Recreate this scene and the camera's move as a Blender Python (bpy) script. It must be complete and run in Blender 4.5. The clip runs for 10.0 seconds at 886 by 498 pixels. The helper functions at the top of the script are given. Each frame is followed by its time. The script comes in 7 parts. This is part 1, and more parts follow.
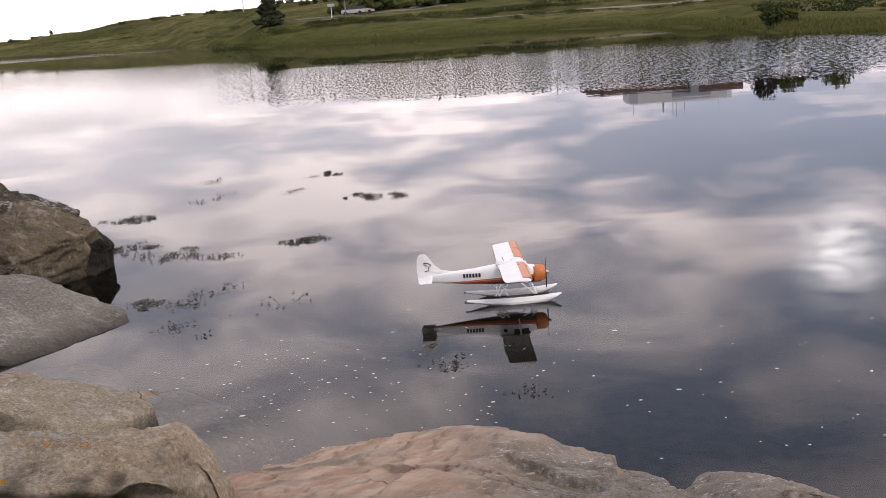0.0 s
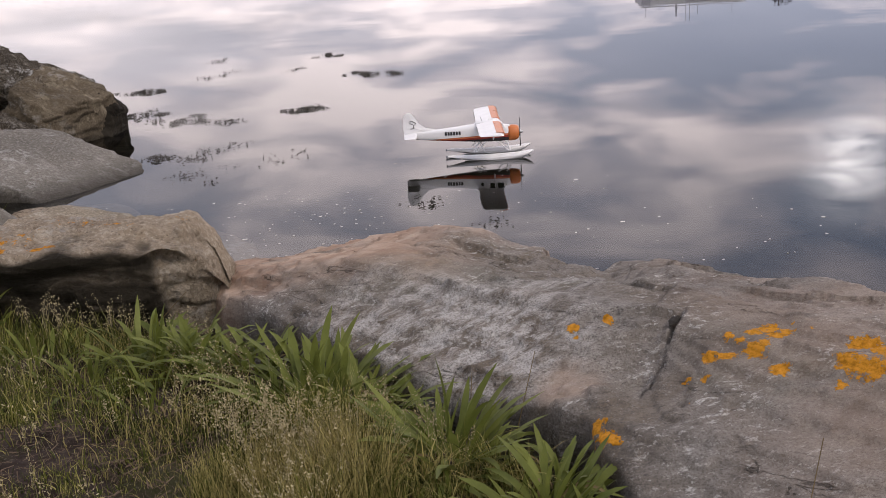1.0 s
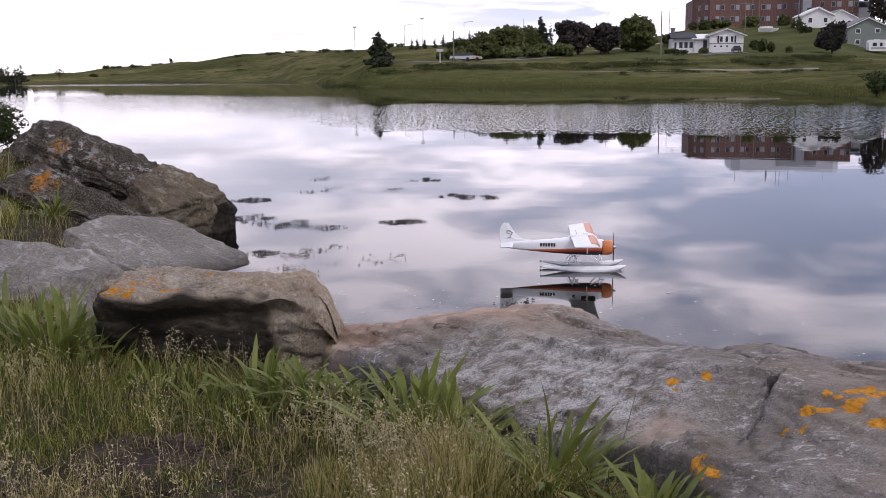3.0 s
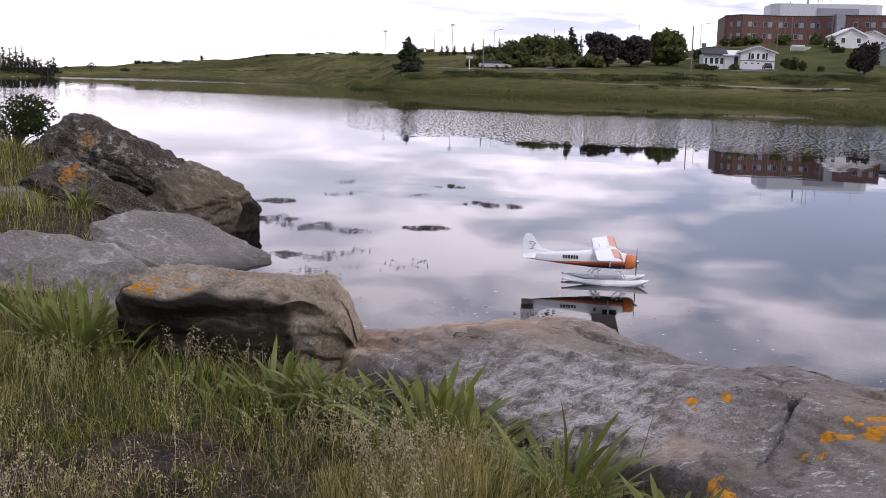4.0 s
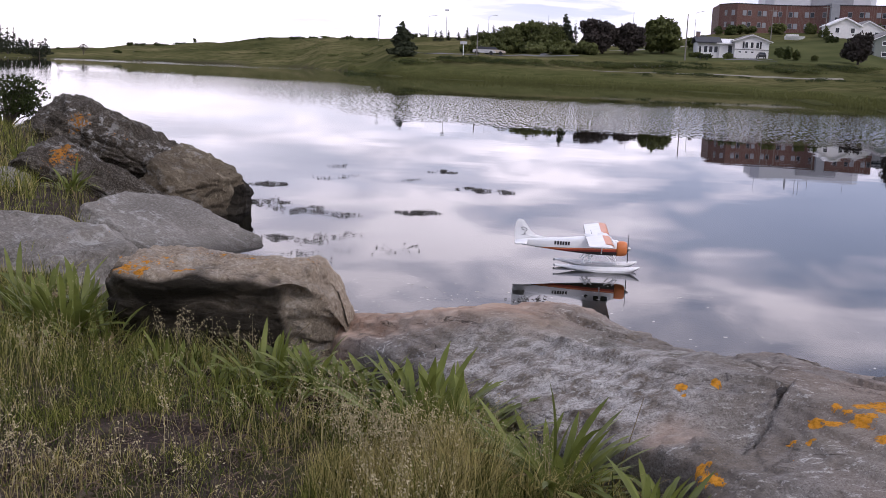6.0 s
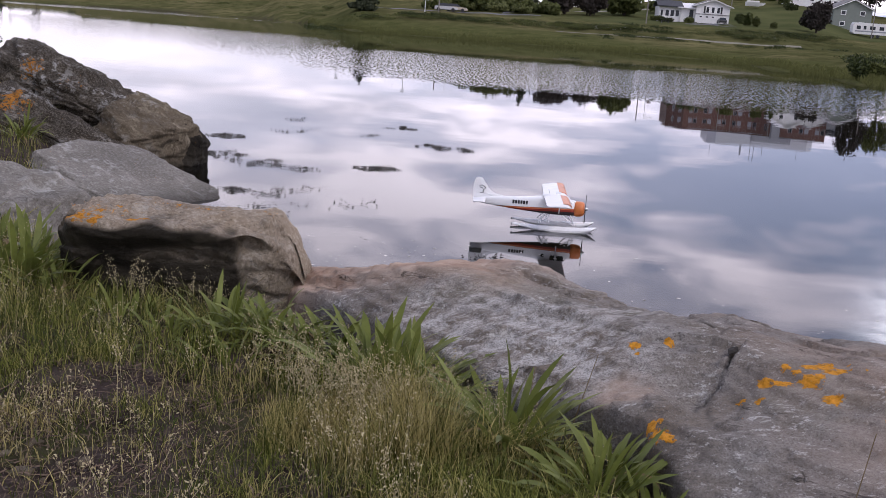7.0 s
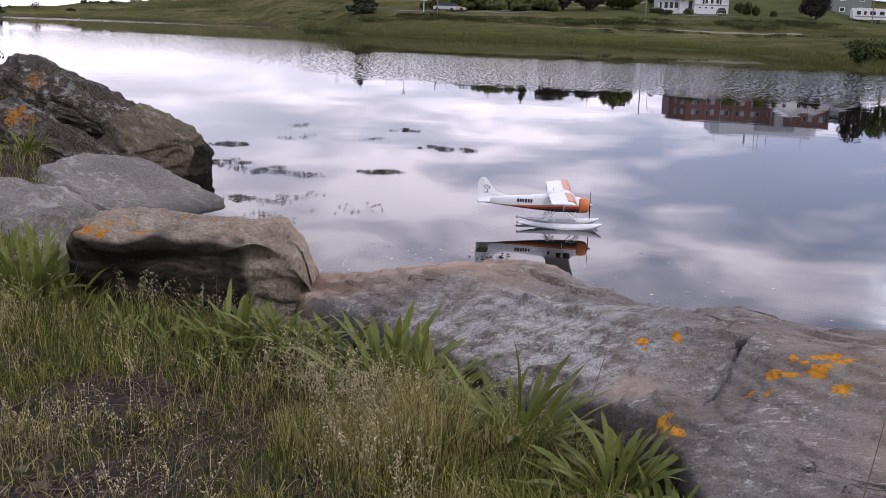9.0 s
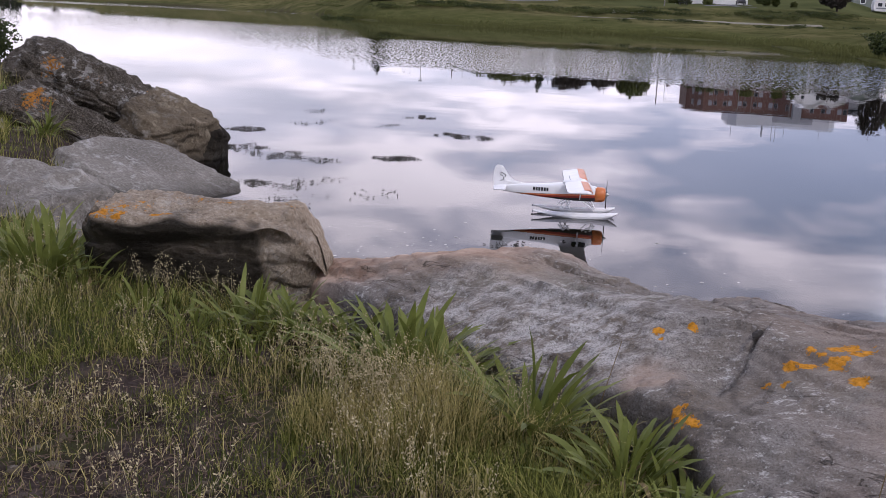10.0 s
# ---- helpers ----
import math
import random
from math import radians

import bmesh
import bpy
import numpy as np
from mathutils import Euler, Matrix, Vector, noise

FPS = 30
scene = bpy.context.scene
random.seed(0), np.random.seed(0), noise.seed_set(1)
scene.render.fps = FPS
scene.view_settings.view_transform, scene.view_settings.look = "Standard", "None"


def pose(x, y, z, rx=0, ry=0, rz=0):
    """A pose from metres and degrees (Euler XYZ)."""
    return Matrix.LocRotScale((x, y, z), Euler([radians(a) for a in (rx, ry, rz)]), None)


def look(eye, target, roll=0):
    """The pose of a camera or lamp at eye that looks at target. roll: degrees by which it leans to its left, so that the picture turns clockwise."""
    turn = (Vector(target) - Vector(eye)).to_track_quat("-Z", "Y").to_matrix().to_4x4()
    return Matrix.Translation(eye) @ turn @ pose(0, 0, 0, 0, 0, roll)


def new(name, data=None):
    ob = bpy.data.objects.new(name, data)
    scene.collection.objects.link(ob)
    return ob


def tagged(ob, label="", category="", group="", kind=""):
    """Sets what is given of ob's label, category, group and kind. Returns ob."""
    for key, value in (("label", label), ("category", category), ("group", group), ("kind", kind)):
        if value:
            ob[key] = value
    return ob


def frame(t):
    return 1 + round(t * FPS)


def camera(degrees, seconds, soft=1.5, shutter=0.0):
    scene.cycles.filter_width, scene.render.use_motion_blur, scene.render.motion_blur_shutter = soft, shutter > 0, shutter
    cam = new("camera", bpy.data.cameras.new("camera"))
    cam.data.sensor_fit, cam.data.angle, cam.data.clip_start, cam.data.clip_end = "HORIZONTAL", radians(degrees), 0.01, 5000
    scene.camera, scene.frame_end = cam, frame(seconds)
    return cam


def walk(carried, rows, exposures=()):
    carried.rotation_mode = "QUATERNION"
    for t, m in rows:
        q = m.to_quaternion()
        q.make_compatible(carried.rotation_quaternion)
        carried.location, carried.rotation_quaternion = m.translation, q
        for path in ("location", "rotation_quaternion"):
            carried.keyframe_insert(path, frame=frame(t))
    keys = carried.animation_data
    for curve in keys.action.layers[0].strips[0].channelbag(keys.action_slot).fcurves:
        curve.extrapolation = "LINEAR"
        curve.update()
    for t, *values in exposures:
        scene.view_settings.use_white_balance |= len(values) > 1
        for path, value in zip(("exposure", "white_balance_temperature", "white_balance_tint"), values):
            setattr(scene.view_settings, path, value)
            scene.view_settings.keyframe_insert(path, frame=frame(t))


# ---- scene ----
cam = camera(46.0, 10.0, 0.8)
PATH = [
    (0, (0.075, 0.514, 2.32), (0.006, 2.466, 1.892), -4.2),
    (0.3, (0.168, 0.215, 2.328), (0.153, 2.18, 1.956), -5.2),
    (0.4, (0.221, 0.101, 2.254), (0.234, 2.064, 1.873), -4.3),
    (0.5, (0.26, -0.048, 2.297), (0.252, 1.909, 1.886), -4.8),
    (0.6, (0.271, -0.162, 2.287), (0.312, 1.781, 1.816), -4.1),
    (0.8, (0.284, -0.354, 2.232), (0.252, 1.579, 1.718), -3.0),
    (1, (0.308, -0.527, 2.131), (0.215, 1.377, 1.526), -3.5),
    (1.2, (0.32, -0.636, 1.992), (0.268, 1.273, 1.4), -5.0),
    (1.5, (0.306, -0.782, 1.8), (0.338, 1.164, 1.34), -3.5),
    (2, (0.317, -0.844, 1.776), (0.356, 1.118, 1.385), -1.4),
    (2.5, (0.284, -0.863, 1.79), (0.238, 1.105, 1.433), -0.8),
    (3, (0.192, -0.868, 1.826), (-0.046, 1.091, 1.497), -0.4),
    (3.2, (0.17, -0.872, 1.849), (-0.115, 1.085, 1.555), 0.8),
    (4.3, (0.191, -0.861, 1.832), (-0.078, 1.095, 1.509), 2.0),
    (4.5, (0.193, -0.867, 1.831), (-0.063, 1.09, 1.513), 1.9),
    (5, (0.195, -0.862, 1.828), (-0.07, 1.092, 1.496), 1.9),
    (6.3, (0.181, -0.857, 1.826), (-0.081, 1.094, 1.473), 2.4),
    (6.5, (0.178, -0.858, 1.824), (-0.083, 1.089, 1.451), 2.4),
    (7, (0.18, -0.852, 1.813), (0.005, 1.096, 1.395), 4.1),
    (7.5, (0.202, -0.86, 1.828), (0.006, 1.087, 1.413), 2.7),
    (8, (0.205, -0.857, 1.812), (-0.007, 1.087, 1.392), 1.3),
    (8.5, (0.198, -0.859, 1.817), (-0.018, 1.079, 1.374), 1.9),
    (9, (0.186, -0.874, 1.83), (-0.002, 1.073, 1.411), 2.1),
    (9.5, (0.179, -0.863, 1.821), (-0.016, 1.079, 1.384), 3.4),
    (10, (0.18, -0.856, 1.817), (-0.034, 1.083, 1.375), 2.7),
]
walk(cam, [(t, look(eye, target, roll)) for t, eye, target, roll in PATH],
     [(0, 0.08, 7250, 15), (1.0, 0.0, 7150, 15), (2.0, 0.0, 6800, 17), (3.2, 0.02, 6420, 18), (10, 0.02, 6320, 19)])

# ---- light ----
world = bpy.data.worlds.new("overcast_sky")
scene.world = world
world.use_nodes = True
SUN_EL, SUN_AZ = 46.0, 138.0


def build_sky(nt):
    n, l = nt.nodes, nt.links
    n.clear()

    def math_node(op, a, b=None, clamp=False):
        m = n.new("ShaderNodeMath")
        m.operation, m.use_clamp = op, clamp
        for i, v in enumerate((a, b)):
            if v is None:
                continue
            if isinstance(v, (int, float)):
                m.inputs[i].default_value = v
            else:
                l.new(v, m.inputs[i])
        return m.outputs[0]

    tc = n.new("ShaderNodeTexCoord")
    sep = n.new("ShaderNodeSeparateXYZ")
    l.new(tc.outputs["Generated"], sep.inputs[0])
    up = math_node("MAXIMUM", sep.outputs[2], 0.0)
    den = math_node("ADD", up, 0.10)
    px = math_node("DIVIDE", sep.outputs[0], den)
    py = math_node("DIVIDE", sep.outputs[1], den)
    flat = n.new("ShaderNodeCombineXYZ")
    l.new(px, flat.inputs[0])
    l.new(py, flat.inputs[1])

    def clouds(scale, detail, off, dist):
        mp = n.new("ShaderNodeMapping")
        mp.inputs["Location"].default_value = (off, off * 0.7, 0)
        mp.inputs["Scale"].default_value = (1.05, 1.0, 1)
        l.new(flat.outputs[0], mp.inputs[0])
        t = n.new("ShaderNodeTexNoise")
        t.inputs["Scale"].default_value, t.inputs["Detail"].default_value = scale, detail
        t.inputs["Roughness"].default_value, t.inputs["Distortion"].default_value = 0.5, dist
        l.new(mp.outputs[0], t.inputs[0])
        return t.outputs[0]

    big = clouds(0.55, 4, 3.1, 0.3)
    fine = clouds(2.1, 7, 9.4, 0.6)
    mixed = math_node("ADD", math_node("MULTIPLY", big, 0.55), math_node("MULTIPLY", fine, 0.45))
    ramp = n.new("ShaderNodeValToRGB")
    ramp.color_ramp.elements[0].position, ramp.color_ramp.elements[0].color = 0.44, (0.49, 0.63, 0.92, 1)
    ramp.color_ramp.elements[1].position, ramp.color_ramp.elements[1].color = 0.595, (2.35, 2.22, 2.32, 1)
    mid = ramp.color_ramp.elements.new(0.51)
    mid.color = (1.10, 1.12, 1.34, 1)
    l.new(mixed, ramp.inputs[0])

    # veil of brighter haze low over the far hills, strongest where the cloud is thin
    def toward(az, el, power):
        d = n.new("ShaderNodeVectorMath")
        d.operation = "DOT_PRODUCT"
        l.new(tc.outputs["Generated"], d.inputs[0])
        d.inputs[1].default_value = (math.sin(radians(az)) * math.cos(radians(el)), math.cos(radians(az)) * math.cos(radians(el)), math.sin(radians(el)))
        return math_node("POWER", math_node("MAXIMUM", d.outputs["Value"], 0.0), power)

    low = math_node("POWER", math_node("SUBTRACT", 1.0, up), 4.5)
    veil = math_node("MULTIPLY", low, math_node("ADD", 0.16, math_node("MULTIPLY", toward(-34, 8, 6.5), 0.84)), True)
    haze = n.new("ShaderNodeMix")
    haze.data_type = "RGBA"
    l.new(veil, haze.inputs["Factor"])
    l.new(ramp.outputs[0], haze.inputs["A"])
    streak = n.new("ShaderNodeVectorMath")
    streak.operation = "SCALE"
    streak.inputs[0].default_value = (2.28, 2.16, 2.22)
    l.new(math_node("ADD", 0.30, math_node("MULTIPLY", clouds(0.9, 6, 5.7, 0.4), 1.25)), streak.inputs["Scale"])
    l.new(streak.outputs[0], haze.inputs["B"])
    # thin gap in the cloud
    torn = clouds(5.5, 6, 2.2, 0.8)
    gap = math_node("MULTIPLY", toward(19.3, 13.3, 2200.0), math_node("MAXIMUM", math_node("SUBTRACT", math_node("MULTIPLY", torn, 3.2), 1.0), 0.0))
    gap_wide = math_node("MULTIPLY", toward(19.3, 12.8, 900.0), fine)
    gaps = math_node("ADD", math_node("MULTIPLY", gap, 4.0), math_node("MULTIPLY", gap_wide, 1.3))
    lit = n.new("ShaderNodeMix")
    lit.data_type, lit.blend_type = "RGBA", "ADD"
    lit.inputs["Factor"].default_value = 1.0
    l.new(haze.outputs["Result"], lit.inputs["A"])
    l.new(gaps, lit.inputs["B"])
    # the cloud is thicker and darker away from the hidden sun
    side = n.new("ShaderNodeVectorMath")
    side.operation = "DOT_PRODUCT"
    l.new(tc.outputs["Generated"], side.inputs[0])
    side.inputs[1].default_value = (math.sin(radians(25)) * 0.9, math.cos(radians(25)) * 0.9, 0.43)
    thick = math_node("ADD", 0.88, math_node("MULTIPLY", math_node("POWER", math_node("ADD", math_node("MULTIPLY", side.outputs["Value"], 0.5), 0.5), 1.4), 0.33))
    shaded = n.new("ShaderNodeVectorMath")
    shaded.operation = "SCALE"
    l.new(lit.outputs["Result"], shaded.inputs[0])
    l.new(thick, shaded.inputs["Scale"])
    sky = n.new("ShaderNodeTexSky")
    sky.sky_type, sky.sun_disc = "NISHITA", False
    sky.sun_elevation, sky.sun_rotation = radians(SUN_EL), radians(SUN_AZ)
    both = n.new("ShaderNodeMix")
    both.data_type = "RGBA"
    both.inputs["Factor"].default_value = 0.9
    bg_scale = n.new("ShaderNodeVectorMath")
    bg_scale.operation = "SCALE"
    bg_scale.inputs["Scale"].default_value = 0.1
    l.new(sky.outputs[0], bg_scale.inputs[0])
    l.new(bg_scale.outputs[0], both.inputs["A"])
    l.new(shaded.outputs[0], both.inputs["B"])
    bg = n.new("ShaderNodeBackground")
    bg.inputs["Strength"].default_value = 0.72
    l.new(both.outputs["Result"], bg.inputs["Color"])
    out = n.new("ShaderNodeOutputWorld")
    l.new(bg.outputs[0], out.inputs["Surface"])


build_sky(world.node_tree)
sun = new("sun", bpy.data.lights.new("sun", "SUN"))
sun.data.energy, sun.data.angle, sun.data.color = 1.15, radians(22), (1.0, 0.95, 0.88)
sun.matrix_world = look((0, 0, 0), (-math.sin(radians(SUN_AZ)) * math.cos(radians(SUN_EL)), -math.cos(radians(SUN_AZ)) * math.cos(radians(SUN_EL)), -math.sin(radians(SUN_EL))))
scene.view_settings.exposure = 0.0


# ---- materials ----
class Nodes:
    """A principled material, with short calls for its texture nodes."""

    def __init__(self, name, rough=0.8, metal=0.0, color=None, sheen=0.5):
        self.m = bpy.data.materials.new(name)
        self.m.use_nodes = True
        self.n, self.l = self.m.node_tree.nodes, self.m.node_tree.links
        self.p = self.n["Principled BSDF"]
        self.p.inputs["Specular IOR Level"].default_value = sheen
        self.p.inputs["Roughness"].default_value, self.p.inputs["Metallic"].default_value = rough, metal
        if color:
            self.p.inputs["Base Color"].default_value = (*color, 1)
        self.co = None

    def put(self, node, key, v):
        if v is None:
            return
        if isinstance(v, bpy.types.NodeSocket):
            self.l.new(v, node.inputs[key])
        elif isinstance(v, tuple) and len(v) == 3 and node.inputs[key].type == "RGBA":
            node.inputs[key].default_value = (*v, 1)
        else:
            node.inputs[key].default_value = v

    def where(self, kind="Object", scale=(1, 1, 1), turn=0.0):
        t = self.n.new("ShaderNodeTexCoord")
        mp = self.n.new("ShaderNodeMapping")
        mp.inputs["Scale"].default_value = scale
        mp.inputs["Rotation"].default_value = (0, 0, turn)
        self.l.new(t.outputs[kind], mp.inputs[0])
        return mp.outputs[0]

    def world_pos(self):
        return self.n.new("ShaderNodeNewGeometry").outputs["Position"]

    def noise(self, scale, detail=4.0, rough=0.55, co=None, dist=0.0):
        t = self.n.new("ShaderNodeTexNoise")
        self.put(t, "Scale", scale), self.put(t, "Detail", detail), self.put(t, "Roughness", rough), self.put(t, "Distortion", dist)
        self.put(t, "Vector", co)
        return t.outputs[0]

    def cells(self, scale, co=None, feature="F1", out="Distance"):
        t = self.n.new("ShaderNodeTexVoronoi")
        t.feature = feature
        self.put(t, "Scale", scale), self.put(t, "Vector", co)
        return t.outputs[out]

    def ramp(self, fac, *stops):
        r = self.n.new("ShaderNodeValToRGB")
        e = r.color_ramp.elements
        while len(e) < len(stops):
            e.new(0.5)
        for el, (pos, c) in zip(e, stops):
            el.position, el.color = pos, (*c, 1) if isinstance(c, tuple) else (c, c, c, 1)
        self.put(r, 0, fac)
        return r.outputs[0]

    def mix(self, fac, a, b, mode="MIX"):
        x = self.n.new("ShaderNodeMix")
        x.data_type, x.blend_type = "RGBA", mode
        self.put(x, "Factor", fac), self.put(x, "A", a), self.put(x, "B", b)
        return x.outputs["Result"]

    def math(self, op, a, b=None, clamp=False):
        x = self.n.new("ShaderNodeMath")
        x.operation, x.use_clamp = op, clamp
        self.put(x, 0, a), self.put(x, 1, b)
        return x.outputs[0]

    def attr(self, name):
        a = self.n.new("ShaderNodeAttribute")
        a.attribute_name = name
        return a.outputs["Fac"]

    def random(self):
        return self.n.new("ShaderNodeObjectInfo").outputs["Random"]

    def island(self):
        return self.n.new("ShaderNodeNewGeometry").outputs["Random Per Island"]

    def bump(self, height, strength=0.5, distance=0.01, normal=None):
        b = self.n.new("ShaderNodeBump")
        self.put(b, "Strength", strength), self.put(b, "Distance", distance), self.put(b, "Height", height), self.put(b, "Normal", normal)
        return b.outputs[0]

    def done(self, color=None, rough=None, normal=None):
        self.put(self.p, "Base Color", color), self.put(self.p, "Roughness", rough), self.put(self.p, "Normal", normal)
        return self.m


def plain(name, color, rough=0.6, metal=0.0, vary=0.12, scale=8.0):
    """Paint, plastic or metal with slight wear."""
    k = Nodes(name, rough, metal)
    w = k.noise(scale, 5, 0.6, k.where())
    c = k.mix(k.ramp(w, (0.35, 0.0), (0.7, 1.0)), tuple(v * (1 - vary) for v in color), tuple(min(1, v * (1 + vary)) for v in color))
    return k.done(c, k.math("ADD", k.math("MULTIPLY", w, 0.2), rough - 0.1, True))


def lichen_over(k, c, pos, colour, ragged=1.0, size=48):
    """Crusty discs of lichen where the mesh carries them, with a paler rim and crumbled middle."""
    at = k.math("ADD", k.attr("lichen"), k.math("MULTIPLY", k.math("SUBTRACT", k.noise(size, 7, 0.7, pos, 0.4), 0.5), 1.5 * ragged))
    cover = k.ramp(at, (0.44, 0.0), (0.52, 1.0))
    tone = k.ramp(k.noise(60, 5, 0.65, pos), (0.33, tuple(v * 0.55 for v in colour)), (0.5, colour), (0.7, tuple(min(1, v * 1.2 + 0.02) for v in colour)))
    return k.mix(cover, c, tone), cover


def rock_material(name, dark, mid, light, lichen=(0.62, 0.26, 0.025), grain=1.0, pits=0.5, pale=1.0, crazed=1.0):
    """Weathered coastal stone: bedding streaks, mottling, pale crust, orange lichen, wet foot, shade painted on hollow
    faces.
    """
    k = Nodes(name, 0.85, sheen=0.12)
    pos = k.world_pos()
    turned = k.n.new("ShaderNodeMapping")
    turned.inputs["Rotation"].default_value = (0.15, 0.1, 0.42)
    k.l.new(pos, turned.inputs[0])
    mp = k.n.new("ShaderNodeMapping")
    mp.inputs["Scale"].default_value = (1.0, 2.3, 1.9)
    k.l.new(turned.outputs[0], mp.inputs[0])
    # split lines that wander along the bedding
    sway = k.n.new("ShaderNodeVectorMath")
    sway.operation = "MULTIPLY_ADD"
    wander = k.n.new("ShaderNodeTexNoise")
    wander.inputs["Scale"].default_value, wander.inputs["Detail"].default_value = 3.0 * grain, 6
    k.l.new(mp.outputs[0], wander.inputs["Vector"])
    k.l.new(wander.outputs["Color"], sway.inputs[0])
    sway.inputs[1].default_value = (0.55, 0.55, 0.55)
    k.l.new(mp.outputs[0], sway.inputs[2])
    split = k.ramp(k.cells(1.9 * grain, sway.outputs[0], "DISTANCE_TO_EDGE"), (0.0, 1.0), (0.022, 0.0))
    split = k.math("MULTIPLY", split, k.ramp(k.noise(1.6 * grain, 3, 0.5, pos), (0.46, 0.0), (0.58, crazed)))
    bed = k.noise(2.6 * grain, 10, 0.70, mp.outputs[0], 0.6)
    blotch = k.noise(1.3 * grain, 5, 0.6, pos, 0.4)
    grit = k.noise(38 * grain, 6, 0.7, pos)
    c = k.ramp(bed, (0.32, dark), (0.43, mid), (0.54, mid), (0.66, light))
    c = k.mix(k.ramp(blotch, (0.42, 0.0), (0.66, 0.75)), c, tuple(v * 0.62 for v in mid))
    pink = k.math("MULTIPLY", k.attr("pink"), k.ramp(k.noise(2.4, 6, 0.6, mp.outputs[0]), (0.26, 0.25), (0.50, 1.0)), True)
    c = k.mix(pink, c, k.ramp(k.noise(6, 6, 0.65, pos), (0.35, (0.36, 0.225, 0.15)), (0.65, (0.54, 0.385, 0.28))))
    c = k.mix(k.ramp(grit, (0.48, 0.0), (0.70, 0.5 * pale)), c, tuple(min(1, v * 1.35) for v in light))
    c = k.mix(k.ramp(k.noise(70, 3, 0.6, pos), (0.30, 0.5), (0.40, 0.0)), c, tuple(v * 0.4 for v in dark))
    crust = k.ramp(k.noise(8.5, 8, 0.72, pos, 0.3), (0.52, 0.0), (0.60, 0.85))
    crust = k.math("MULTIPLY", crust, k.math("SUBTRACT", 1.0, k.math("MULTIPLY", pink, 0.8), True))
    c = k.mix(k.math("MULTIPLY", crust, k.ramp(k.noise(1.7, 3, 0.5, pos), (0.45, 0.0), (0.6, 0.8 * pale))), c, (0.46, 0.45, 0.42))
    flecks = k.ramp(k.noise(24 * grain, 5, 0.75, mp.outputs[0]), (0.33, 0.6), (0.44, 0.0))
    c = k.mix(flecks, c, tuple(v * 0.55 for v in dark))
    c = k.mix(k.math("MULTIPLY", split, 0.85), c, tuple(v * 0.3 for v in dark))
    c, _ = lichen_over(k, c, pos, lichen, 1.6, 26)
    # wet at the waterline, plus shade painted on hollow faces and crevice rock
    wet_shade = k.math("MULTIPLY", k.attr("wet_shade"), 0.88, True)
    c = k.mix(wet_shade, c, (0.035, 0.03, 0.022))
    h = k.math("ADD", k.math("MULTIPLY", bed, 1.0), k.math("MULTIPLY", k.noise(14 * grain, 9, 0.68, mp.outputs[0]), 0.8))
    h = k.math("ADD", h, k.math("MULTIPLY", grit, 0.3))
    h = k.math("SUBTRACT", h, k.math("MULTIPLY", split, 0.5))
    return k.done(c, k.math("SUBTRACT", 0.88, k.math("MULTIPLY", wet_shade, 0.3)), k.bump(h, 0.9, 0.05 * pits))


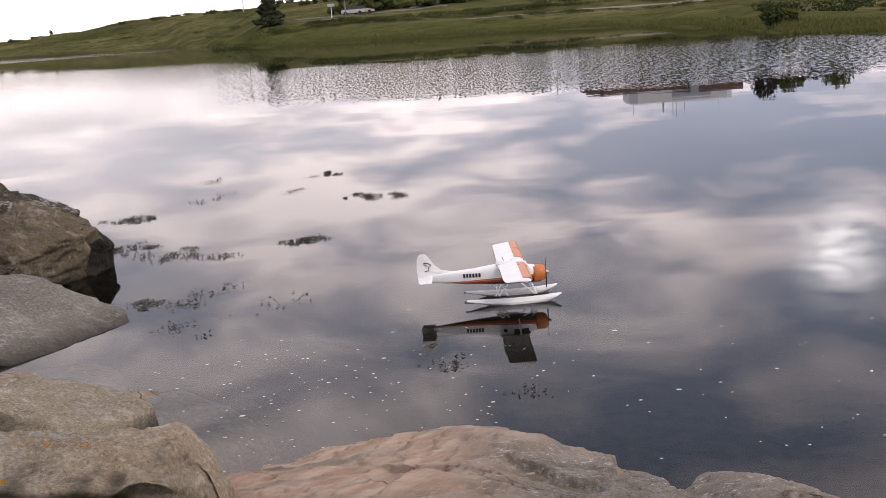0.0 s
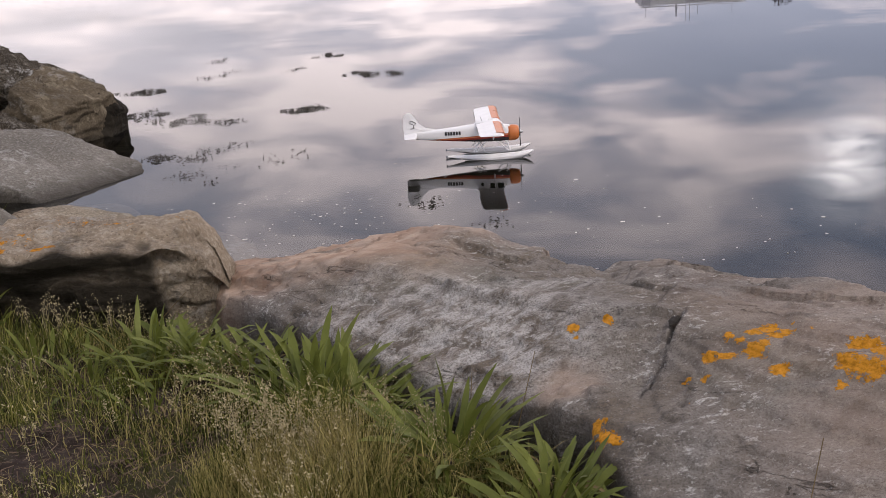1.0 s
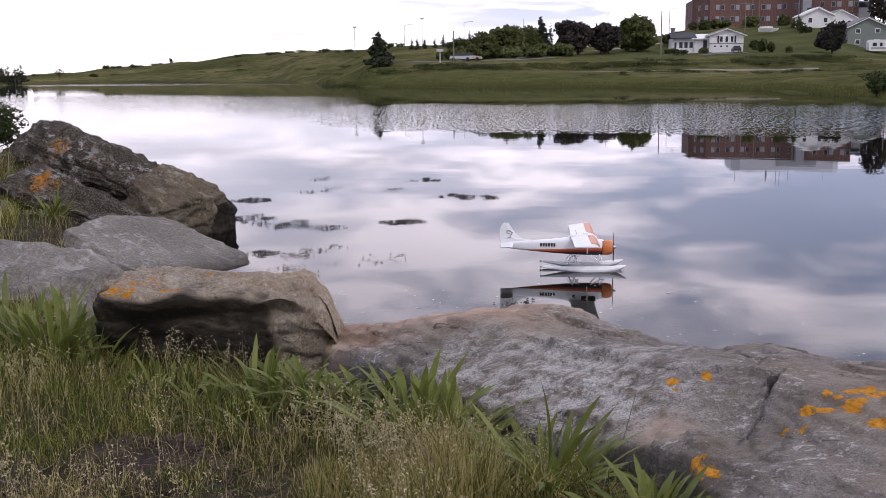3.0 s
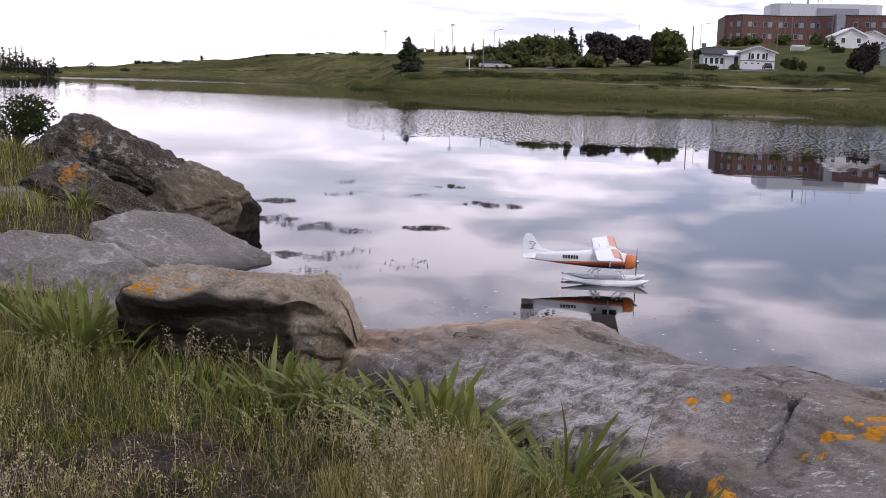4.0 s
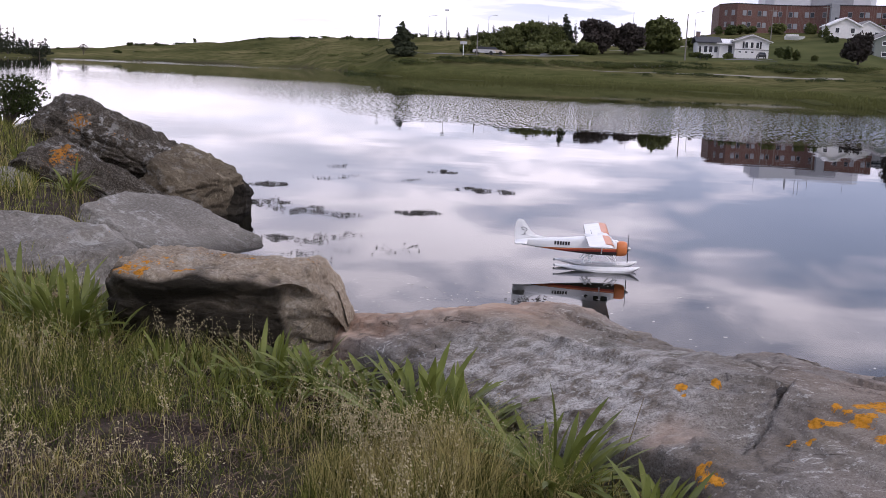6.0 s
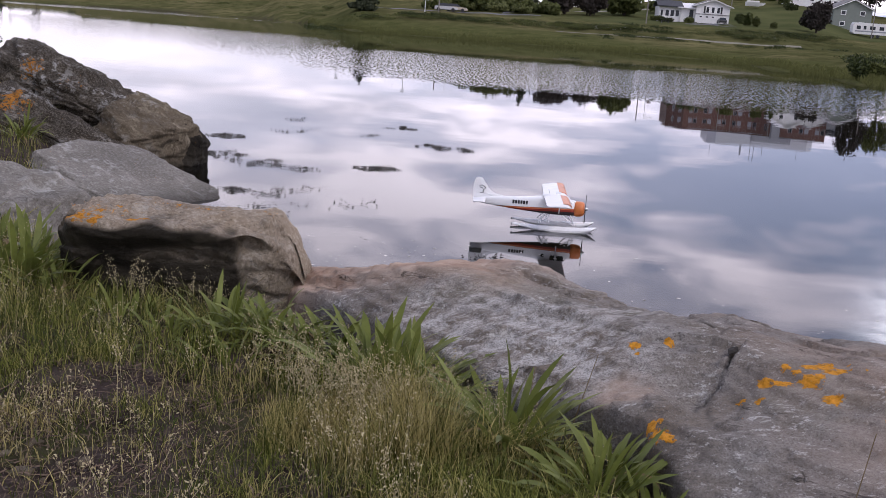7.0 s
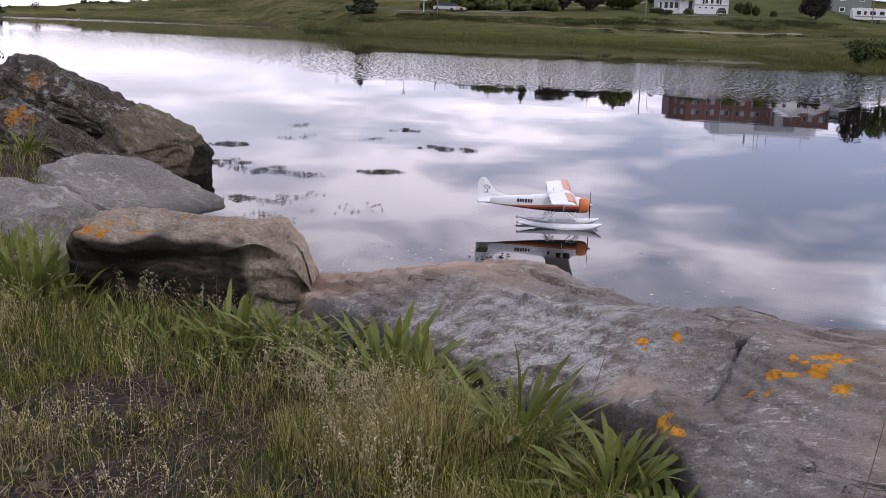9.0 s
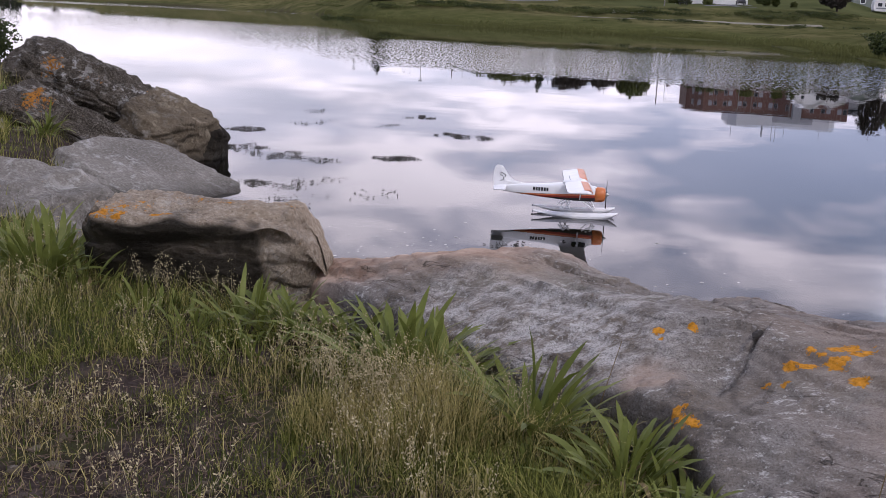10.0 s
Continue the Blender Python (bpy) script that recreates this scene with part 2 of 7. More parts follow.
def slab_material():
    """Split grey stone: cool and warm fields, scraped pale streaks, crisp white crust, dark pits and fine fissures."""
    k = Nodes("slab_rock", 0.85, sheen=0.15)
    pos = k.world_pos()

    def along(turn, sx, sy):
        mp = k.n.new("ShaderNodeMapping")
        mp.vector_type = "TEXTURE"
        mp.inputs["Rotation"].default_value = (0, 0, turn)
        mp.inputs["Scale"].default_value = (1 / sx, 1 / sy, 0.5)
        k.l.new(pos, mp.inputs[0])
        return mp.outputs[0]

    grain, cross, flat = along(0.78, 0.45, 1.5), along(-0.55, 0.5, 2.0), along(0.25, 0.6, 1.3)
    fields = k.noise(0.9, 5, 0.55, pos, 0.6)
    c = k.ramp(fields, (0.38, (0.166, 0.134, 0.101)), (0.50, (0.208, 0.183, 0.157)), (0.64, (0.226, 0.214, 0.199)))
    layer = k.noise(3.0, 10, 0.68, grain, 0.3)
    c = k.mix(k.ramp(layer, (0.34, 0.85), (0.47, 0.0)), c, (0.090, 0.076, 0.066))
    c = k.mix(k.ramp(layer, (0.54, 0.0), (0.68, 0.7)), c, (0.340, 0.310, 0.280))
    olive = k.ramp(k.noise(1.3, 5, 0.6, cross), (0.56, 0.0), (0.66, 0.55))
    c = k.mix(olive, c, (0.165, 0.160, 0.125))
    # scraped streaks, strongest where the middle of the slab is worn
    scrape = k.ramp(k.noise(7.0, 10, 0.76, grain, 0.4), (0.42, 0.0), (0.56, 1.0))
    c = k.mix(k.math("MULTIPLY", scrape, k.attr("pale"), True), c, (0.50, 0.475, 0.445))
    crust = k.math("MULTIPLY", k.ramp(k.noise(30, 6, 0.72, flat, 0.3), (0.555, 0.0), (0.600, 0.9)), k.ramp(k.noise(2.8, 4, 0.6, pos), (0.47, 0.0), (0.60, 1.0)))
    c = k.mix(crust, c, (0.58, 0.565, 0.53))
    specks = k.ramp(k.noise(46, 5, 0.7, flat), (0.34, 0.8), (0.42, 0.0))
    c = k.mix(specks, c, (0.075, 0.066, 0.060))
    dust = k.noise(140, 3, 0.7, pos)
    c = k.mix(k.ramp(dust, (0.40, 0.6), (0.52, 0.0)), c, (0.10, 0.088, 0.078))
    c = k.mix(k.ramp(k.noise(21, 7, 0.74, pos, 0.3), (0.36, 0.5), (0.46, 0.0)), c, (0.110, 0.097, 0.084))
    c = k.mix(k.ramp(k.noise(75, 5, 0.7, pos), (0.58, 0.0), (0.68, 0.6)), c, (0.46, 0.44, 0.41))
    warm = k.math("MULTIPLY", k.attr("pink"), k.ramp(k.noise(2.6, 6, 0.6, flat), (0.30, 0.15), (0.52, 0.9)), True)
    c = k.mix(warm, c, k.ramp(k.noise(6, 6, 0.65, grain), (0.35, (0.34, 0.22, 0.155)), (0.65, (0.52, 0.40, 0.31))))
    # fissures that run with the bedding
    sway = k.n.new("ShaderNodeVectorMath")
    sway.operation = "MULTIPLY_ADD"
    wander = k.n.new("ShaderNodeTexNoise")
    wander.inputs["Scale"].default_value, wander.inputs["Detail"].default_value = 3.5, 6
    k.l.new(cross, wander.inputs["Vector"])
    k.l.new(wander.outputs["Color"], sway.inputs[0])
    sway.inputs[1].default_value = (0.5, 0.5, 0.5)
    k.l.new(cross, sway.inputs[2])
    split = k.ramp(k.cells(2.2, sway.outputs[0], "DISTANCE_TO_EDGE"), (0.0, 1.0), (0.009, 0.0))
    split = k.math("MULTIPLY", split, k.ramp(k.noise(2.3, 3, 0.5, pos), (0.53, 0.0), (0.60, 1.0)))
    c = k.mix(k.math("MULTIPLY", split, 0.6), c, (0.04, 0.034, 0.030))
    c, cover = lichen_over(k, c, pos, (0.58, 0.25, 0.022), 1.5, 42)
    # waterline wet, and shade painted on the hollow near side
    wet_shade = k.math("MULTIPLY", k.attr("wet_shade"), 0.88, True)
    c = k.mix(wet_shade, c, (0.035, 0.03, 0.022))
    h = k.math("ADD", k.math("MULTIPLY", layer, 0.9), k.math("MULTIPLY", k.noise(15, 9, 0.70, grain, 0.2), 0.6))
    h = k.math("ADD", h, k.math("MULTIPLY", k.noise(48, 7, 0.75, flat), 0.42))
    h = k.math("ADD", h, k.math("MULTIPLY", cover, 0.10))
    h = k.math("SUBTRACT", h, k.math("MULTIPLY", split, 0.6))
    return k.done(c, k.math("SUBTRACT", 0.88, k.math("MULTIPLY", wet_shade, 0.3)), k.bump(h, 0.9, 0.024))


M = {}
M["slab_rock"] = slab_material()
M["tan_rock"] = rock_material("tan_rock", (0.12, 0.095, 0.065), (0.34, 0.285, 0.21), (0.60, 0.53, 0.43), grain=1.3, pits=0.9, crazed=0.25)
M["grey_rock"] = rock_material("grey_rock", (0.105, 0.094, 0.078), (0.225, 0.207, 0.180), (0.37, 0.345, 0.31), grain=1.1, pits=0.7, pale=1.0, crazed=0.12)
M["dark_rock"] = rock_material("dark_rock", (0.014, 0.011, 0.008), (0.064, 0.052, 0.038), (0.30, 0.27, 0.225), lichen=(0.46, 0.19, 0.03), grain=1.6, pits=1.3, pale=1.3, crazed=0.6)
M["brown_rock"] = rock_material("brown_rock", (0.055, 0.043, 0.029), (0.135, 0.108, 0.074), (0.32, 0.275, 0.20), lichen=(0.30, 0.18, 0.06), grain=1.2, pits=0.7, pale=0.5)
M["wet_rock"] = rock_material("wet_rock", (0.010, 0.009, 0.007), (0.026, 0.022, 0.017), (0.07, 0.06, 0.045), grain=1.4, pale=0.2)
M["sunk_rock"] = rock_material("sunk_rock", (0.13, 0.105, 0.07), (0.28, 0.22, 0.155), (0.40, 0.33, 0.25))


def ground_material():
    k = Nodes("ground_soil_and_turf", 0.95, sheen=0.0)
    pos = k.world_pos()
    sep = k.n.new("ShaderNodeSeparateXYZ")
    k.l.new(pos, sep.inputs[0])
    soil = k.ramp(k.noise(5.5, 8, 0.65, pos), (0.3, (0.022, 0.016, 0.013)), (0.52, (0.062, 0.048, 0.042)), (0.72, (0.125, 0.100, 0.088)))
    soil = k.mix(k.ramp(k.cells(38, pos), (0.05, 0.55), (0.25, 0.0)), soil, (0.2, 0.18, 0.16))
    moss = k.ramp(k.noise(2.2, 6, 0.6, pos), (0.50, 0.0), (0.62, 0.45))
    near = k.mix(moss, soil, (0.075, 0.085, 0.03))
    # far meadows and lawns
    m2 = k.ramp(k.noise(0.035, 6, 0.6, pos), (0.34, (0.060, 0.064, 0.026)), (0.5, (0.102, 0.100, 0.042)), (0.66, (0.17, 0.150, 0.072)))
    m3 = k.noise(0.35, 6, 0.7, pos)
    far = k.mix(k.ramp(m3, (0.36, 0.75), (0.56, 0.0)), m2, (0.042, 0.045, 0.016))
    lawn = k.ramp(k.noise(0.12, 4, 0.5, pos), (0.3, (0.062, 0.072, 0.030)), (0.7, (0.098, 0.104, 0.045)))
    far = k.mix(k.attr("lawn"), far, lawn)
    reed = k.ramp(k.noise(0.5, 5, 0.6, pos), (0.3, (0.056, 0.062, 0.022)), (0.7, (0.100, 0.102, 0.040)))
    far = k.mix(k.attr("reed"), far, reed)
    away = k.ramp(k.math("MULTIPLY", sep.outputs[1], 0.02), (0.5, 0.0), (0.7, 1.0))
    c = k.mix(away, near, far)
    c = k.mix(k.attr("mud"), c, k.ramp(k.noise(6, 6, 0.6, pos), (0.3, (0.03, 0.03, 0.02)), (0.7, (0.075, 0.065, 0.045))))
    h = k.math("ADD", k.noise(20, 8, 0.7, pos), k.math("MULTIPLY", k.noise(0.6, 5, 0.6, pos), 2.0))
    return k.done(c, None, k.bump(h, 0.8, 0.04))


M["ground"] = ground_material()


def water_material():
    k = Nodes("pond_water", 0.02)
    pos = k.world_pos()
    sep = k.n.new("ShaderNodeSeparateXYZ")
    k.l.new(pos, sep.inputs[0])

    def stretched(sx, sy):
        mp = k.n.new("ShaderNodeMapping")
        mp.inputs["Scale"].default_value = (sx, sy, 1)
        k.l.new(pos, mp.inputs[0])
        return mp.outputs[0]

    # slow swell, a breeze patch some 40 to 100 m out, and fine ripples between
    edge = k.math("ADD", sep.outputs[1], k.math("MULTIPLY", k.math("SUBTRACT", k.noise(1.0, 4, 0.6, stretched(0.05, 0.09)), 0.5), 13.0))
    lee = k.math("DIVIDE", sep.outputs[0], k.math("MAXIMUM", sep.outputs[1], 1.0))
    west = k.math("MULTIPLY", k.ramp(k.math("ADD", lee, 0.5), (0.24, 1.0), (0.33, 0.0)),
                  k.ramp(k.math("MULTIPLY", edge, 0.0025), (0.07, 0.0), (0.13, 0.20), (0.21, 0.34), (0.26, 0.04), (0.52, 0.04), (0.56, 0.5)))
    breeze = k.math("MULTIPLY", k.ramp(k.math("MULTIPLY", edge, 0.005), (0.155, 0.0), (0.19, 1.0), (0.28, 1.0), (0.345, 0.0)),
                    k.ramp(k.math("ADD", lee, 0.5), (0.24, 0.05), (0.37, 1.0)))
    breeze = k.math("MAXIMUM", breeze, west)
    swell = k.noise(1.0, 2, 0.5, stretched(0.35, 0.7))
    n1 = k.bump(swell, 1.0, 0.0016)
    lap = k.noise(1.0, 3, 0.55, stretched(2.2, 3.4))
    n2 = k.bump(lap, 1.0, 0.00022, n1)
    chop = k.noise(1.0, 2, 0.65, stretched(13.0, 1.7))
    tilt = k.n.new("ShaderNodeCombineXYZ")
    k.put(tilt, "X", k.math("MULTIPLY", k.math("SUBTRACT", k.noise(1.0, 2, 0.6, stretched(3.3, 0.48)), 0.5), k.math("MULTIPLY", breeze, 0.10)))
    k.put(tilt, "Y", k.math("MULTIPLY", k.math("SUBTRACT", chop, 0.5), k.math("MULTIPLY", breeze, 0.42)))
    lean = k.n.new("ShaderNodeVectorMath")
    lean.operation = "ADD"
    k.l.new(n2, lean.inputs[0])
    k.l.new(tilt.outputs[0], lean.inputs[1])
    unit = k.n.new("ShaderNodeVectorMath")
    unit.operation = "NORMALIZE"
    k.l.new(lean.outputs[0], unit.inputs[0])
    normal = unit.outputs[0]
    fres = k.n.new("ShaderNodeFresnel")
    fres.inputs["IOR"].default_value = 1.33
    k.l.new(normal, fres.inputs["Normal"])
    gloss = k.n.new("ShaderNodeBsdfGlossy")
    gloss.inputs["Roughness"].default_value = 0.015
    gloss.inputs["Color"].default_value = (0.97, 0.97, 1.0, 1)
    k.l.new(normal, gloss.inputs["Normal"])
    clear = k.n.new("ShaderNodeBsdfTransparent")
    clear.inputs["Color"].default_value = (0.40, 0.42, 0.36, 1)
    mx = k.n.new("ShaderNodeMixShader")
    k.l.new(fres.outputs[0], mx.inputs[0])
    k.l.new(clear.outputs[0], mx.inputs[1])
    k.l.new(gloss.outputs[0], mx.inputs[2])
    k.n.remove(k.p)
    k.l.new(mx.outputs[0], k.n["Material Output"].inputs["Surface"])
    return k.m


M["water"] = water_material()


def leaf_material(name, dark, light, rough=0.55, back=0.35):
    k = Nodes(name, rough, sheen=0.2)
    r = k.math("ADD", k.math("MULTIPLY", k.island(), 0.6), k.math("MULTIPLY", k.random(), 0.4))
    c = k.mix(r, dark, light)
    c = k.mix(k.ramp(k.noise(9, 4, 0.6, k.world_pos()), (0.35, 0.0), (0.7, 0.5)), c, tuple(v * 0.55 for v in dark))
    tr = k.n.new("ShaderNodeBsdfTranslucent")
    k.put(tr, "Color", c)
    mx = k.n.new("ShaderNodeMixShader")
    mx.inputs[0].default_value = back
    k.l.new(k.p.outputs[0], mx.inputs[1])
    k.l.new(tr.outputs[0], mx.inputs[2])
    k.l.new(mx.outputs[0], k.n["Material Output"].inputs["Surface"])
    return k.done(c)


def grass_material():
    k = Nodes("meadow_grass", 0.7, sheen=0.15)
    pos = k.world_pos()
    r = k.island()
    green = k.mix(r, (0.020, 0.030, 0.006), (0.310, 0.325, 0.072))
    straw = k.mix(r, (0.14, 0.108, 0.036), (0.52, 0.445, 0.18))
    patch = k.noise(2.0, 4, 0.6, pos)
    pick = k.math("ADD", patch, k.math("MULTIPLY", k.math("SUBTRACT", r, 0.5), 0.35))
    c = k.mix(k.ramp(k.math("ADD", pick, k.math("MULTIPLY", k.attr("dry"), 0.22)), (0.56, 0.0), (0.68, 1.0)), green, straw)
    tr = k.n.new("ShaderNodeBsdfTranslucent")
    k.put(tr, "Color", c)
    mx = k.n.new("ShaderNodeMixShader")
    mx.inputs[0].default_value = 0.3
    k.l.new(k.p.outputs[0], mx.inputs[1])
    k.l.new(tr.outputs[0], mx.inputs[2])
    k.l.new(mx.outputs[0], k.n["Material Output"].inputs["Surface"])
    return k.done(c)


M["grass"] = grass_material()
M["broad_leaf"] = leaf_material("broad_leaf", (0.078, 0.104, 0.018), (0.275, 0.305, 0.075), 0.42)
M["green_grass"] = leaf_material("fresh_grass", (0.040, 0.058, 0.012), (0.17, 0.20, 0.048), 0.6)
M["litter"] = leaf_material("dead_litter", (0.055, 0.036, 0.026), (0.25, 0.180, 0.125), 0.9, 0.1)
M["dead_leaf"] = leaf_material("dead_leaf", (0.16, 0.11, 0.05), (0.36, 0.28, 0.15), 0.8)
M["seed"] = leaf_material("grass_seed", (0.26, 0.205, 0.105), (0.62, 0.54, 0.33), 0.85, 0.2)
M["crown_dark"] = leaf_material("purple_maple_leaves", (0.032, 0.028, 0.024), (0.085, 0.068, 0.060), 0.6, 0.15)
M["crown_green"] = leaf_material("green_leaves", (0.052, 0.066, 0.020), (0.165, 0.18, 0.055), 0.6, 0.25)
M["crown_light"] = leaf_material("light_green_leaves", (0.080, 0.095, 0.030), (0.20, 0.215, 0.080), 0.6, 0.25)
M["conifer"] = leaf_material("conifer_needles", (0.020, 0.026, 0.014), (0.06, 0.070, 0.034), 0.7, 0.1)
M["shrub"] = leaf_material("shrub_leaves", (0.026, 0.038, 0.010), (0.085, 0.105, 0.030), 0.6, 0.2)
M["reed"] = leaf_material("reed_blades", (0.10, 0.108, 0.034), (0.185, 0.188, 0.066), 0.7, 0.5)
M["bark"] = plain("bark", (0.10, 0.08, 0.065), 0.9, 0, 0.4, 3.0)
M["weed"] = plain("wet_seaweed", (0.022, 0.017, 0.009), 0.35, 0, 0.5, 20)
M["chips"] = leaf_material("shell_chips", (0.10, 0.09, 0.075), (0.62, 0.59, 0.54), 0.8, 0.0)
# near-black of the crack insert: shade put into the colour
M["crack_shade"] = plain("crack_shade_dark", (0.02, 0.015, 0.011), 0.85, 0, 0.3, 30)
M["foam"] = plain("dried_foam", (0.62, 0.6, 0.56), 0.8, 0, 0.2, 60)
M["white_paint"] = plain("white_paint", (0.88, 0.88, 0.88), 0.4, 0, 0.05)
M["orange"] = plain("orange_gloss_paint", (0.62, 0.185, 0.05), 0.3, 0, 0.06)
M["black"] = plain("black_plastic", (0.018, 0.018, 0.02), 0.4, 0, 0.2)
M["metal"] = plain("brushed_aluminium", (0.6, 0.6, 0.6), 0.35, 0.9, 0.1)
M["float_white"] = plain("white_float_plastic", (0.87, 0.87, 0.87), 0.35, 0, 0.06)
M["tinted_glass"] = plain("dark_window_glass", (0.02, 0.024, 0.03), 0.08, 0, 0.1)
M["siding"] = plain("white_siding", (0.78, 0.77, 0.76), 0.7, 0, 0.06, 1.5)
M["grey_siding"] = plain("grey_green_siding", (0.20, 0.225, 0.20), 0.8, 0, 0.08, 1.5)
M["beige_siding"] = plain("beige_siding", (0.46, 0.40, 0.32), 0.8, 0, 0.08, 1.5)
M["roof_dark"] = plain("dark_roof_shingle", (0.05, 0.052, 0.06), 0.9, 0, 0.25, 2.5)
M["roof_grey"] = plain("grey_roof_shingle", (0.20, 0.19, 0.185), 0.9, 0, 0.2, 2.5)
M["panel_white"] = plain("white_metal_cladding", (0.62, 0.64, 0.66), 0.5, 0, 0.05, 0.6)
M["panel_grey"] = plain("grey_metal_louvres", (0.30, 0.31, 0.33), 0.5, 0, 0.1, 0.6)
M["asphalt"] = plain("asphalt", (0.11, 0.11, 0.115), 0.9, 0, 0.2, 1.2)
M["track"] = plain("gravel_track", (0.20, 0.185, 0.14), 0.95, 0, 0.25, 1.0)
M["pole_wood"] = plain("weathered_pole", (0.22, 0.20, 0.18), 0.9, 0, 0.2, 2)
M["red_door"] = plain("red_door_paint", (0.28, 0.03, 0.03), 0.5, 0, 0.1)


def brick_material():
    k = Nodes("red_brick_facade", 0.9)
    pos = k.world_pos()
    c = k.ramp(k.noise(0.25, 6, 0.6, pos), (0.3, (0.115, 0.055, 0.044)), (0.7, (0.17, 0.082, 0.064)))
    t = k.n.new("ShaderNodeTexBrick")
    t.inputs["Scale"].default_value = 3.0
    k.put(t, "Color1", (0.16, 0.075, 0.057)), k.put(t, "Color2", (0.12, 0.055, 0.044)), k.put(t, "Mortar", (0.26, 0.22, 0.2))
    k.put(t, "Vector", k.where())
    return k.done(k.mix(0.5, c, t.outputs[0]))


M["brick"] = brick_material()


def fuselage_material():
    """White above, an orange-red band and a dark belly line, by height on the hull."""
    k = Nodes("painted_fuselage", 0.3)
    tc = k.n.new("ShaderNodeTexCoord")
    sep = k.n.new("ShaderNodeSeparateXYZ")
    k.l.new(tc.outputs["Object"], sep.inputs[0])
    rise = k.math("ADD", sep.outputs[2], k.math("MULTIPLY", sep.outputs[0], -0.038))
    z = k.math("MULTIPLY", rise, 2.0)
    r = k.n.new("ShaderNodeValToRGB")
    r.color_ramp.interpolation = "CONSTANT"
    e = r.color_ramp.elements
    e[0].position, e[0].color = 0.0, (0.03, 0.022, 0.024, 1)
    e[1].position, e[1].color = 0.365, (0.34, 0.045, 0.028, 1)
    for pos, c in ((0.405, (0.66, 0.20, 0.08, 1)), (0.430, (0.02, 0.02, 0.02, 1)), (0.437, (0.88, 0.88, 0.88, 1))):
        x = e.new(pos)
        x.color = c
    k.put(r, 0, z)
    return k.done(r.outputs[0])


M["fuselage"] = fuselage_material()


# ---- building helpers ----
def smooth(a, b, x):
    t = min(1.0, max(0.0, (x - a) / (b - a)))
    return t * t * (3 - 2 * t)


def mesh_from(bm, name):
    me = bpy.data.meshes.new(name)
    bm.to_mesh(me)
    bm.free()
    return me


def thing(name, bm, material, label="", category="", group="", kind="", shade=False):
    ob = new(name, mesh_from(bm, name))
    ob.data.materials.append(material)
    if shade:
        for p in ob.data.polygons:
            p.use_smooth = True
    return tagged(ob, label, category, group, kind)


def empty(name, m, label="", category="", group="", kind=""):
    ob = new(name)
    ob.matrix_basis = m
    return tagged(ob, label, category, group, kind)


def part(name, bm, material, parent, label="", shade=False):
    ob = new(name, mesh_from(bm, name))
    ob.data.materials.append(material)
    ob.parent = parent
    if shade:
        for p in ob.data.polygons:
            p.use_smooth = True
    return tagged(ob, label)


def add_box(bm, lo, hi, m=None, bevel=0.0):
    x0, y0, z0 = lo
    x1, y1, z1 = hi
    r = bmesh.ops.create_cube(bm, size=1.0, matrix=Matrix.Translation(((x0 + x1) / 2, (y0 + y1) / 2, (z0 + z1) / 2)) @ Matrix.Diagonal((x1 - x0, y1 - y0, z1 - z0, 1)))
    vs = r["verts"]
    if bevel:
        es = {e for v in vs for e in v.link_edges}
        vs = list({v for f in bmesh.ops.bevel(bm, geom=list(es), offset=bevel, segments=2, affect="EDGES", profile=0.6)["faces"] for v in f.verts} | {v for v in vs if v.is_valid})
    if m is not None:
        bmesh.ops.transform(bm, matrix=m, verts=vs)
    return bm


def box(lo, hi, m=None, bevel=0.0):
    return add_box(bmesh.new(), lo, hi, m, bevel)


def add_rod(bm, a, b, r0, r1=None, sides=8):
    a, b = Vector(a), Vector(b)
    d = b - a
    m = Matrix.Translation((a + b) / 2) @ d.to_track_quat("Z", "Y").to_matrix().to_4x4()
    bmesh.ops.create_cone(bm, cap_ends=True, segments=sides, radius1=r0, radius2=r0 if r1 is None else r1, depth=d.length, matrix=m)
    return bm


def rod(a, b, r0, r1=None, sides=8):
    return add_rod(bmesh.new(), a, b, r0, r1, sides)


def loft(rings, close=True):
    """Skin through rings of equal length, capped at both ends."""
    bm = bmesh.new()
    rows = [[bm.verts.new(p) for p in ring] for ring in rings]
    k = len(rows[0])
    for a, b in zip(rows, rows[1:]):
        for i in range(k):
            bm.faces.new((a[i], a[(i + 1) % k], b[(i + 1) % k], b[i]))
    if close:
        bm.faces.new(rows[0][::-1])
        bm.faces.new(rows[-1])
    bmesh.ops.recalc_face_normals(bm, faces=bm.faces)
    return bm


def oval(x, zc, hy, hz, n=20, power=2.6, yc=0.0):
    """A rounded-box section across the x axis."""
    ring = []
    for i in range(n):
        a = 2 * math.pi * i / n
        c, s = math.cos(a), math.sin(a)
        ring.append((x, yc + hy * math.copysign(abs(c) ** (2 / power), c), zc + hz * math.copysign(abs(s) ** (2 / power), s)))
    return ring


def raw_mesh(name, verts, faces, material, **attrs):
    me = bpy.data.meshes.new(name)
    me.from_pydata(verts, [], faces)
    me.materials.append(material)
    for key, values in attrs.items():
        a = me.attributes.new(key, "FLOAT", "POINT")
        a.data.foreach_set("value", np.asarray(values, dtype=np.float32))
    return me


# ---- lie of the land ----
COLUMNS = []


def column(b, *steps):
    """Height of the far land along one bearing b = x / y: pairs of distance and height."""
    COLUMNS.append((b, steps[0::2], steps[1::2]))


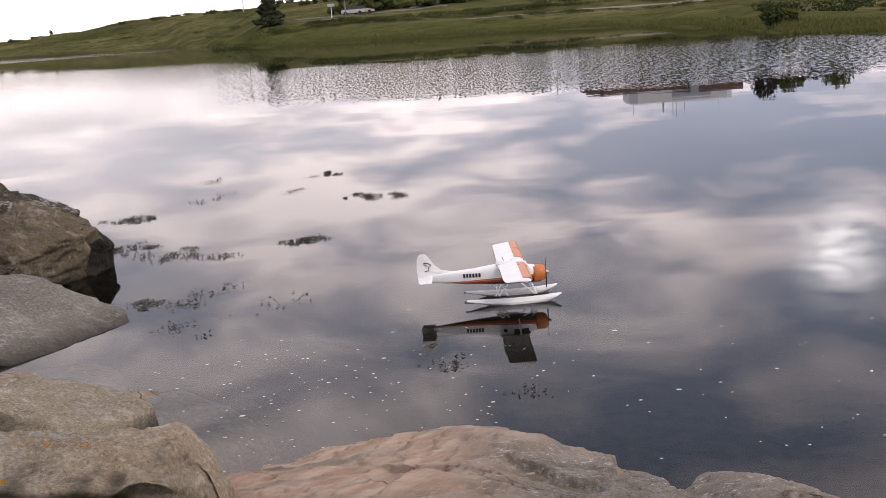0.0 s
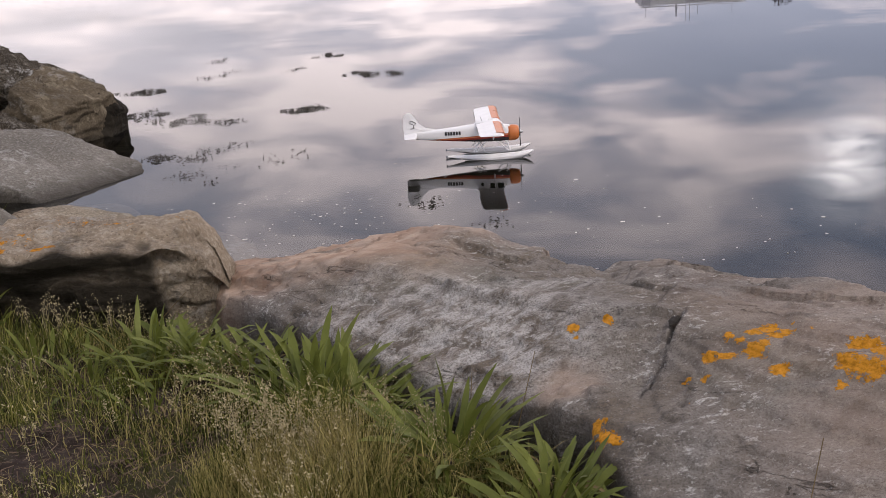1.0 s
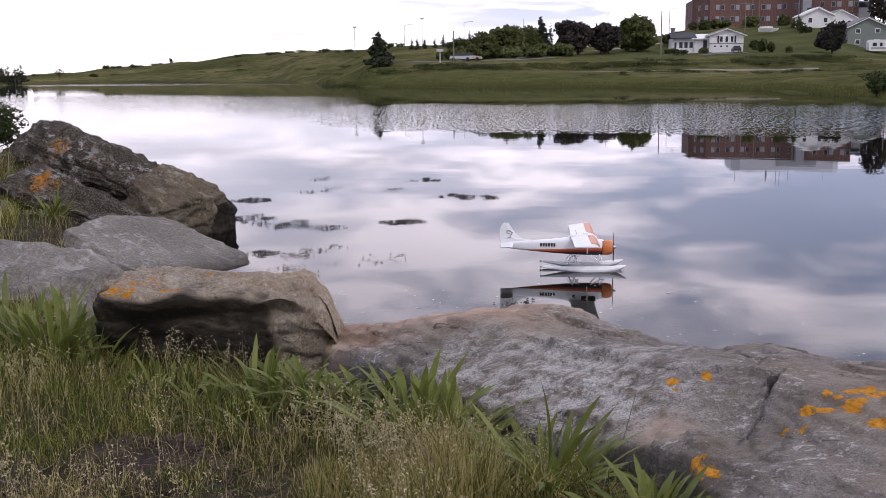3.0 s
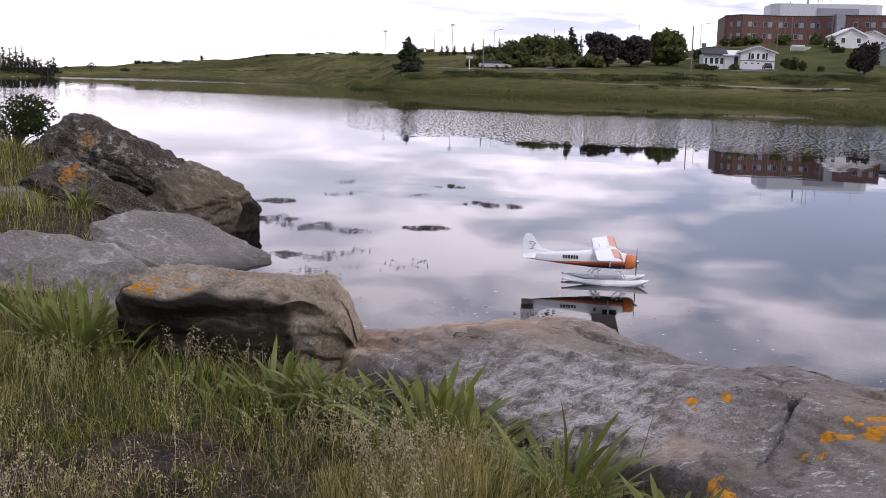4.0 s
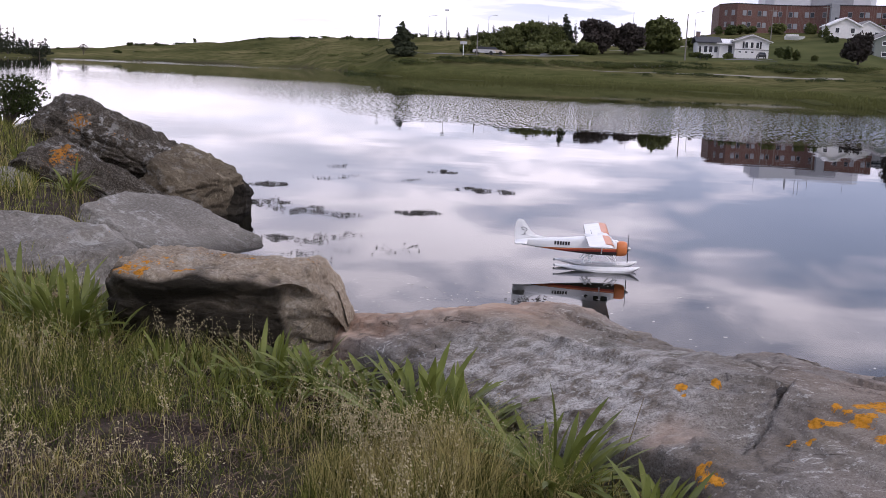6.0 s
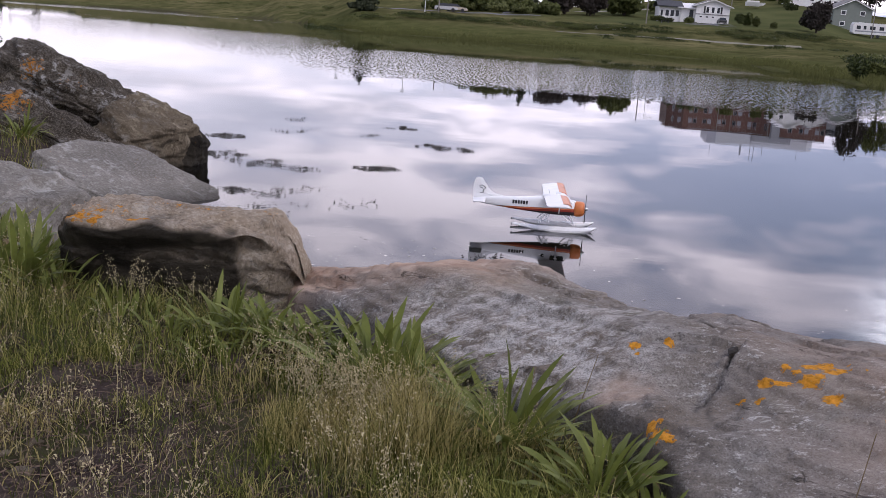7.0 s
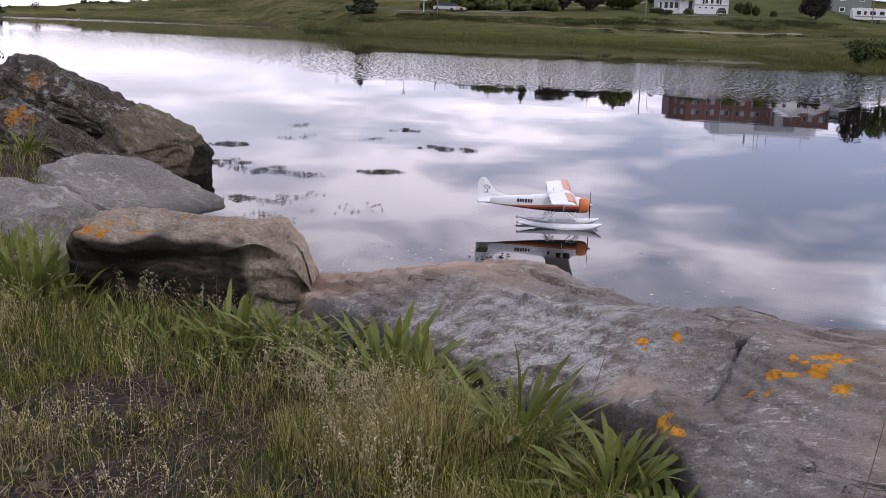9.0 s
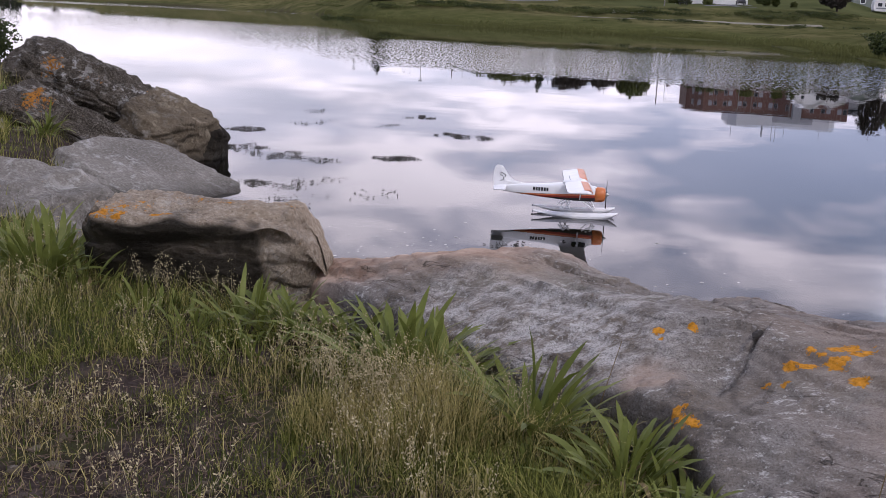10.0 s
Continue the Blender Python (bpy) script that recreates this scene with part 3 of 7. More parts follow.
column(-1.2, 200, 0, 220, 1, 400, 2, 3000, 3)
column(-0.59, 235, 0, 250, 0.8, 320, 1.8, 3000, 2)
column(-0.50, 275, 0, 290, 1.0, 360, 3.6, 3000, 4)
column(-0.43, 310, 0, 325, 1.2, 400, 6.0, 3000, 5.5)
column(-0.37, 312, 0, 326, 1.5, 400, 7.9, 3000, 7.5)
column(-0.294, 310, 0, 325, 1.8, 400, 10.8, 3000, 10)
column(-0.25, 250, 0, 260, 0.8, 310, 4.0, 380, 11.1, 3000, 10.5)
column(-0.225, 195, 0, 205, 1.0, 235, 2.2, 330, 6.0, 365, 11.0, 3000, 10.8)
column(-0.18, 165, 0, 172, 0.6, 182, 2.6, 192, 3.8, 240, 5.2, 340, 11.2, 3000, 11.5)
column(-0.10, 155, 0, 163, 0.7, 176, 2.4, 186, 3.6, 195, 4.1, 230, 5.6, 330, 11.5, 3000, 12.5)
column(0.0, 150, 0, 158, 0.7, 168, 1.9, 176, 2.2, 187, 4.0, 200, 5.0, 215, 5.5, 240, 6.6, 300, 9.5, 3000, 15)
column(0.144, 128, 0, 138, 0.6, 160, 1.6, 172, 2.1, 186, 4.4, 205, 5.6, 222, 6.4, 262, 10.8, 310, 15.0, 3000, 19)
column(0.22, 92, 0, 100, 0.6, 150, 1.6, 172, 2.2, 186, 4.5, 206, 5.5, 232, 8.6, 262, 12.2, 310, 15.6, 3000, 20)
column(0.29, 66, 0, 72, 0.5, 120, 1.4, 170, 2.2, 190, 4.2, 225, 5.5, 262, 8.0, 310, 13.0, 3000, 20)
column(0.40, 54, 0, 60, 0.4, 100, 0.6, 150, 1.4, 228, 3.7, 300, 7.0, 3000, 18)
column(0.60, 46, 0, 52, 0.4, 110, 0.8, 228, 4.0, 3000, 16)
column(2.0, 32, 0, 38, 0.5, 200, 5.0, 3000, 18)

NEAR_SHORE = [(-60, 30), (-18, 21.5), (-11, 17), (-6.9, 13.4), (-4.6, 11.6), (-4.0, 9.6), (-3.6, 8.3), (-3.0, 7.4), (-2.3, 6.0), (-1.4, 4.9), (0.0, 4.3), (1.2, 3.9), (2.2, 3.4), (3.6, 2.6), (8, 2.0), (40, -4)]


def shore_side(x, y):
    """Metres inland from the near waterline (negative: out on the pond)."""
    best, side = 1e9, 1.0
    for (ax, ay), (bx, by) in zip(NEAR_SHORE, NEAR_SHORE[1:]):
        dx, dy = bx - ax, by - ay
        t = min(1.0, max(0.0, ((x - ax) * dx + (y - ay) * dy) / (dx * dx + dy * dy)))
        ex, ey = x - ax - t * dx, y - ay - t * dy
        d = math.hypot(ex, ey)
        if d < best:
            best, side = d, 1.0 if dx * (y - ay) - dy * (x - ax) < 0 else -1.0
    return best * side


def far_land(x, y):
    """Height of the far land and how far behind its own shore the place lies."""
    b = (x - 0.18) / (y + 0.85)
    b = min(1.99, max(-1.19, b))
    for (b0, d0, h0), (b1, d1, h1) in zip(COLUMNS, COLUMNS[1:]):
        if b0 <= b <= b1:
            t = smooth(b0, b1, b)
            s = d0[0] * (1 - t) + d1[0] * t
            if y < s:
                return -min(2.0, 0.04 * (s - y) + 0.02), y - s
            # carry each column's profile over from its own shore
            z0, z1 = np.interp(y - s + d0[0] if y < s + 10 else max(y, d0[0]), d0, h0), np.interp(y - s + d1[0] if y < s + 10 else max(y, d1[0]), d1, h1)
            return z0 * (1 - t) + z1 * t, y - s
    return 0.0, 0.0


SLAB_FRONT = [(0.86, 1.7), (0.70, 2.12), (0.56, 2.52), (0.12, 2.92), (-0.16, 3.14), (-0.74, 3.80), (-1.0, 4.04)]


def to_line(x, y, pts):
    """Distance to a line of points, and how far along it."""
    best = 1e9
    at = 0.0
    for i, ((ax, ay), (bx, by)) in enumerate(zip(pts, pts[1:])):
        dx, dy = bx - ax, by - ay
        t = min(1.0, max(0.0, ((x - ax) * dx + (y - ay) * dy) / (dx * dx + dy * dy)))
        d = math.hypot(x - ax - t * dx, y - ay - t * dy)
        if d < best:
            best, at = d, i + t
    return best, at


def ground_height(x, y):
    if y > 24 and abs((x - 0.18) / (y + 0.85)) < 1.99 and shore_side(x, y) < -6:
        z, s = far_land(x, y)
        if s > 3:
            z += (noise.fractal(Vector((x * 0.03, y * 0.03, 0.5)), 0.9, 2.1, 4) * 0.5 + noise.noise(Vector((x * 0.2, y * 0.2, 3))) * 0.22) * smooth(3, 40, s)
        return z
    s = shore_side(x, y)
    if s < 0:
        return -0.25 - 0.75 * smooth(0, 3.5, -s) - 1.0 * smooth(3, 14, -s) + 0.06 * noise.noise(Vector((x * 1.5, y * 1.5, 1)))
    z = -0.25 + 0.67 * smooth(0, 1.3, s) + 0.05 * smooth(1.3, 4, s)
    z += 0.40 * smooth(4.5, 11, y) * smooth(-5.4, -7.6, x) + 0.25 * smooth(3, 12, s)
    if -1.3 < x < 1.2 and 1.2 < y < 4.3:
        z -= (0.08 + 0.26 * smooth(2.15, 2.5, y)) * (1 - smooth(0.05, 0.16, to_line(x, y, SLAB_FRONT)[0]))
    return z + (0.035 * noise.noise(Vector((x * 1.8, y * 1.8, 2))) + 0.012 * noise.noise(Vector((x * 7, y * 7, 5)))) * smooth(0, 1, s)


def build_ground():
    rings = [0.25 * 1.0515 ** i for i in range(190)]
    rings = [r for r in rings if r < 62 or r > 285] + [62 + 2.0 * i for i in range(112)]
    rings.sort()
    angles = []
    for i in range(300):
        angles.append(radians(-45 + 90 * i / 299))
    for i in range(1, 80):
        angles.append(radians(45 + 270 * i / 80))
    verts, lawn, reed, mud = [(0.0, -0.85, ground_height(0, -0.85))], [0], [0], [0]
    k = len(angles)
    for r in rings:
        for a in angles:
            x, y = r * math.sin(a), -0.85 + r * math.cos(a)
            z = ground_height(x, y)
            verts.append((x, y, z))
            b = (x - 0.18) / (y + 0.85) if y > 20 else -9
            lawn.append(smooth(-0.02, 0.06, b) * smooth(190, 196, y) * (1 - smooth(250, 275, y)) * (1 - smooth(0.3, 0.36, b)) if y > 20 else 0.0)
            rd = 0.0
            if y > 24 and -1.1 < b < 1.9:
                s = far_land(x, y)[1]
                rd = smooth(-4, 1, s) * (1 - smooth(14, 24, s)) * smooth(-0.27, -0.2, b)
            reed.append(rd)
            mud.append(smooth(0.28, 0.0, z) if y < 24 else smooth(0.1, -0.25, z))
    faces = [(0, 1 + i, 1 + (i + 1) % k) for i in range(k)]
    for j in range(len(rings) - 1):
        o, q = 1 + j * k, 1 + (j + 1) * k
        for i in range(k):
            faces.append((o + i, q + i, q + (i + 1) % k, o + (i + 1) % k))
    me = raw_mesh("ground", verts, faces, M["ground"], lawn=lawn, reed=reed, mud=mud)
    for p in me.polygons:
        p.use_smooth = True
    tagged(new("ground", me), "grassy soil bank, pond bed and far green hillside", "ground", kind="structure")


build_ground()

bm = bmesh.new()
bmesh.ops.create_grid(bm, x_segments=8, y_segments=8, size=2600)
thing("water", bm, M["water"], "calm grey pond water reflecting a cloudy sky", "water", kind="structure").location = (0, 1500, 0)


# ---- rocks ----
def spots_at(p, spots, deep=1.0):
    """How strongly the lichen spots (x, y, z, radius) cover a place."""
    best = 0.0
    for x, y, z, r in spots:
        d = math.sqrt((p[0] - x) ** 2 + (deep * (p[1] - y)) ** 2 + ((0.5 + 0.5 * deep) * (p[2] - z)) ** 2) / r
        best = max(best, 1.0 - 0.62 * d)
    return best


SLAB_EDGE = [(-1.22, 4.60), (-1.17, 4.90), (-0.83, 5.32), (-0.45, 5.66), (-0.17, 5.74), (0.17, 5.55), (0.64, 5.18), (0.62, 4.90), (0.83, 4.80), (0.82, 4.52), (1.0, 4.78), (1.27, 4.82), (1.66, 4.64), (2.05, 4.48), (2.3, 4.0), (2.75, 3.45), (3.3, 2.5), (3.4, 1.5), (2.4, 1.05), (1.3, 1.2),
             (0.86, 1.7), (0.70, 2.12), (0.60, 2.32), (0.56, 2.52), (0.40, 2.70), (0.12, 2.92), (-0.16, 3.14), (-0.74, 3.80), (-1.0, 4.04)]
# gaping crack near the middle of the slab
CRACK = [(0.74, 2.65), (0.78, 2.70), (0.83, 2.755), (0.877, 2.828), (0.937, 2.946), (0.985, 3.03)]
# ledges where thin layers broke off: line, drop on its right-hand side, reach of the drop
LEDGES = [([(0.70, 4.17), (0.56, 4.34), (0.59, 4.70), (0.63, 4.92)], 0.05, 0.35),
          ([(-0.24, 3.74), (-0.12, 3.70), (-0.02, 3.71), (0.04, 3.68), (0.16, 3.50), (0.28, 3.40), (0.37, 3.32), (0.45, 3.30)], 0.016, 0.22),
          ([(-0.03, 3.24), (0.02, 3.27), (0.07, 3.28), (0.11, 3.31)], 0.018, 0.12),
          ([(-1.02, 4.34), (-0.90, 4.19), (-0.79, 4.09), (-0.68, 4.03), (-0.58, 3.95)], 0.024, 0.18),
          ([(-0.98, 4.09), (-0.87, 3.96), (-0.76, 3.83)], 0.03, 0.12),
          ([(0.74, 3.12), (0.78, 3.105), (0.90, 3.10), (0.97, 3.06), (0.95, 3.0), (0.87, 2.93)], 0.024, 0.14),
          ([(0.86, 3.72), (0.97, 3.54), (1.06, 3.52)], 0.022, 0.25),
          ([(1.05, 3.55), (1.02, 3.37), (0.90, 3.12)], 0.016, 0.15),
          ([(-0.42, 4.62), (-0.22, 4.36), (0.02, 4.30)], 0.022, 0.22),
          ([(-0.62, 3.74), (-0.48, 3.60), (-0.40, 3.56)], 0.018, 0.15),
          ([(0.10, 4.45), (0.30, 4.30), (0.52, 4.22)], 0.030, 0.25),
          ([(0.16, 2.99), (0.21, 2.96), (0.31, 2.89), (0.36, 2.88)], 0.02, 0.10),
          ([(0.86, 2.82), (0.835, 2.74), (0.825, 2.64), (0.828, 2.52), (0.845, 2.45), (0.89, 2.435)], 0.008, 0.10),
          ([(1.24, 2.60), (1.32, 2.57), (1.38, 2.58)], 0.012, 0.06),
          ([(1.10, 4.02), (1.40, 3.96), (1.75, 3.98)], 0.035, 0.25),
          ([(1.25, 3.55), (1.55, 3.36), (1.95, 3.30)], 0.022, 0.25)]


def inside(x, y, poly):
    odd = False
    for (ax, ay), (bx, by) in zip(poly, poly[1:] + poly[:1]):
        if (ay > y) != (by > y) and x < (bx - ax) * (y - ay) / (by - ay) + ax:
            odd = not odd
    return odd


def slab_top(x, y):
    v, u = 0.6 * x + 0.8 * y, 0.8 * x - 0.6 * y
    z = 0.69 - 0.36 * max(0.0, 2.92 - v) - 0.125 * max(0.0, v - 3.2) - 0.27 * max(0.0, v - 3.85) - 0.23 * max(0.0, -u - 2.6) + 0.05 * smooth(-1.5, -0.3, u) - 0.10 * max(0.0, v - 3.05) * smooth(-1.7, -1.0, u)
    z += 0.08 * smooth(0.42, 0.06, math.hypot(x - 0.70, y - 2.46))
    z -= 0.04 * smooth(0.1, -0.4, x) * smooth(3.8, 4.4, y)
    z += 0.020 * smooth(0.6, 0.1, math.hypot((x - 1.7) * 0.7, y - 3.9))
    z -= 0.085 * smooth(0.30, 0.05, math.hypot((x - 0.84) * 1.3, (y - 2.70) * 0.8)) + 0.05 * smooth(0.75, 0.2, math.hypot(x - 0.16, (y - 3.42) * 1.2))
    z -= np.interp(x, (0.1, 0.3, 0.45, 0.6, 0.75, 0.86, 0.98, 1.15, 1.5, 1.8), (0, 0.03, 0.07, 0.09, 0.11, 0.15, 0.09, 0.05, 0.04, 0)) * smooth(3.3, 4.05, y)
    z += 0.07 * noise.noise(Vector((u * 1.1, v * 1.6, 0.3))) + 0.02 * noise.noise(Vector((u * 4, v * 6, 4)))
    along, across = 0.91 * x - 0.41 * y, 0.41 * x + 0.91 * y
    z += 0.010 * noise.ridged_multi_fractal(Vector((along * 2.4, across * 8, 2)), 0.7, 2.2, 5, 1.0, 2.0)
    z += 0.007 * noise.fractal(Vector((along * 14, across * 24, 1)), 0.7, 2.1, 3)
    # flat steps where layers have split away
    step = 0.035
    f = z / step + 0.7 * noise.noise(Vector((x * 0.9, y * 0.9, 8)))
    return z + 0.45 * step * (smooth(0.38, 0.62, f % 1.0) - (f % 1.0))


SLAB_LICHEN = [(1.025, 2.752, 0.040), (1.078, 2.72, 0.050), (1.11, 2.82, 0.032), (1.134, 2.79, 0.030), (1.174, 2.73, 0.060), (1.21, 2.75, 0.035), (1.205, 2.84, 0.045), (1.254, 2.86, 0.050), (1.264, 2.80, 0.050), (1.309, 2.82, 0.042), (1.22, 2.60, 0.045), (0.943, 2.70, 0.028), (0.996, 2.66, 0.024),
               (0.591, 3.05, 0.036), (0.60, 2.99, 0.016), (0.723, 3.075, 0.030), (1.377, 2.48, 0.030),
               (1.488, 2.676, 0.06), (1.528, 2.675, 0.07), (1.545, 2.60, 0.08), (1.446, 2.53, 0.065), (1.479, 2.50, 0.07), (1.417, 2.55, 0.055), (1.544, 2.50, 0.06), (1.604, 2.45, 0.09), (1.66, 2.43, 0.07), (1.552, 2.37, 0.045), (1.60, 2.345, 0.03),
               (0.606, 2.45, 0.055), (0.632, 2.385, 0.05), (0.66, 2.36, 0.035), (1.38, 2.80, 0.016), (1.34, 2.88, 0.014)]


def build_slab():
    """The great flat rock at the water's edge: a height field inside its outline, with steep sides down to the pond bed."""
    x0, y0, step, nx, ny = -1.45, 0.95, 0.0108, 460, 452
    verts, lich, pink, wet_shade, pale = [], [], [], [], []
    for j in range(ny):
        for i in range(nx):
            x, y = x0 + i * step, y0 + j * step
            wob = 0.03 * noise.noise(Vector((x * 2.3, y * 2.3, 6))) + 0.025 * noise.noise(Vector((x * 7, y * 7, 9)))
            d, _ = to_line(x, y, SLAB_EDGE + SLAB_EDGE[:1])
            d = (d if inside(x, y, SLAB_EDGE) else -d) + wob
            top = slab_top(x, y)
            z = top - 0.022 * (1 - smooth(0.0, 0.07, d)) ** 2
            if d < 0.015:
                z = top - 0.022 - 1.3 * smooth(0.015, -0.045, d)
            dc, at = to_line(x, y, CRACK)
            dc += 0.008 * noise.noise(Vector((x * 16, y * 16, 3)))
            w = np.interp(at, (0, 1.5, 3, 4, 4.7, 5), (0.0, 0.0, 0.002, 0.007, 0.016, 0.008))
            z -= 0.06 * smooth(0.3, 2.6, at) * (1 - smooth(w * 0.5, w * 0.9 + 0.006, dc))
            near = 0.84 * (x - 0.84) - 0.54 * (y - 2.8) > 0
            z += (0.022 if near else -0.006) * (1 - smooth(0.02, 0.25, dc)) * smooth(0.0, 2.0, at)
            for pts, drop, reach in LEDGES:
                if not (min(q[0] for q in pts) - reach < x < max(q[0] for q in pts) + reach and min(q[1] for q in pts) - reach < y < max(q[1] for q in pts) + reach):
                    continue
                ds, at = to_line(x, y, pts)
                i = min(int(at), len(pts) - 2)
                ax, ay, bx, by = *pts[i], *pts[i + 1]
                right = (bx - ax) * (y - ay) - (by - ay) * (x - ax) < 0
                ds += 0.012 * noise.noise(Vector((x * 5, y * 5, 7))) + 0.003 * noise.noise(Vector((x * 16, y * 16, 7)))
                ends = smooth(0.0, 0.5, at) * smooth(len(pts) - 1, len(pts) - 1.5, at) * 0.8 + 0.2
                if right:
                    z -= drop * ends * smooth(0.0, 0.02, ds) * (1 - smooth(0.03, reach, ds)) + min(0.034, 1.1 * drop) * ends * (1 - smooth(0.003, 0.015, ds))
                else:
                    z += 0.35 * drop * ends * (1 - smooth(0.0, reach * 0.7, ds))
            z = max(z, -0.75)
            gx, gy = x, y
            if d < 0.0 and y < 4.0 and x < 0.95:
                # the near side is hollow: it runs back under the slab
                _, at = to_line(x, y, SLAB_EDGE + SLAB_EDGE[:1])
                i = min(int(at), len(SLAB_EDGE) - 1)
                (ax, ay), (bx, by) = SLAB_EDGE[i], SLAB_EDGE[(i + 1) % len(SLAB_EDGE)]
                nx_, ny_ = (by - ay), -(bx - ax)
                ln = math.hypot(nx_, ny_)
                k = min(1.0, -d / 0.012) * 0.30 + max(0.0, -d - 0.02)
                gx, gy = x + nx_ / ln * k, y + ny_ / ln * k
            verts.append((gx, gy, z))
            lich.append(spots_at((x, y, 0.0), [(a, b, 0.0, r * 0.70) for a, b, r in SLAB_LICHEN]) if d > 0.012 and 0.5 < x < 1.8 and 2.2 < y < 3.2 else -0.3)
            pink.append(1.2 * smooth(0.35, -0.3, x) * smooth(3.55, 3.95, y + 0.3 * x) + 0.8 * smooth(0.45, 0.15, math.hypot(x - 0.35, y - 4.85)) + 0.34 * smooth(0.8, 1.4, x) + 0.7 * smooth(0.16, 0.05, math.hypot(x - 0.56, y - 2.77)))
            pale.append(0.12 + 0.88 * smooth(0.75, 0.25, math.hypot((x - 0.12) * 0.9, y - 3.25) + 0.25 * noise.noise(Vector((x * 2.2, y * 2.2, 12)))))
            # wet at the waterline; last term paints shade below the near lip
            wet_shade.append(smooth(0.14, 0.02, z) + 0.5 * smooth(0.25, 0.1, z) + (0.95 * smooth(0.0, -0.025, d) if y < 4.0 and x < 0.95 else 0.0))
    faces = []
    for j in range(ny - 1):
        for i in range(nx - 1):
            a = j * nx + i
            q = (a, a + 1, a + 1 + nx, a + nx)
            if max(verts[v][2] for v in q) > -0.74:
                faces.append(q)
    me = raw_mesh("flat_rock", verts, faces, M["slab_rock"], lichen=lich, pink=pink, wet_shade=wet_shade, pale=pale)
    for p in me.polygons:
        p.use_smooth = True
    bm = bmesh.new()
    bm.from_mesh(me)
    loose = [v for v in bm.verts if not v.link_faces]
    bmesh.ops.delete(bm, geom=loose, context="VERTS")
    bm.to_mesh(me)
    bm.free()
    tagged(new("flat_rock", me), "broad weathered grey-brown rock slab with orange lichen", "rock", "shore rocks")


build_slab()


def boulder(material, label, loc, size, turn=(0, 0, 0), seed=1, cuts=(), spots=(), pinkish=0.0, rough=0.10, power=3.0, foot=None, detail=5, strata=None):
    """A boulder: a rounded block, planed by its cuts (normal, distance as a share of its half size), then weathered."""
    bm = bmesh.new()
    bmesh.ops.create_icosphere(bm, subdivisions=detail, radius=1.0)
    rot = Euler([radians(a) for a in turn]).to_matrix()
    hx, hy, hz = size[0] / 2, size[1] / 2, size[2] / 2
    planes = [(Vector(n).normalized(), d) for n, d in cuts]
    lich, pink, wet_shade = [], [], []
    for v in bm.verts:
        p = v.co.normalized()
        k = (abs(p.x) ** power + abs(p.y) ** power + abs(p.z) ** power) ** (-1 / power)
        p = p * k
        p *= 1 + 0.16 * noise.noise(p * 1.1 + Vector((seed * 7.1, 0, 0))) + 0.07 * noise.noise(p * 2.6 + Vector((0, seed * 3.3, 0)))
        for n, d in planes:
            over = p.dot(n) - d
            if over > 0:
                p -= n * over * 0.93
        q = Vector((p.x * hx, p.y * hy, p.z * hz))
        s = Vector((seed * 1.7, seed * 2.9, 0))
        crag = noise.ridged_multi_fractal(Vector((q.x * 2.4 + q.z, q.y * 2.4, q.z * 7.0 - q.x * 1.6)) + s, 0.75, 2.3, 5, 1.0, 2.0) - 1.0
        fine = noise.fractal(q * 9 + s, 0.9, 2.1, 4)
        q += p.normalized() * min(size) * (rough * 0.55 * crag + rough * 0.28 * fine)
        if strata:
            # layers of uneven thickness, each set in or out, with a groove between
            thick, deep = strata
            f = (q.z + 0.10 * q.x) / thick + 0.9 * noise.noise(q * 1.4 + s) + 0.12 * noise.noise(q * 4 + s)
            n0, g = math.floor(f), f % 1.0
            a, b = noise.noise(Vector((n0 * 7.3, seed, q.x * 1.2))), noise.noise(Vector(((n0 + 1) * 7.3, seed, q.x * 1.2)))
            k = a + (b - a) * smooth(0.82, 0.98, g)
            flat_up = abs(p.normalized().z)
            q += p.normalized() * deep * (k - 0.75 * (1 - smooth(0.0, 0.09, abs(g - 0.9)))) * (1 - 0.6 * flat_up)
        w = rot @ q + Vector(loc)
        v.co = w
        lich.append(spots_at(w, spots, 0.35))
        pink.append(pinkish)
        wet_shade.append(smooth(0.13, 0.0, w.z) * 0.9 if foot is None else smooth(foot + 0.18, foot, w.z))
    me = mesh_from(bm, "boulder")
    me.materials.append(material)
    for key, values in (("lichen", lich), ("pink", pink), ("wet_shade", wet_shade)):
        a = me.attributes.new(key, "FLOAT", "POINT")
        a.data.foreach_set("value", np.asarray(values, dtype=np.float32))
    for p in me.polygons:
        p.use_smooth = True
    return tagged(new("boulder", me), label, "rock", "shore rocks")


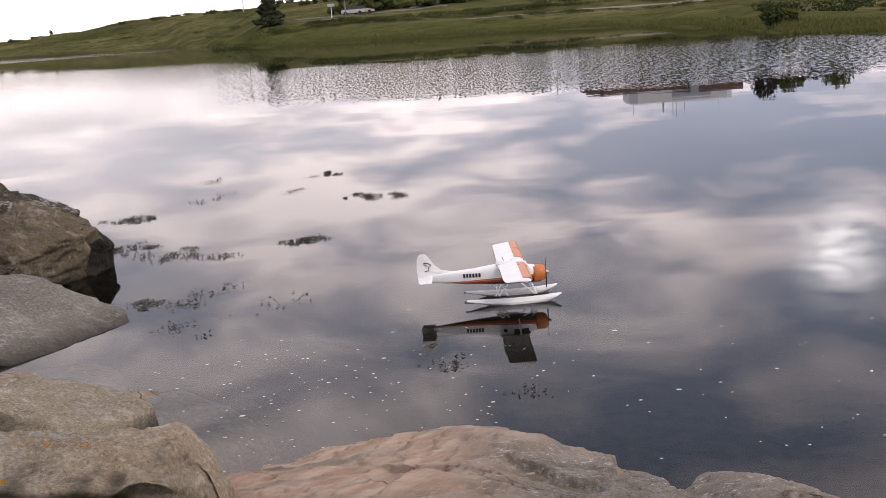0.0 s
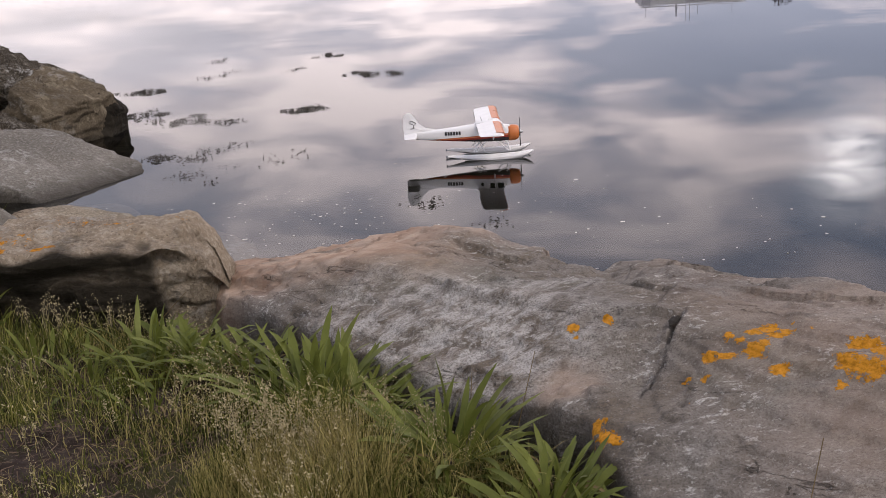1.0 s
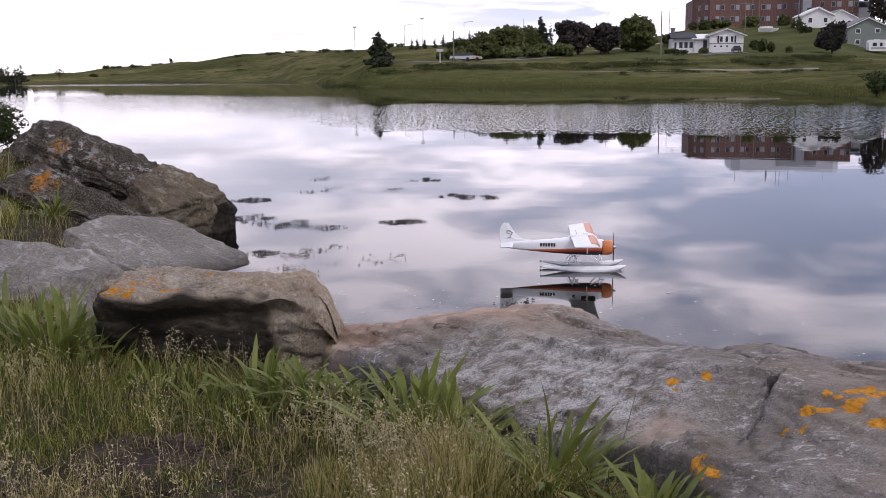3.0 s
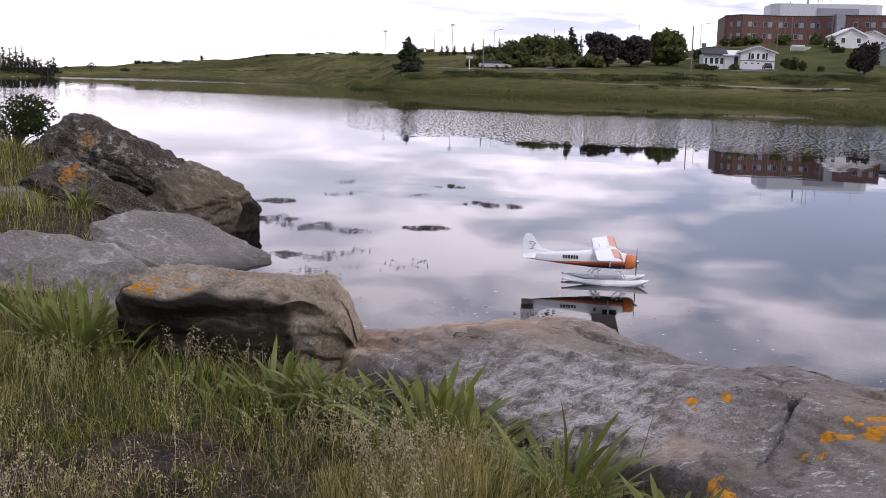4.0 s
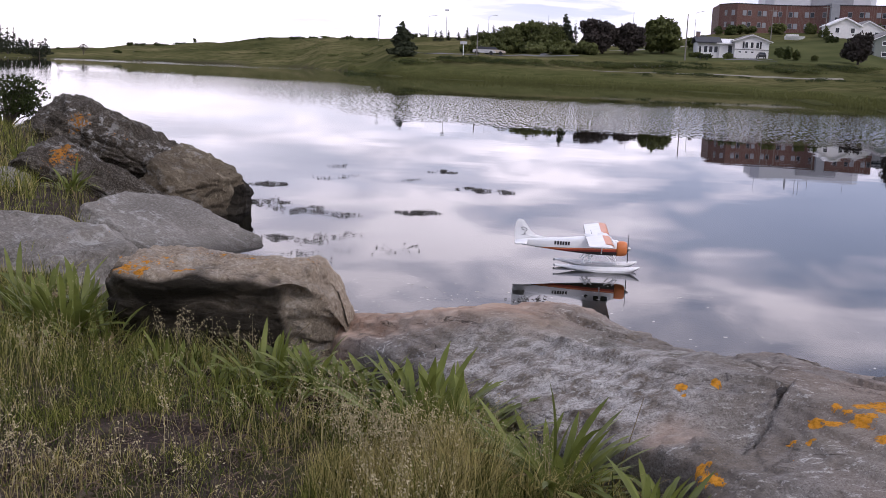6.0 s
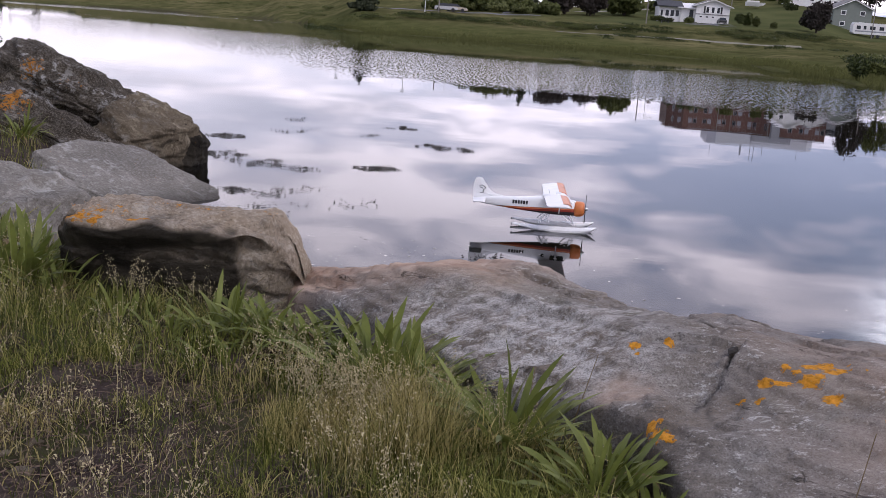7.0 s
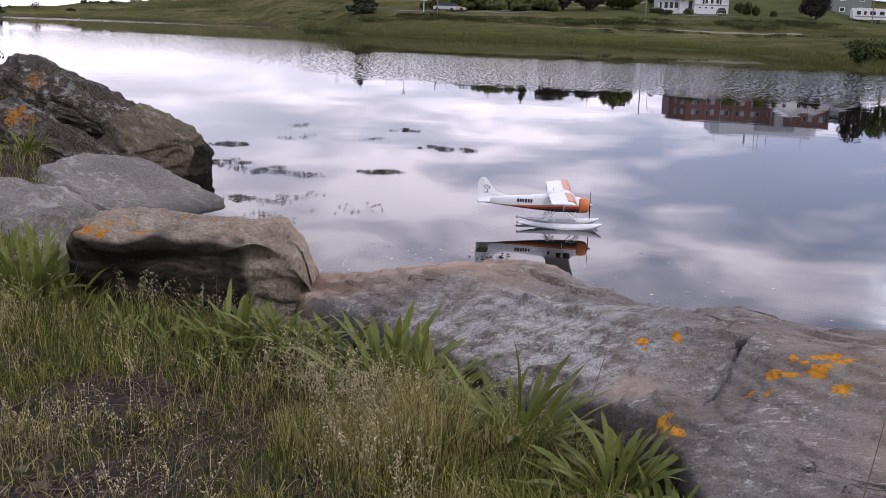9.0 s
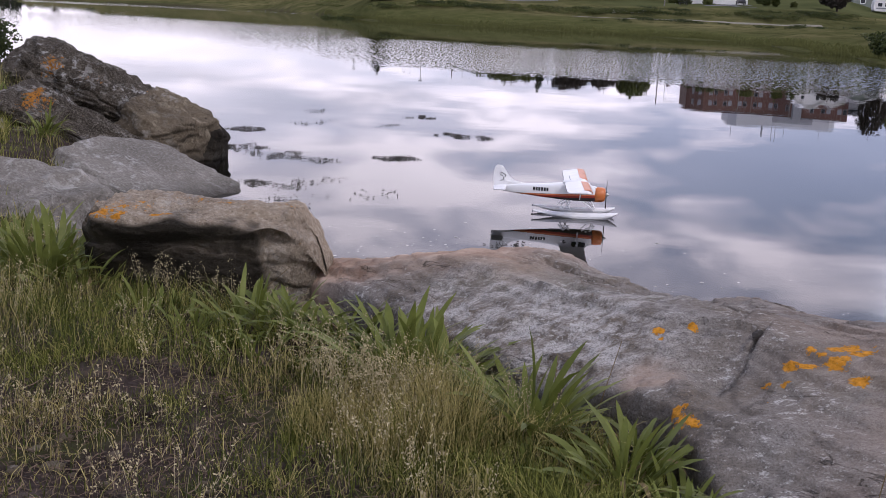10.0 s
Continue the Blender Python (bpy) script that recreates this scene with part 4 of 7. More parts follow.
def long_boulder():
    """The long block behind the grass: a flat tan top, a sharp front lip, a dark hollow face below it and a split pale end."""
    # across the block, from the front foot round over the top and back: depth and height
    shape = [(-0.17, 0.28), (-0.205, 0.42), (-0.25, 0.55), (-0.31, 0.655), (-0.345, 0.705), (-0.350, 0.735), (-0.315, 0.765), (-0.12, 0.795), (0.05, 0.805), (0.16, 0.80), (0.23, 0.74), (0.27, 0.45), (0.22, 0.2), (0.1, 0.14)]
    stops = np.cumsum([0] + [math.hypot(b[0] - a[0], b[1] - a[1]) for a, b in zip(shape, shape[1:] + shape[:1])])
    ring, secs = 160, 150
    verts, lich, pink, wet_shade = [], [], [], []
    for j in range(secs + 1):
        s = j / secs
        x = -2.22 + 1.24 * s
        # the ends close in, the right one along a slanting split
        left, rightend = smooth(0.0, 0.10, s) * 0.45 + 0.55, 1 - smooth(0.86, 1.0, s)
        for i in range(ring):
            d = stops[-1] * i / ring
            py, pz = np.interp(d, stops, [p[0] for p in shape] + [shape[0][0]]), np.interp(d, stops, [p[1] for p in shape] + [shape[0][1]])
            front = smooth(0.0, -0.2, py)
            py *= left * (0.55 + 0.45 * rightend)
            top = smooth(0.45, 0.8, pz)
            pz -= top * (0.04 * (1 - left) * 2 + 0.10 * max(0.0, 0.22 - s))
            # broken right end: the top falls away and the face is set back
            pz -= top * 0.30 * max(0.0, (s - 0.86) / 0.14) ** 1.5
            split = smooth(0.755, 0.785, s + 0.10 * (pz - 0.6)) * front
            py += 0.07 * split * smooth(0.80, 0.72, pz) + 0.10 * max(0.0, (s - 0.8) / 0.2) * front
            # the broken end stands fuller below than the hollow middle
            py -= 0.10 * smooth(0.70, 0.86, s) * smooth(0.06, -0.05, py) * smooth(0.72, 0.45, pz)
            # a worn ridge across the hollow face and an uneven lip
            py -= 0.055 * front * (1 - smooth(0.02, 0.09, abs(pz - 0.50 + 0.10 * (s - 0.5)))) * smooth(0.40, 0.52, s) * smooth(0.80, 0.70, s)
            py += 0.05 * front * smooth(0.62, 0.74, pz) * noise.noise(Vector((x * 3.3, 2.0, 4.0))) + 0.02 * front * noise.noise(Vector((x * 11, pz * 3, 1.0)))
            # a scooped notch at the top of the split end
            py += 0.09 * front * smooth(0.10, 0.02, math.hypot(s - 0.80, 1.3 * (pz - 0.68)))
            p = Vector((x + 0.05 * (0.62 - pz) * smooth(0.6, 1.0, s), 4.30 + py * (1.25 - 0.45 * s if py > 0 else 1.0) + 0.05 * (s - 0.5), pz))
            crag = noise.ridged_multi_fractal(Vector((p.x * 2.2, p.y * 3.5, p.z * 9 + p.x * 1.2)), 0.75, 2.2, 5, 1.0, 2.0) - 1.0
            out = Vector((0, py, pz - 0.5)).normalized()
            p += out * (0.026 * crag + 0.012 * noise.fractal(p * 13, 0.8, 2.1, 4) + 0.018 * noise.noise(p * 2.7))
            # flakes missing under the lip
            p += out * -0.03 * smooth(0.12, 0.3, noise.noise(Vector((p.x * 4, p.z * 7, 5)))) * front
            verts.append(tuple(p))
            lich.append(max(-0.1, spots_at(p, [(-2.08, 4.02, 0.74, 0.07), (-1.98, 4.0, 0.76, 0.045), (-1.80, 4.02, 0.775, 0.05), (-1.74, 4.04, 0.785, 0.03)]), 0.42 * smooth(0.5, 0.1, s) * smooth(0.76, 0.80, p.z) * (1 - smooth(0.06, 0.16, abs(p.y - 4.1))), 0.33 * smooth(0.2, 0.4, s) * smooth(0.78, 0.82, p.z) * (1 - smooth(0.03, 0.14, abs(p.y - 4.3)))))
            pink.append(0.18 * top)
            # damp stain with painted shade mixed in, over the hollow face under the lip
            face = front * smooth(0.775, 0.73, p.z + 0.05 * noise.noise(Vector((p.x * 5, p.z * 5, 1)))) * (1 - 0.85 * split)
            wet_shade.append(1.35 * face * (0.85 + 0.4 * noise.noise(Vector((p.x * 3, p.z * 9, 2)))) + smooth(0.34, 0.2, p.z))
    faces = [tuple(range(ring)), tuple(range(secs * ring, (secs + 1) * ring))[::-1]]
    for j in range(secs):
        for i in range(ring):
            a, b = j * ring + i, j * ring + (i + 1) % ring
            faces.append((a, a + ring, b + ring, b))
    me = raw_mesh("boulder", verts, faces, M["tan_rock"], lichen=lich, pink=pink, wet_shade=wet_shade)
    for p in me.polygons:
        p.use_smooth = True
    tagged(new("boulder", me), "long tan boulder with dark undercut face and lichen", "rock", "shore rocks")


long_boulder()
boulder(M["grey_rock"], "pale grey rounded boulder with one lichen streak", (-3.48, 5.75, 0.26), (1.4, 1.1, 0.8), (0, 6, -12), 5,
        cuts=[((0.15, -0.2, 1), 0.78), ((1, -0.5, 0.35), 0.72), ((0, -1, 0.3), 0.8)], spots=[(-2.86, 5.35, 0.42, 0.12)], foot=-0.4)
boulder(M["grey_rock"], "flat pale grey shore slab sloping into the pond", (-3.88, 8.75, -0.02), (1.75, 1.6, 0.78), (4, 15, -8), 8,
        cuts=[((0.1, -0.1, 1), 0.60), ((-0.3, -1, 0.3), 0.8), ((1, -0.3, 0.2), 0.9)], rough=0.06, foot=-0.02)
boulder(M["brown_rock"], "blocky brown boulder standing in the water", (-4.50, 10.70, 0.17), (1.06, 1.15, 1.18), (0, 10, -14), 11,
        cuts=[((0.30, -0.15, 1), 0.68), ((1, -0.25, 0.15), 0.70), ((-0.1, -1, 0.10), 0.74), ((-1, -0.3, 0.5), 0.80), ((0.5, -1, 0.6), 0.86)], rough=0.07, power=5.0, detail=6, strata=(0.28, 0.025))
boulder(M["wet_rock"], "small dark wet rock at the boulder foot", (-3.96, 11.1, 0.10), (0.34, 0.5, 0.72), (0, 14, 10), 12, cuts=[((0.3, 0, 1), 0.70), ((1, -0.4, 0), 0.6), ((0.2, -1, 0.4), 0.6), ((0.8, -0.3, -0.8), 0.55)], foot=0.05, power=5.0, rough=0.16)
boulder(M["dark_rock"], "tall dark craggy rock with orange lichen crest", (-6.02, 12.25, 0.50), (2.9, 1.3, 1.15), (4, 19, -6), 14,
        cuts=[((0.05, -0.55, 1), 0.66), ((0.1, 0.2, 1), 0.72), ((-1, -0.3, 0.45), 0.74), ((0.1, -1, 0.25), 0.72), ((0.25, -1, -0.5), 0.55), ((1, 0, 0.8), 1.0), ((-0.6, 0, 1), 0.86)], power=5.0, spots=[(-6.38, 11.7, 0.98, 0.14), (-6.25, 11.7, 0.98, 0.09), (-5.85, 11.7, 0.93, 0.10), (-5.68, 11.75, 0.88, 0.10), (-5.1, 12.0, 0.78, 0.11)], rough=0.115, foot=-0.4, detail=6, strata=(0.24, 0.15))
boulder(M["dark_rock"], "slanting dark grey rock with lichen on its shoulder", (-5.28, 10.0, 0.40), (1.72, 0.95, 0.70), (2, 22, -4), 17,
        cuts=[((0.05, -0.5, 1), 0.62), ((0.1, 0.3, 1), 0.75), ((0.2, -1, 0), 0.75), ((0.1, -1, -0.6), 0.66), ((-1, -0.2, 0.5), 0.8)], power=5.0, spots=[(-5.52, 9.75, 0.78, 0.11), (-5.36, 9.75, 0.74, 0.08)], rough=0.12, foot=-0.4, detail=6, strata=(0.15, 0.10))
boulder(M["dark_rock"], "small crusted grey rock among grass", (-5.15, 9.6, 0.10), (0.95, 0.8, 0.55), (0, 14, 0), 19, cuts=[((0.2, -0.2, 1), 0.7)], rough=0.1, foot=-0.4)
boulder(M["grey_rock"], "small grey rock half sunk in the bank", (-5.95, 9.3, 0.36), (0.75, 0.7, 0.5), (0, 5, 20), 23, cuts=[((0.2, -0.2, 1), 0.7)], foot=-0.4)
boulder(M["sunk_rock"], "brown rock under shallow water", (-3.05, 7.35, -0.21), (1.2, 1.3, 0.55), (0, 4, 20), 29, cuts=[((0, 0, 1), 0.7)], foot=-2, detail=4)
boulder(M["sunk_rock"], "olive brown rock under shallow water", (-2.02, 6.55, -0.23), (1.35, 1.2, 0.52), (0, 6, -30), 31, cuts=[((0, 0, 1), 0.7)], foot=-2, detail=4)
boulder(M["grey_rock"], "low grey rock wedged under the boulder", (-1.75, 3.80, 0.24), (0.9, 0.4, 0.26), (0, 3, 10), 37, cuts=[((0, -0.2, 1), 0.7)], foot=-1, detail=4)
boulder(M["tan_rock"], "low rock at the boulder foot", (-2.55, 6.5, 0.05), (1.1, 0.7, 0.45), (0, 8, -20), 41, cuts=[((0, 0, 1), 0.7)], detail=4)
# added rock, darkened all over to stand in for the shaded crevice
boulder(M["dark_rock"], "added dark rock standing in for crevice shade under the boulder", (-1.12, 4.28, 0.10), (0.6, 0.7, 0.36), (0, 5, 30), 43, cuts=[((0, 0, 1), 0.7)], foot=0.25, detail=4)
# high foot value, so this rock is darkened from top to bottom
boulder(M["dark_rock"], "dark rock below the slab edge", (-0.62, 3.55, 0.18), (0.6, 0.3, 0.3), (0, 5, -40), 47, cuts=[((0, 0, 1), 0.7)], foot=0.25, detail=4)


# ---- float plane ----
def section_loft(rows, n=24, power=2.6):
    return loft([oval(x, z, hy, hz, n, power) for x, z, hy, hz in rows])


def wing_half(sign, span, chord, x_le, z, dihedral, camber=0.028, y_in=0.0, taper=0.96):
    """A half wing from the centre line outwards, with a rounded tip."""
    prof = [(1.0, 0.0), (0.7, 0.55), (0.35, 1.0), (0.12, 0.85), (0.0, 0.25), (0.0, -0.15), (0.12, -0.35), (0.5, -0.25)]
    rings = []
    for t in (0.0, 0.3, 0.6, 0.85, 0.95, 0.99, 1.0):
        y = y_in + (span - y_in) * t
        c = chord * (1 - (1 - taper) * t) * (1.0 if t < 0.9 else (0.97 if t < 0.97 else 0.88 if t < 1 else 0.78))
        th = camber * (1.0 if t < 0.9 else (0.9 if t < 0.97 else 0.6 if t < 1 else 0.25))
        off = (chord - c) * 0.45
        rings.append([(x_le - off - px * c, sign * y, z + dihedral * y + pz * th) for px, pz in prof])
    return loft(rings)


def float_hull(y):
    """A stepped float: flat deck, V bottom, upturned bow and a raised heel."""
    rows = [(-0.41, 0.075, 0.010, 0.008, 0.008), (-0.36, 0.075, 0.020, 0.012, 0.016), (-0.2, 0.068, 0.036, 0.020, 0.045), (-0.04, 0.064, 0.043, 0.022, 0.075), (-0.03, 0.064, 0.043, 0.022, 0.090), (0.12, 0.066, 0.045, 0.022, 0.092), (0.26, 0.072, 0.042, 0.020, 0.080), (0.35, 0.082, 0.032, 0.015, 0.050), (0.395, 0.088, 0.018, 0.009, 0.022), (0.415, 0.088, 0.006, 0.004, 0.006)]
    rings = []
    for x, deck, w, r, keel in rows:
        deck, keel = deck - 0.020, keel * 0.65
        rings.append([(x, y + w * 0.7, deck), (x, y + w, deck - r), (x, y + w * 0.96, deck - r - keel * 0.35), (x, y + w * 0.15, deck - r - keel), (x, y - w * 0.15, deck - r - keel), (x, y - w * 0.96, deck - r - keel * 0.35), (x, y - w, deck - r), (x, y - w * 0.7, deck), (x, y, deck + r * 0.4)])
    return loft(rings)


def build_plane(x, y, turn):
    plane = empty("float_plane", pose(x, y, 0.0, 0, 0, turn) @ Matrix.Scale(0.95, 4), "white model float plane with orange trim resting on water", "model plane")
    zc = 0.225
    hull = section_loft([(-0.80, zc + 0.012, 0.006, 0.022), (-0.72, zc + 0.012, 0.017, 0.034), (-0.52, zc + 0.010, 0.036, 0.052), (-0.32, zc + 0.008, 0.050, 0.068), (-0.14, zc + 0.012, 0.060, 0.086), (0.0, zc + 0.014, 0.063, 0.094), (0.10, zc + 0.012, 0.063, 0.092), (0.15, zc + 0.0, 0.062, 0.080), (0.19, zc - 0.008, 0.062, 0.070)], power=3.2)
    body = part("fuselage", hull, M["fuselage"], plane, "white fuselage with orange and dark red bands", True)
    cowl = part("cowling", section_loft([(0.188, zc - 0.008, 0.066, 0.072), (0.21, zc - 0.008, 0.072, 0.076), (0.255, zc - 0.006, 0.073, 0.075), (0.285, zc - 0.004, 0.064, 0.066), (0.292, zc - 0.004, 0.050, 0.052)], power=2.1), M["orange"], plane, "round orange engine cowling", True)
    part("cowl_top", section_loft([(0.13, zc + 0.066, 0.040, 0.014), (0.19, zc + 0.064, 0.036, 0.010), (0.205, zc + 0.062, 0.03, 0.006)]), M["white_paint"], cowl, "", True)
    part("engine_face", section_loft([(0.286, zc - 0.004, 0.046, 0.048), (0.294, zc - 0.004, 0.046, 0.048)], power=2), M["black"], cowl)
    spin = part("spinner", section_loft([(0.294, zc - 0.004, 0.020, 0.020), (0.312, zc - 0.004, 0.017, 0.017), (0.328, zc - 0.004, 0.009, 0.009), (0.334, zc - 0.004, 0.002, 0.002)], power=2), M["metal"], plane, "polished spinner", True)
    for s in (1, -1):
        blade = loft([[(0.303 + dx, dy * s, zc - 0.004 + s * r) for dx, dy in ((0.004, w), (-0.002, w * 0.2), (-0.004, -w), (0.002, -w * 0.2))] for r, w in ((0.012, 0.008), (0.05, 0.013), (0.10, 0.012), (0.14, 0.006))])
        part("propeller_blade", blade, M["black"], spin)
    # wings, with the orange panel along the nose of each
    for s, nm in ((1, "left"), (-1, "right")):
        w = part("wing", wing_half(s, 0.74, 0.235, 0.115, zc + 0.100, 0.02), M["white_paint"], plane, "", False)
        prof = ((0.0, 0.27), (0.06, 0.66), (0.13, 0.88), (0.30, 0.985), (0.33, 1.03), (0.30, 1.07), (0.12, 1.0), (0.04, 0.8), (-0.012, 0.30), (-0.012, -0.12), (0.0, -0.10))
        rings = [[(0.115 - px * 0.235, s * yy, zc + 0.100 + 0.02 * yy + pz * 0.0285) for px, pz in prof] for yy in (0.10, 0.4, 0.70)]
        part("wing_stripe", loft(rings), M["orange"], w, "orange leading edge stripe")
        part("wing_strut", rod((0.04, s * 0.060, zc - 0.055), (0.03, s * 0.36, zc + 0.104), 0.006), M["white_paint"], w)
        part("aileron", box((-0.124, s * 0.40 - 0.16 if s > 0 else s * 0.40 - 0.16, zc + 0.108), (-0.118, s * 0.40 + 0.16, zc + 0.112)), M["black"], w)
    cap = part("wing_centre_fairing", section_loft([(-0.13, zc + 0.104, 0.05, 0.008), (-0.05, zc + 0.112, 0.06, 0.016), (0.08, zc + 0.112, 0.058, 0.016), (0.135, zc + 0.094, 0.05, 0.008)]), M["white_paint"], plane, "", True)
    part("antenna", rod((-0.06, 0.0, zc + 0.122), (-0.075, 0, zc + 0.165), 0.003), M["metal"], cap)
    part("intake", box((0.0, -0.018, zc + 0.122), (0.05, 0.018, zc + 0.146), None, 0.005), M["white_paint"], cap)
    # tail
    fin_rows = []
    for z, x0, x1, th in ((zc + 0.02, -0.81, -0.34, 0.010), (zc + 0.058, -0.82, -0.48, 0.012), (zc + 0.085, -0.825, -0.61, 0.012), (zc + 0.13, -0.825, -0.665, 0.011), (zc + 0.18, -0.82, -0.70, 0.009), (zc + 0.215, -0.81, -0.725, 0.007), (zc + 0.236, -0.795, -0.745, 0.003)):
        fin_rows.append([(x0, 0.002, z), (x0 * 0.4 + x1 * 0.6, th, z), (x1, 0.002, z), (x1, -0.002, z), (x0 * 0.4 + x1 * 0.6, -th, z), (x0, -0.002, z)])
    fin = part("fin", loft(fin_rows), M["white_paint"], plane)
    # dark bird mark on the fin, as plain shapes
    for s in (1, -1):
        mark = bmesh.new()
        for a, b in (((-0.765, zc + 0.155), (-0.735, zc + 0.16)), ((-0.735, zc + 0.16), (-0.70, zc + 0.14)), ((-0.70, zc + 0.14), (-0.712, zc + 0.12)), ((-0.76, zc + 0.14), (-0.73, zc + 0.13)), ((-0.72, zc + 0.125), (-0.725, zc + 0.095)), ((-0.755, zc + 0.085), (-0.715, zc + 0.09))):
            add_rod(mark, (a[0], s * 0.0115, a[1]), (b[0], s * 0.0115, b[1]), 0.003, None, 6)
        part("fin_mark", mark, M["black"], fin, "dark curled mark")
    for s in (1, -1):
        part("tailplane", wing_half(s, 0.25, 0.13, -0.69, zc + 0.03, 0.0, 0.012, 0.012, 0.85), M["white_paint"], plane)
    part("rudder_under", box((-0.82, -0.006, zc - 0.02), (-0.775, 0.006, zc + 0.03), None, 0.003), M["white_paint"], plane)
    # glazing
    part("windscreen", loft([[(0.158, y1, zc + 0.05) for y1 in (-0.056, 0.056)] + [(0.158, y1, zc + 0.052) for y1 in (0.056, -0.056)], [(0.122, y1, zc + 0.100) for y1 in (-0.050, 0.050)] + [(0.118, y1, zc + 0.102) for y1 in (0.050, -0.050)]]), M["tinted_glass"], body, "dark tinted windscreen")
    for s in (1, -1):
        for x0, x1 in ((0.06, 0.125), (-0.01, 0.05)):
            part("side_window", box((x0, s * 0.0635 - 0.0015, zc + 0.035), (x1, s * 0.0635 + 0.0015, zc + 0.085), None, 0.001), M["tinted_glass"], body)
        port = bmesh.new()
        add_rod(port, (-0.085, s * 0.058, zc + 0.042), (-0.085, s * 0.0655, zc + 0.042), 0.017, None, 16)
        part("porthole", port, M["tinted_glass"], body, "round dark side window")
        # registration along the side, as plain bars
        for i in range(6):
            x0 = -0.425 + i * 0.0265
            yy = 0.0430 + 0.0019 * i
            part("lettering_bar", box((x0, s * yy - 0.003, zc + 0.008), (x0 + 0.019, s * yy + 0.003, zc + 0.042)), M["black"], body)
    # floats and struts
    for s in (1, -1):
        fl = part("float", float_hull(s * 0.155), M["float_white"], plane, "white plastic float")
        for a, b in (((-0.16, s * 0.155, 0.075), (-0.10, s * 0.05, zc - 0.072)), ((-0.13, s * 0.155, 0.075), (-0.04, s * 0.05, zc - 0.076)), ((-0.05, s * 0.155, 0.075), (-0.10, s * 0.05, zc - 0.072)), ((0.20, s * 0.155, 0.075), (0.16, s * 0.045, zc - 0.072)), ((0.18, s * 0.155, 0.075), (0.08, s * 0.05, zc - 0.076))):
            part("float_strut", rod(a, b, 0.0055), M["float_white"], fl)
        part("water_rudder", box((-0.424, s * 0.155 - 0.003, 0.035), (-0.410, s * 0.155 + 0.003, 0.058), None, 0.002), M["panel_grey"], fl)
    for xx in (-0.13, 0.19):
        part("spreader_bar", rod((xx, -0.155, 0.078), (xx, 0.155, 0.078), 0.005), M["float_white"], plane)
    return plane


build_plane(0.33, 8.97, 2.5)


# ---- floating things ----
def seaweed(x, y, rx, ry, n, label, seed, dense=0.5):
    """A raft of bladder weed: crossed and curled dark blades lying on the water."""
    rnd = random.Random(seed)
    verts, faces = [], []
    knots = []
    for _ in range(max(4, n // 26)):
        a, r = rnd.uniform(0, 6.283), rnd.random() ** 0.45
        knots.append((rx * r * math.cos(a), ry * r * math.sin(a), rnd.uniform(0.25, 1.0) * (0.10 if dense < 0.7 else 0.16)))
    for _ in range(n):
        kx, ky, ks = rnd.choice(knots)
        px, py = kx + rnd.gauss(0, ks * 0.6), ky + rnd.gauss(0, ks * 0.8)
        r = min(1.0, math.hypot(px / rx, py / ry))
        t, ln, w = rnd.uniform(0, 6.283), rnd.uniform(0.010, 0.036), rnd.uniform(0.0025, 0.0065)
        dx, dy = math.cos(t), math.sin(t)
        z0, z1 = rnd.uniform(0.001, 0.012), rnd.uniform(0.004, 0.03) * (1.2 - r)
        o = len(verts)
        verts += [(px - dy * w, py + dx * w, z0), (px + dy * w, py - dx * w, z0), (px + dx * ln + dy * w * 0.5, py + dy * ln - dx * w * 0.5, z1), (px + dx * ln - dy * w * 0.5, py + dy * ln + dx * w * 0.5, z1), (px + dx * ln * 0.5, py + dy * ln * 0.5, max(z0, z1) + 0.006)]
        faces += [(o, o + 1, o + 4), (o + 1, o + 2, o + 4), (o + 2, o + 3, o + 4), (o + 3, o, o + 4)]
    ob = new("seaweed", raw_mesh("seaweed", verts, faces, M["weed"]))
    ob.location = (x, y, 0.001)
    return tagged(ob, label, "seaweed", "floating seaweed", "stuff")


seaweed(-1.9, 12.0, 0.26, 0.16, 430, "dense dark clump of floating seaweed", 1, 0.6)
seaweed(-1.22, 14.73, 0.32, 0.30, 420, "ragged dark raft of floating seaweed", 2)
seaweed(-1.62, 14.9, 0.18, 0.2, 120, "thin drifting strands of seaweed", 3)
seaweed(-2.35, 17.38, 0.24, 0.3, 230, "narrow dark streak of floating seaweed", 4)
seaweed(-4.5, 14.2, 0.26, 0.22, 330, "dark clump of floating seaweed off the rocks", 5)
seaweed(-4.5, 14.15, 0.5, 0.25, 90, "loose bits of seaweed", 6)
seaweed(-4.0, 12.1, 0.38, 0.42, 300, "loose seaweed drifting by the boulder", 7, 0.8)
seaweed(-3.3, 11.6, 0.45, 0.45, 210, "scattered seaweed bits", 8, 0.8)
seaweed(-2.75, 11.5, 0.45, 0.4, 90, "sparse floating seaweed bits", 9, 0.8)
seaweed(-2.4, 9.6, 0.45, 0.45, 110, "sparse floating seaweed near the shore rocks", 10, 0.8)
seaweed(-2.2, 8.6, 0.35, 0.6, 60, "few floating weed scraps", 11, 0.9)
seaweed(-1.5, 9.3, 0.35, 0.25, 30, "few drifting weed scraps", 12, 0.9)
seaweed(-3.0, 9.5, 0.22, 0.2, 150, "dark weed fringe at the slab tip", 13)
seaweed(-3.9, 15.6, 0.4, 0.5, 60, "faint far seaweed scraps", 14, 0.9)
seaweed(-4.3, 17.4, 0.25, 0.4, 50, "faint far seaweed strand", 15, 0.9)
seaweed(-2.5, 15.5, 0.3, 0.5, 40, "few far weed scraps", 16, 0.9)
